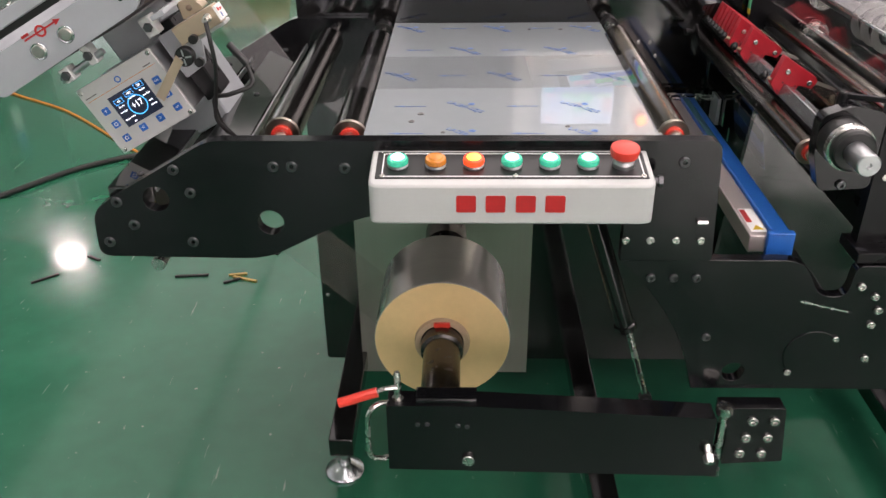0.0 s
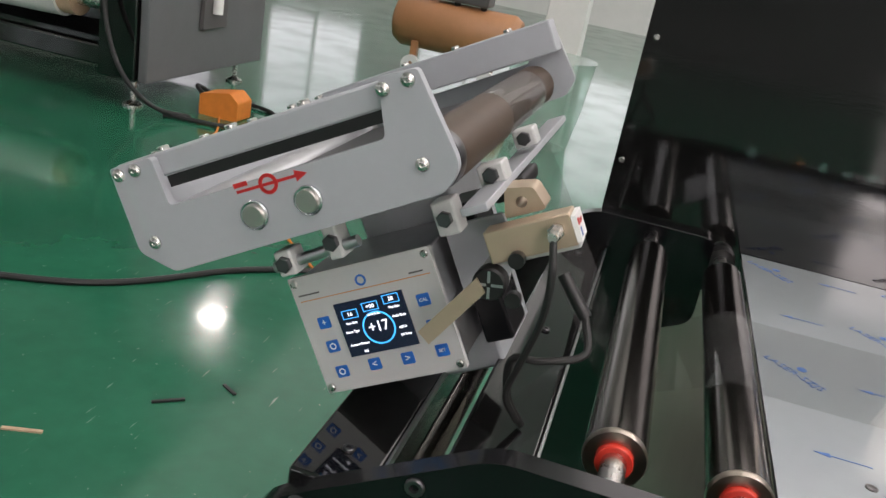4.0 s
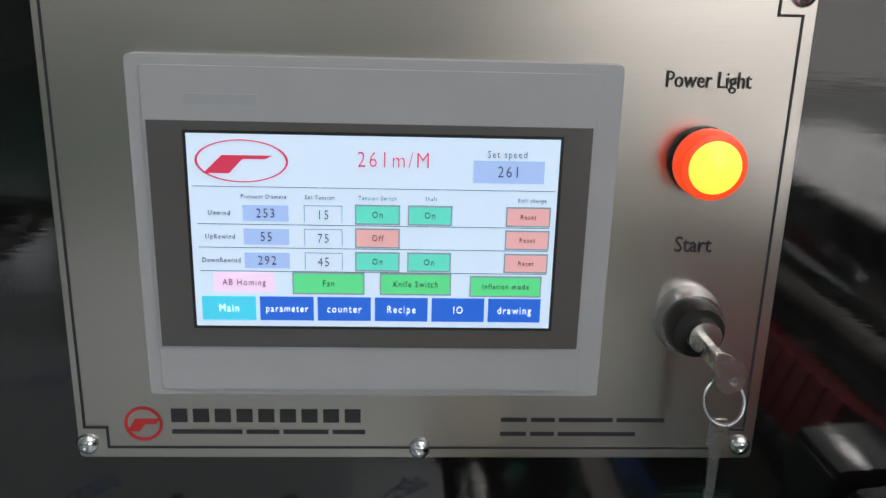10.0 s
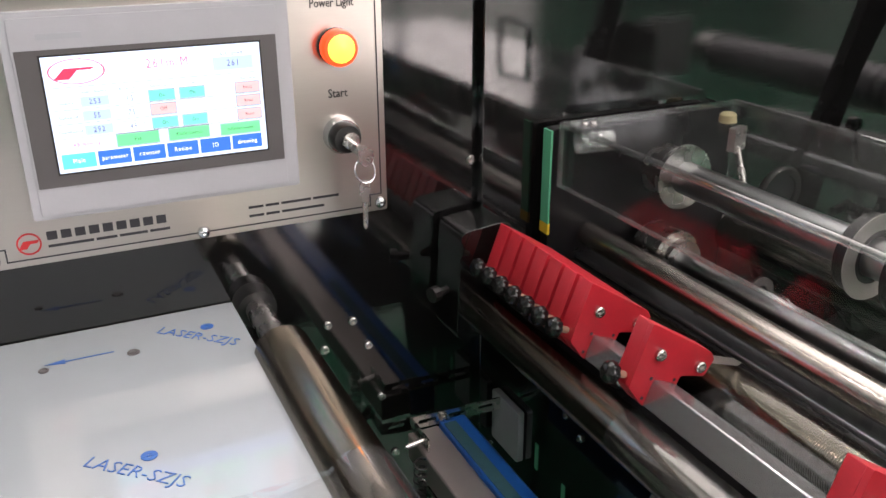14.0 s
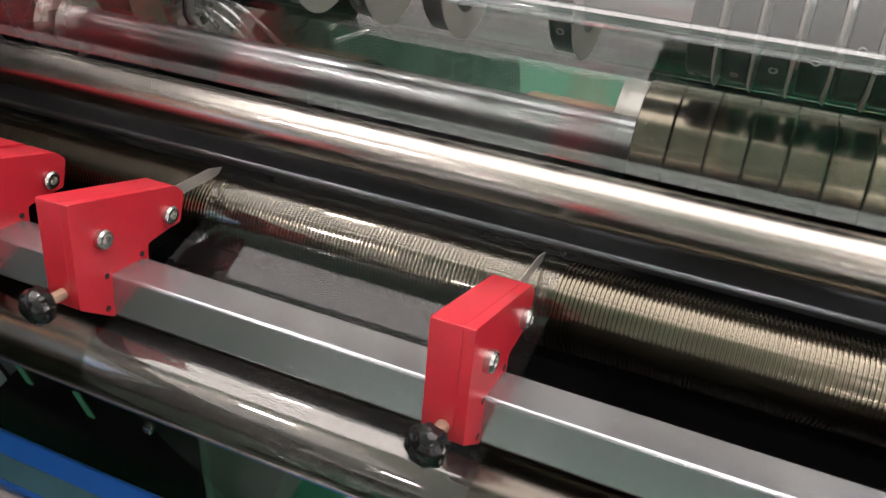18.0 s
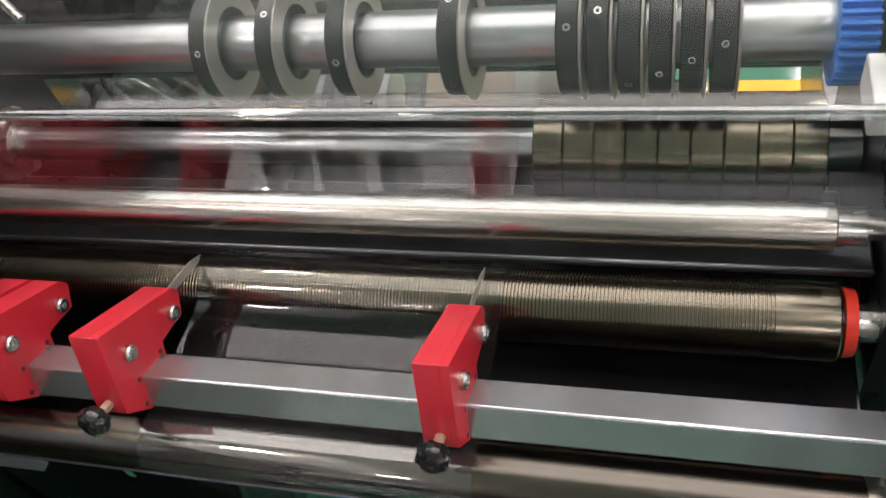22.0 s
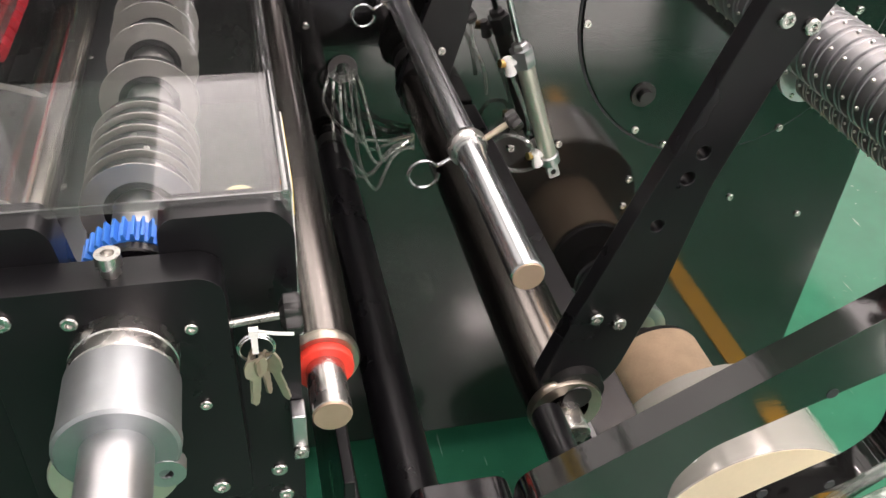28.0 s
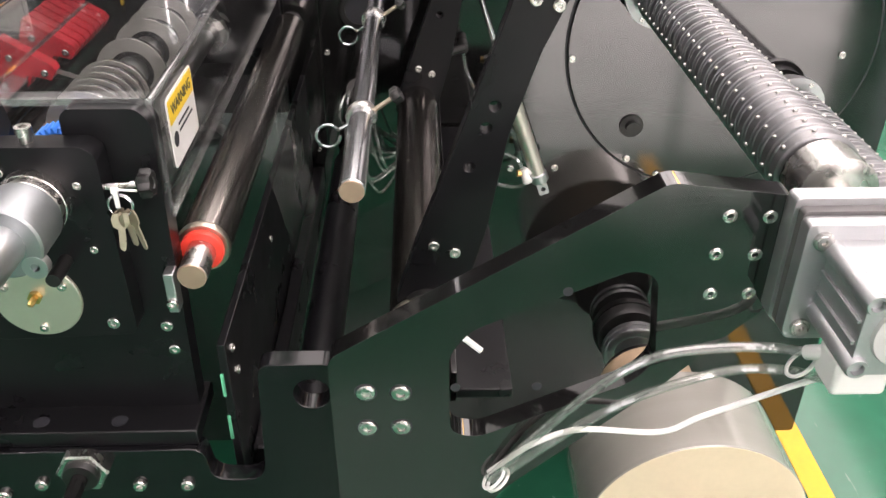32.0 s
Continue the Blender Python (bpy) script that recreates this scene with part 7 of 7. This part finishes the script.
add_lathe(bm, GU @ Vector((0.122, 1.4552, 0.0212)), (0, 1, 0), [(0, 0.0055), (0, 0.0085), (0.0006, 0.0085), (0.0006, 0.0055)], 24, True)
part("arrow_label", bm, REDINK, gd, "red threading arrow label")
bm = bmesh.new()
grid_box(bm, 0.091, 0.104, 1.4556, 1.4558, 0.0245, 0.0285, GU)
part("label_bar", bm, REDINK, gd)
for u, v, r, mt, nm in ((0.253, 0.002, 0.0250, BROWNRUBBER, "rubber_roller"), (0.020, 0.005, 0.020, SATINALU, "metal_roller")):
    a = GU @ Vector((u, 1.470, v))
    ro = part(nm, lathe(a, (0, 1, 0), [(0.012, r * 0.7), (0.012, r - 0.001), (0.013, r), (0.445, r), (0.446, r - 0.001), (0.446, r * 0.7)], 40), mt, gd, "brown rubber covered roller" if mt is BROWNRUBBER else "bright metal roller")
    part("end_ring", lathe(a, (0, 1, 0), [(0, r * 0.5), (0, r * 0.96), (0.006, r * 1.0), (0.013, r * 1.0)], 36), NUTBLACK, ro)
for u, v, y, w, h in ((0.105, -0.047, 1.475, 0.016, 0.022), (0.150, -0.040, 1.480, 0.013, 0.030), (0.272, -0.033, 1.560, 0.024, 0.018), (0.280, -0.026, 1.680, 0.022, 0.018), (0.235, -0.052, 1.52, 0.02, 0.03)):
    part("guide_block", box(u - w / 2, u + w / 2, y - 0.010, y + 0.014, v - h / 2, v + h / 2, GU), BOXGREY, gd, "pale plastic guide block", bevel=0.002)
    part("hex_bolt", lathe(GU @ Vector((u, y - 0.010, v)), TOWARD, [(0, 0.0072), (0.004, 0.0072), (0.005, 0.0062), (0.005, 0)], 6), NUTBLACK, gd, "black hexagon bolt")
part("slide_shaft", rod(GU @ Vector((0.09, 1.475, -0.05)), GU @ Vector((0.17, 1.478, -0.045)), 0.005, 12), SATINALU, gd)
part("support_plate", box(0.203, 0.232, 1.60, 1.66, -0.200, -0.060, GU), SATIN, gd, "black support post", bevel=0.003)
part("guide_rail", box(0.262, 0.284, 1.472, 1.895, -0.047, -0.040, GU), GREYPAINT, gd, "flat grey slide rail", bevel=0.001)
part("cam_housing", plate(rounded([(0.258, -0.066), (0.288, -0.062), (0.290, -0.048), (0.262, -0.048)], 0.004), 1.585, 1.650, m=GU), RUBBER, gd, "black cam lever on the rail", bevel=0.002)
part("cam_lever", tube([GU @ Vector(p) for p in ((0.275, 1.590, -0.060), (0.284, 1.575, -0.070), (0.296, 1.568, -0.072))], 0.005, 8), KNOBBLACK, gd)
part("scale_strip", box(0.215, 0.2385, 1.50, 1.90, -0.0300, -0.0285, GU), BOXGREY, gd, "pale slide strip under the frame")
part("mount_block", box(0.09, 0.195, 1.66, 1.80, -0.25, -0.03, GU), GREYPAINT, gd, bevel=0.004)

gc = GU @ Vector((0.253, 0, 0.002))
add_strip("web_wrap", arc(gc.x, gc.z, 0.0255, 150, -60, 14), mat=FILMONROLLER)
add_strip("web_wrap", arc(0.673, 0.968, 0.0198, 200, 50, 10), mat=FILMONROLLER)

gp = thing("guider_controller", "silver guider control box with a lit blue and black screen", "control box", (-0.37, 1.60, 0.94))
part("case", box(0.062, 0.197, 1.545, 1.659, -0.192, -0.081, GU), SATINALU, gp, bevel=0.002)
part("front_panel", plate(rounded([(0.0576, -0.1955), (0.2015, -0.1955), (0.2015, -0.077), (0.0576, -0.077)], 0.002), 1.538, 1.5445, m=GU), BOXGREY, gp, "pale grey printed front panel", bevel=0.0008)
for u, v in ((0.063, -0.083), (0.196, -0.083), (0.063, -0.190), (0.196, -0.190)):
    part("cross_screw", lathe(GU @ Vector((u, 1.538, v)), TOWARD, [(0, 0.004), (0.0012, 0.0038), (0.0022, 0.0025), (0.0022, 0)], 14), STEEL, gp)
lc = part("lcd_screen", box(0.0945, 0.1645, 1.5365, 1.538, -0.1635, -0.110, GU), LCDBLACK, gp, "black screen with blue figures")


def on_panel(u, v, d=0.0006):
    return GU @ Matrix.Translation((u, 1.5365 - d, v)) @ FACE


part("dial_ring", lathe(GU @ Vector((0.132, 1.5362, -0.140)), TOWARD, [(0, 0.0148), (0, 0.0162), (0.0003, 0.0162), (0.0003, 0.0148)], 36, True), LCDBLUE, lc)
writing("+17", 0.0145, on_panel(0.132, -0.139), LCDWHITE, lc, "screen_word", 0.9)
for u, v, w in ((0.108, -0.122, "16"), (0.130, -0.1185, "+00"), (0.152, -0.1155, "28")):
    writing(w, 0.0055, on_panel(u, v), LCDWHITE, lc, "screen_word")
    bm = bmesh.new()
    for a in ((u - 0.008, u + 0.008, v - 0.0042, v - 0.0036), (u - 0.008, u + 0.008, v + 0.0036, v + 0.0042), (u - 0.008, u - 0.0074, v - 0.0042, v + 0.0042), (u + 0.0074, u + 0.008, v - 0.0042, v + 0.0042)):
        grid_box(bm, a[0], a[1], 1.5361, 1.5364, a[2], a[3], GU)
    part("field_border", bm, LCDBLUE, lc)
for u, v, w in ((0.107, -0.1305, "Auto Gain"), (0.131, -0.1262, "Guide Point"), (0.153, -0.1235, "Man Gain"), (0.105, -0.139, "Sensor Type"), (0.155, -0.1325, "Guide Mode"), (0.155, -0.144, "AUTO"), (0.108, -0.152, "Actuator Position"), (0.156, -0.151, "Job Setup"), (0.112, -0.160, "78%")):
    writing(w, 0.0034, on_panel(u, v), LCDWHITE, lc, "screen_word", 0.8)
for u, v, w in ((0.0793, -0.1251, "+"), (0.0796, -0.1493, ""), (0.0798, -0.1757, ""), (0.1148, -0.1745, "<"), (0.1488, -0.1751, ">"), (0.1837, -0.1739, "SET"), (0.1818, -0.1237, "CAL"), (0.1835, -0.149, "")):
    kb2 = part("key_pad", plate(rounded([(u - 0.0062, v - 0.0058), (u + 0.0062, v - 0.0058), (u + 0.0062, v + 0.0058), (u - 0.0062, v + 0.0058)], 0.0015), 1.5372, 1.538, m=GU), BLUEPAINT, gp, "blue printed key")
    if w:
        writing(w, 0.0095 if len(w) == 1 else 0.0045, on_panel(u, v, -0.0004), LABELWHITE, kb2, "key_word")
    else:
        part("key_mark", lathe(GU @ Vector((u, 1.5371, v)), TOWARD, [(0, 0.0022), (0, 0.0034), (0.0002, 0.0034), (0.0002, 0.0022)], 16, True), LABELWHITE, kb2)
for a in ((0.063, 0.085, -0.096, -0.0945), (0.176, 0.190, -0.098, -0.0965)):
    part("printed_bar", box(a[0], a[1], 1.5377, 1.538, a[2], a[3], GU), DARKGREY, gp)
part("printed_line", box(0.063, 0.196, 1.5377, 1.538, -0.1015, -0.1008, GU), LENSORANGE, gp, "thin orange printed line")
part("emblem", lathe(GU @ Vector((0.129, 1.538, -0.093)), TOWARD, [(0, 0.0035), (0, 0.0055), (0.0003, 0.0055), (0.0003, 0.0035)], 18, True), BLUEPAINT, gp, "small blue and red emblem")
part("side_bracket", plate(rounded([(0.2035, -0.150), (0.244, -0.146), (0.262, -0.112), (0.262, -0.075), (0.2035, -0.075)], 0.004), 1.585, 1.592, m=GU), GREYPAINT, gp, bevel=0.001)

se = thing("edge_sensor", "gold coloured edge sensor with a cable on an adjusting slide", "sensor", (-0.26, 1.52, 1.06))
part("body", box(0.262, 0.336, 1.508, 1.532, -0.099, -0.071, GU), GOLD, se, bevel=0.0015)
part("fork", plate(rounded([(0.275, -0.071), (0.312, -0.071), (0.306, -0.050), (0.282, -0.045)], 0.004), 1.540, 1.570, [ring_points(0.293, -0.060, 0.005, 12)], GU), GOLD, se)
part("end_label", box(0.336, 0.340, 1.506, 1.534, -0.096, -0.074, GU), LABELWHITE, se, "white label on the sensor end")
part("label_mark", box(0.3401, 0.3404, 1.5085, 1.5150, -0.083, -0.0775, GU), REDINK, se)
part("label_mark", box(0.3401, 0.3404, 1.5180, 1.5270, -0.0835, -0.0800, GU), REDINK, se)
part("label_figure", box(0.3401, 0.3404, 1.5120, 1.5165, -0.0930, -0.0860, GU), BLUEINK, se)
part("cable_nut", lathe(GU @ Vector((0.322, 1.508, -0.083)), TOWARD, [(0, 0.007), (0.006, 0.007), (0.006, 0.0055), (0.014, 0.0055), (0.014, 0.0042), (0.022, 0.0042)], 6), STEEL, se)
part("cable", tube([GU @ Vector(p) for p in ((0.322, 1.490, -0.084), (0.315, 1.478, -0.110), (0.296, 1.485, -0.145), (0.262, 1.50, -0.185), (0.238, 1.51, -0.215), (0.236, 1.52, -0.245))], 0.0032, 10), CABLE, se, "black sensor cable")
part("slide", box(0.250, 0.335, 1.520, 1.548, -0.105, -0.0992, GU), BOXGREY, se, bevel=0.002)
dl = part("dial_knob", lathe(GU @ Vector((0.256, 1.520, -0.113)), TOWARD, [(0, 0.010), (0.004, 0.0145), (0.016, 0.0145), (0.018, 0.0125), (0.018, 0)], 28), RUBBER, se, "black knob with a bright scale")
bm = bmesh.new()
for a in range(4):
    grid_box(bm, -0.0012, 0.0012, -0.0003, 0.0, 0.002, 0.012, GU @ Matrix.Translation((0.256, 1.5015, -0.113)) @ pose(0, 0, 0, 0, 90 * a + 20, 0))
part("scale_marks", bm, SATINALU, dl)
for u, v in ((0.285, -0.098), (0.272, -0.130)):
    part("side_knob", lathe(GU @ Vector((u, 1.512, v)), TOWARD, [(0, 0.004), (0.004, 0.0068), (0.013, 0.0068), (0.013, 0)], 16), RUBBER, se)
part("reflector_arm", plate([(0.249, -0.104), (0.252, -0.118), (0.190, -0.152), (0.184, -0.139)], 1.498, 1.5005, m=GU), GOLD, se, "flat tan metal strip")
part("cable_plug", rod(GU @ Vector((0.305, 1.56, -0.135)), GU @ Vector((0.315, 1.55, -0.175)), 0.006, 12), RUBBER, se)
part("loop_cable", tube([GU @ Vector(p) for p in ((0.315, 1.55, -0.175), (0.310, 1.53, -0.200), (0.275, 1.52, -0.195), (0.248, 1.525, -0.190), (0.232, 1.53, -0.225), (0.232, 1.54, -0.26))], 0.0036, 10), CABLE, se, "black cable loop")

# ---- things on the floor and far behind ----
fc = thing("floor_cable", "thick black cable lying on the green floor", "cable", (-1.8, 3.3, 0))
part("cable", tube([(-3.3, 2.75, 0.012), (-2.6, 2.92, 0.012), (-2.07, 3.08, 0.012), (-1.78, 3.26, 0.012), (-1.5, 3.62, 0.012), (-1.2, 3.80, 0.012), (-0.7, 3.85, 0.012)], 0.012, 8), CABLE, fc)
oc = thing("orange_cable", "thin orange cable lying on the green floor", "cable", (-2.4, 4.6, 0))
part("cable", tube([(-2.72, 5.55, 0.006), (-2.55, 5.2, 0.006), (-2.5, 4.84, 0.006), (-2.24, 4.62, 0.006), (-1.85, 4.35, 0.006), (-1.4, 3.9, 0.006), (-0.9, 3.4, 0.006)], 0.006, 8), ORANGE, oc)
for x, y, rz, n, mt in ((-1.257, 2.709, 40, 0.045, CABLE), (-1.144, 2.849, -30, 0.03, CABLE), (-0.765, 2.731, 5, 0.055, CABLE), (-0.61, 2.74, 10, 0.03, BRASS), (-0.58, 2.71, -20, 0.045, BRASS), (-0.62, 2.70, 30, 0.03, CABLE), (-1.482, 2.407, 20, 0.05, CARD), (-0.50, 2.9, 70, 0.02, CABLE)):
    sc = thing("scrap_piece", "small scrap of cut strip lying on the floor", "scrap", (x, y, 0), "scraps on the floor")
    part("strip", box(-n, n, -0.005, 0.005, 0.0005, 0.006, pose(x, y, 0, 0, 0, rz)), mt, sc)
yt = thing("yellow_line", "yellow marking strip on the green floor", "floor marking", (2.03, 2.6, 0))
part("strip", box(2.00, 2.055, 0.6, 6.5, 0.001, 0.004), YELLOW, yt)

gm2 = thing("grey_machine", "grey and black converting machine with a white roll", "machine", (-4.2, 6.0, 0))
part("side_panel", box(-3.14, -3.08, 5.3, 6.75, 0.16, 1.7), GREYPAINT2, gm2, "grey painted side panel", bevel=0.01)
part("body", box(-6.0, -3.15, 5.75, 6.75, 0.16, 1.7), BLACK, gm2, bevel=0.01)
part("front_post", box(-3.40, -3.15, 5.28, 5.75, 0.16, 1.7), BLACK, gm2, bevel=0.01)
part("cross_beam", box(-6.0, -3.4, 5.33, 5.43, 0.20, 0.32), BLACK, gm2, bevel=0.01)
part("shaft", rod((-5.4, 5.45, 0.50), (-3.3, 5.45, 0.56), 0.045, 20), STEEL, gm2)
part("white_roll", lathe((-5.3, 5.45, 0.505), (1, 0, 0.03), [(0, 0.05), (0, 0.13), (1.55, 0.13), (1.55, 0.05)], 32), WHITE, gm2, "roll of white material")
part("roll_core", lathe((-3.75, 5.45, 0.55), (1, 0, 0.03), [(0, 0.05), (0, 0.11), (0.10, 0.11), (0.10, 0.05)], 28), CARD, gm2)
for x, y in ((-3.2, 5.36), (-5.8, 5.36), (-3.2, 6.6)):
    part("levelling_foot", lathe((x, y, 0), (0, 0, 1), [(0, 0.06), (0.012, 0.06), (0.035, 0.018), (0.17, 0.016)], 20), STEEL, gm2)
part("air_unit", box(-3.079, -3.05, 5.85, 6.15, 0.45, 1.0), DARKGREY, gm2, bevel=0.005)
part("air_filter", rod((-3.03, 5.98, 0.55), (-3.03, 5.98, 0.72), 0.035, 14), WHITE, gm2)
part("regulator_cap", rod((-3.03, 5.98, 0.73), (-3.03, 5.98, 0.86), 0.032, 14), BLUEPAINT, gm2, "blue regulator cap")
part("hose", tube([(-3.35, 5.26, 1.0), (-3.3, 5.2, 0.55), (-3.15, 5.15, 0.25), (-3.0, 5.25, 0.06), (-2.8, 5.35, 0.02)], 0.014, 8), CABLE, gm2)
part("hose", tube([(-4.2, 5.3, 1.2), (-4.15, 5.2, 0.75), (-3.95, 5.2, 0.60), (-3.80, 5.22, 0.80), (-3.82, 5.3, 1.3)], 0.012, 8), CABLE, gm2)
ob = thing("pedal_switch", "orange plastic foot switch with a black cable", "foot switch", (-2.72, 5.62, 0))
part("case", plate(rounded([(-2.86, 0.0), (-2.60, 0.0), (-2.60, 0.12), (-2.66, 0.17), (-2.86, 0.13)], 0.015), 5.54, 5.72), ORANGE, ob, bevel=0.008)
part("cable", tube([(-2.86, 5.63, 0.08), (-3.0, 5.75, 0.12), (-2.95, 5.95, 0.03), (-2.6, 5.95, 0.015), (-2.42, 5.70, 0.015), (-2.55, 5.38, 0.015), (-2.95, 5.30, 0.015)], 0.014, 8), CABLE, ob)
ct = thing("compressor_tank", "tan painted air compressor tank on small wheels", "compressor", (-2.05, 8.7, 0))
part("tank", lathe((-2.75, 8.75, 0.45), (1, 0, 0), [(0, 0), (0.01, 0.09), (0.05, 0.19), (0.12, 0.235), (1.15, 0.235), (1.22, 0.19), (1.26, 0.09), (1.27, 0)], 32), TAN, ct, bevel=0)
for x in (-2.45, -1.72):
    part("wheel", lathe((x, 8.48, 0.09), (0, 1, 0), [(0, 0.03), (0, 0.085), (0.05, 0.085), (0.05, 0.03)], 20, True), WHITE, ct)
    part("foot", box(x - 0.03, x + 0.03, 8.53, 8.6, 0.08, 0.30), TAN, ct)
for x in (-2.4, -2.15, -1.9):
    part("valve", rod((x, 8.70, 0.67), (x, 8.66, 0.78), 0.03, 10), RUBBER, ct)
part("pump", box(-2.35, -1.85, 8.62, 8.9, 0.70, 1.0), DARKGREY, ct, bevel=0.02)
wc = thing("white_column", "white painted square column", "column", (-1.25, 9.5, 0), kind="structure")
part("column", box(-1.43, -1.05, 9.35, 9.7, 0, 6.5), WHITE, wc, bevel=0.01)
# Clear open shell added to draw a pale greenish patch near the floor.
pbn = thing("greenish_shell", "clear greenish shell added for a pale patch near the floor", "bin", (-0.95, 6.9, 0))
w = part("shell", lathe((-0.95, 6.9, 0.0), (0, 0, 1), [(0, 0.0), (0.003, 0.22), (0.30, 0.27), (0.62, 0.30), (0.64, 0.31)], 32), GREENSHELL, pbn)
w.visible_shadow = False
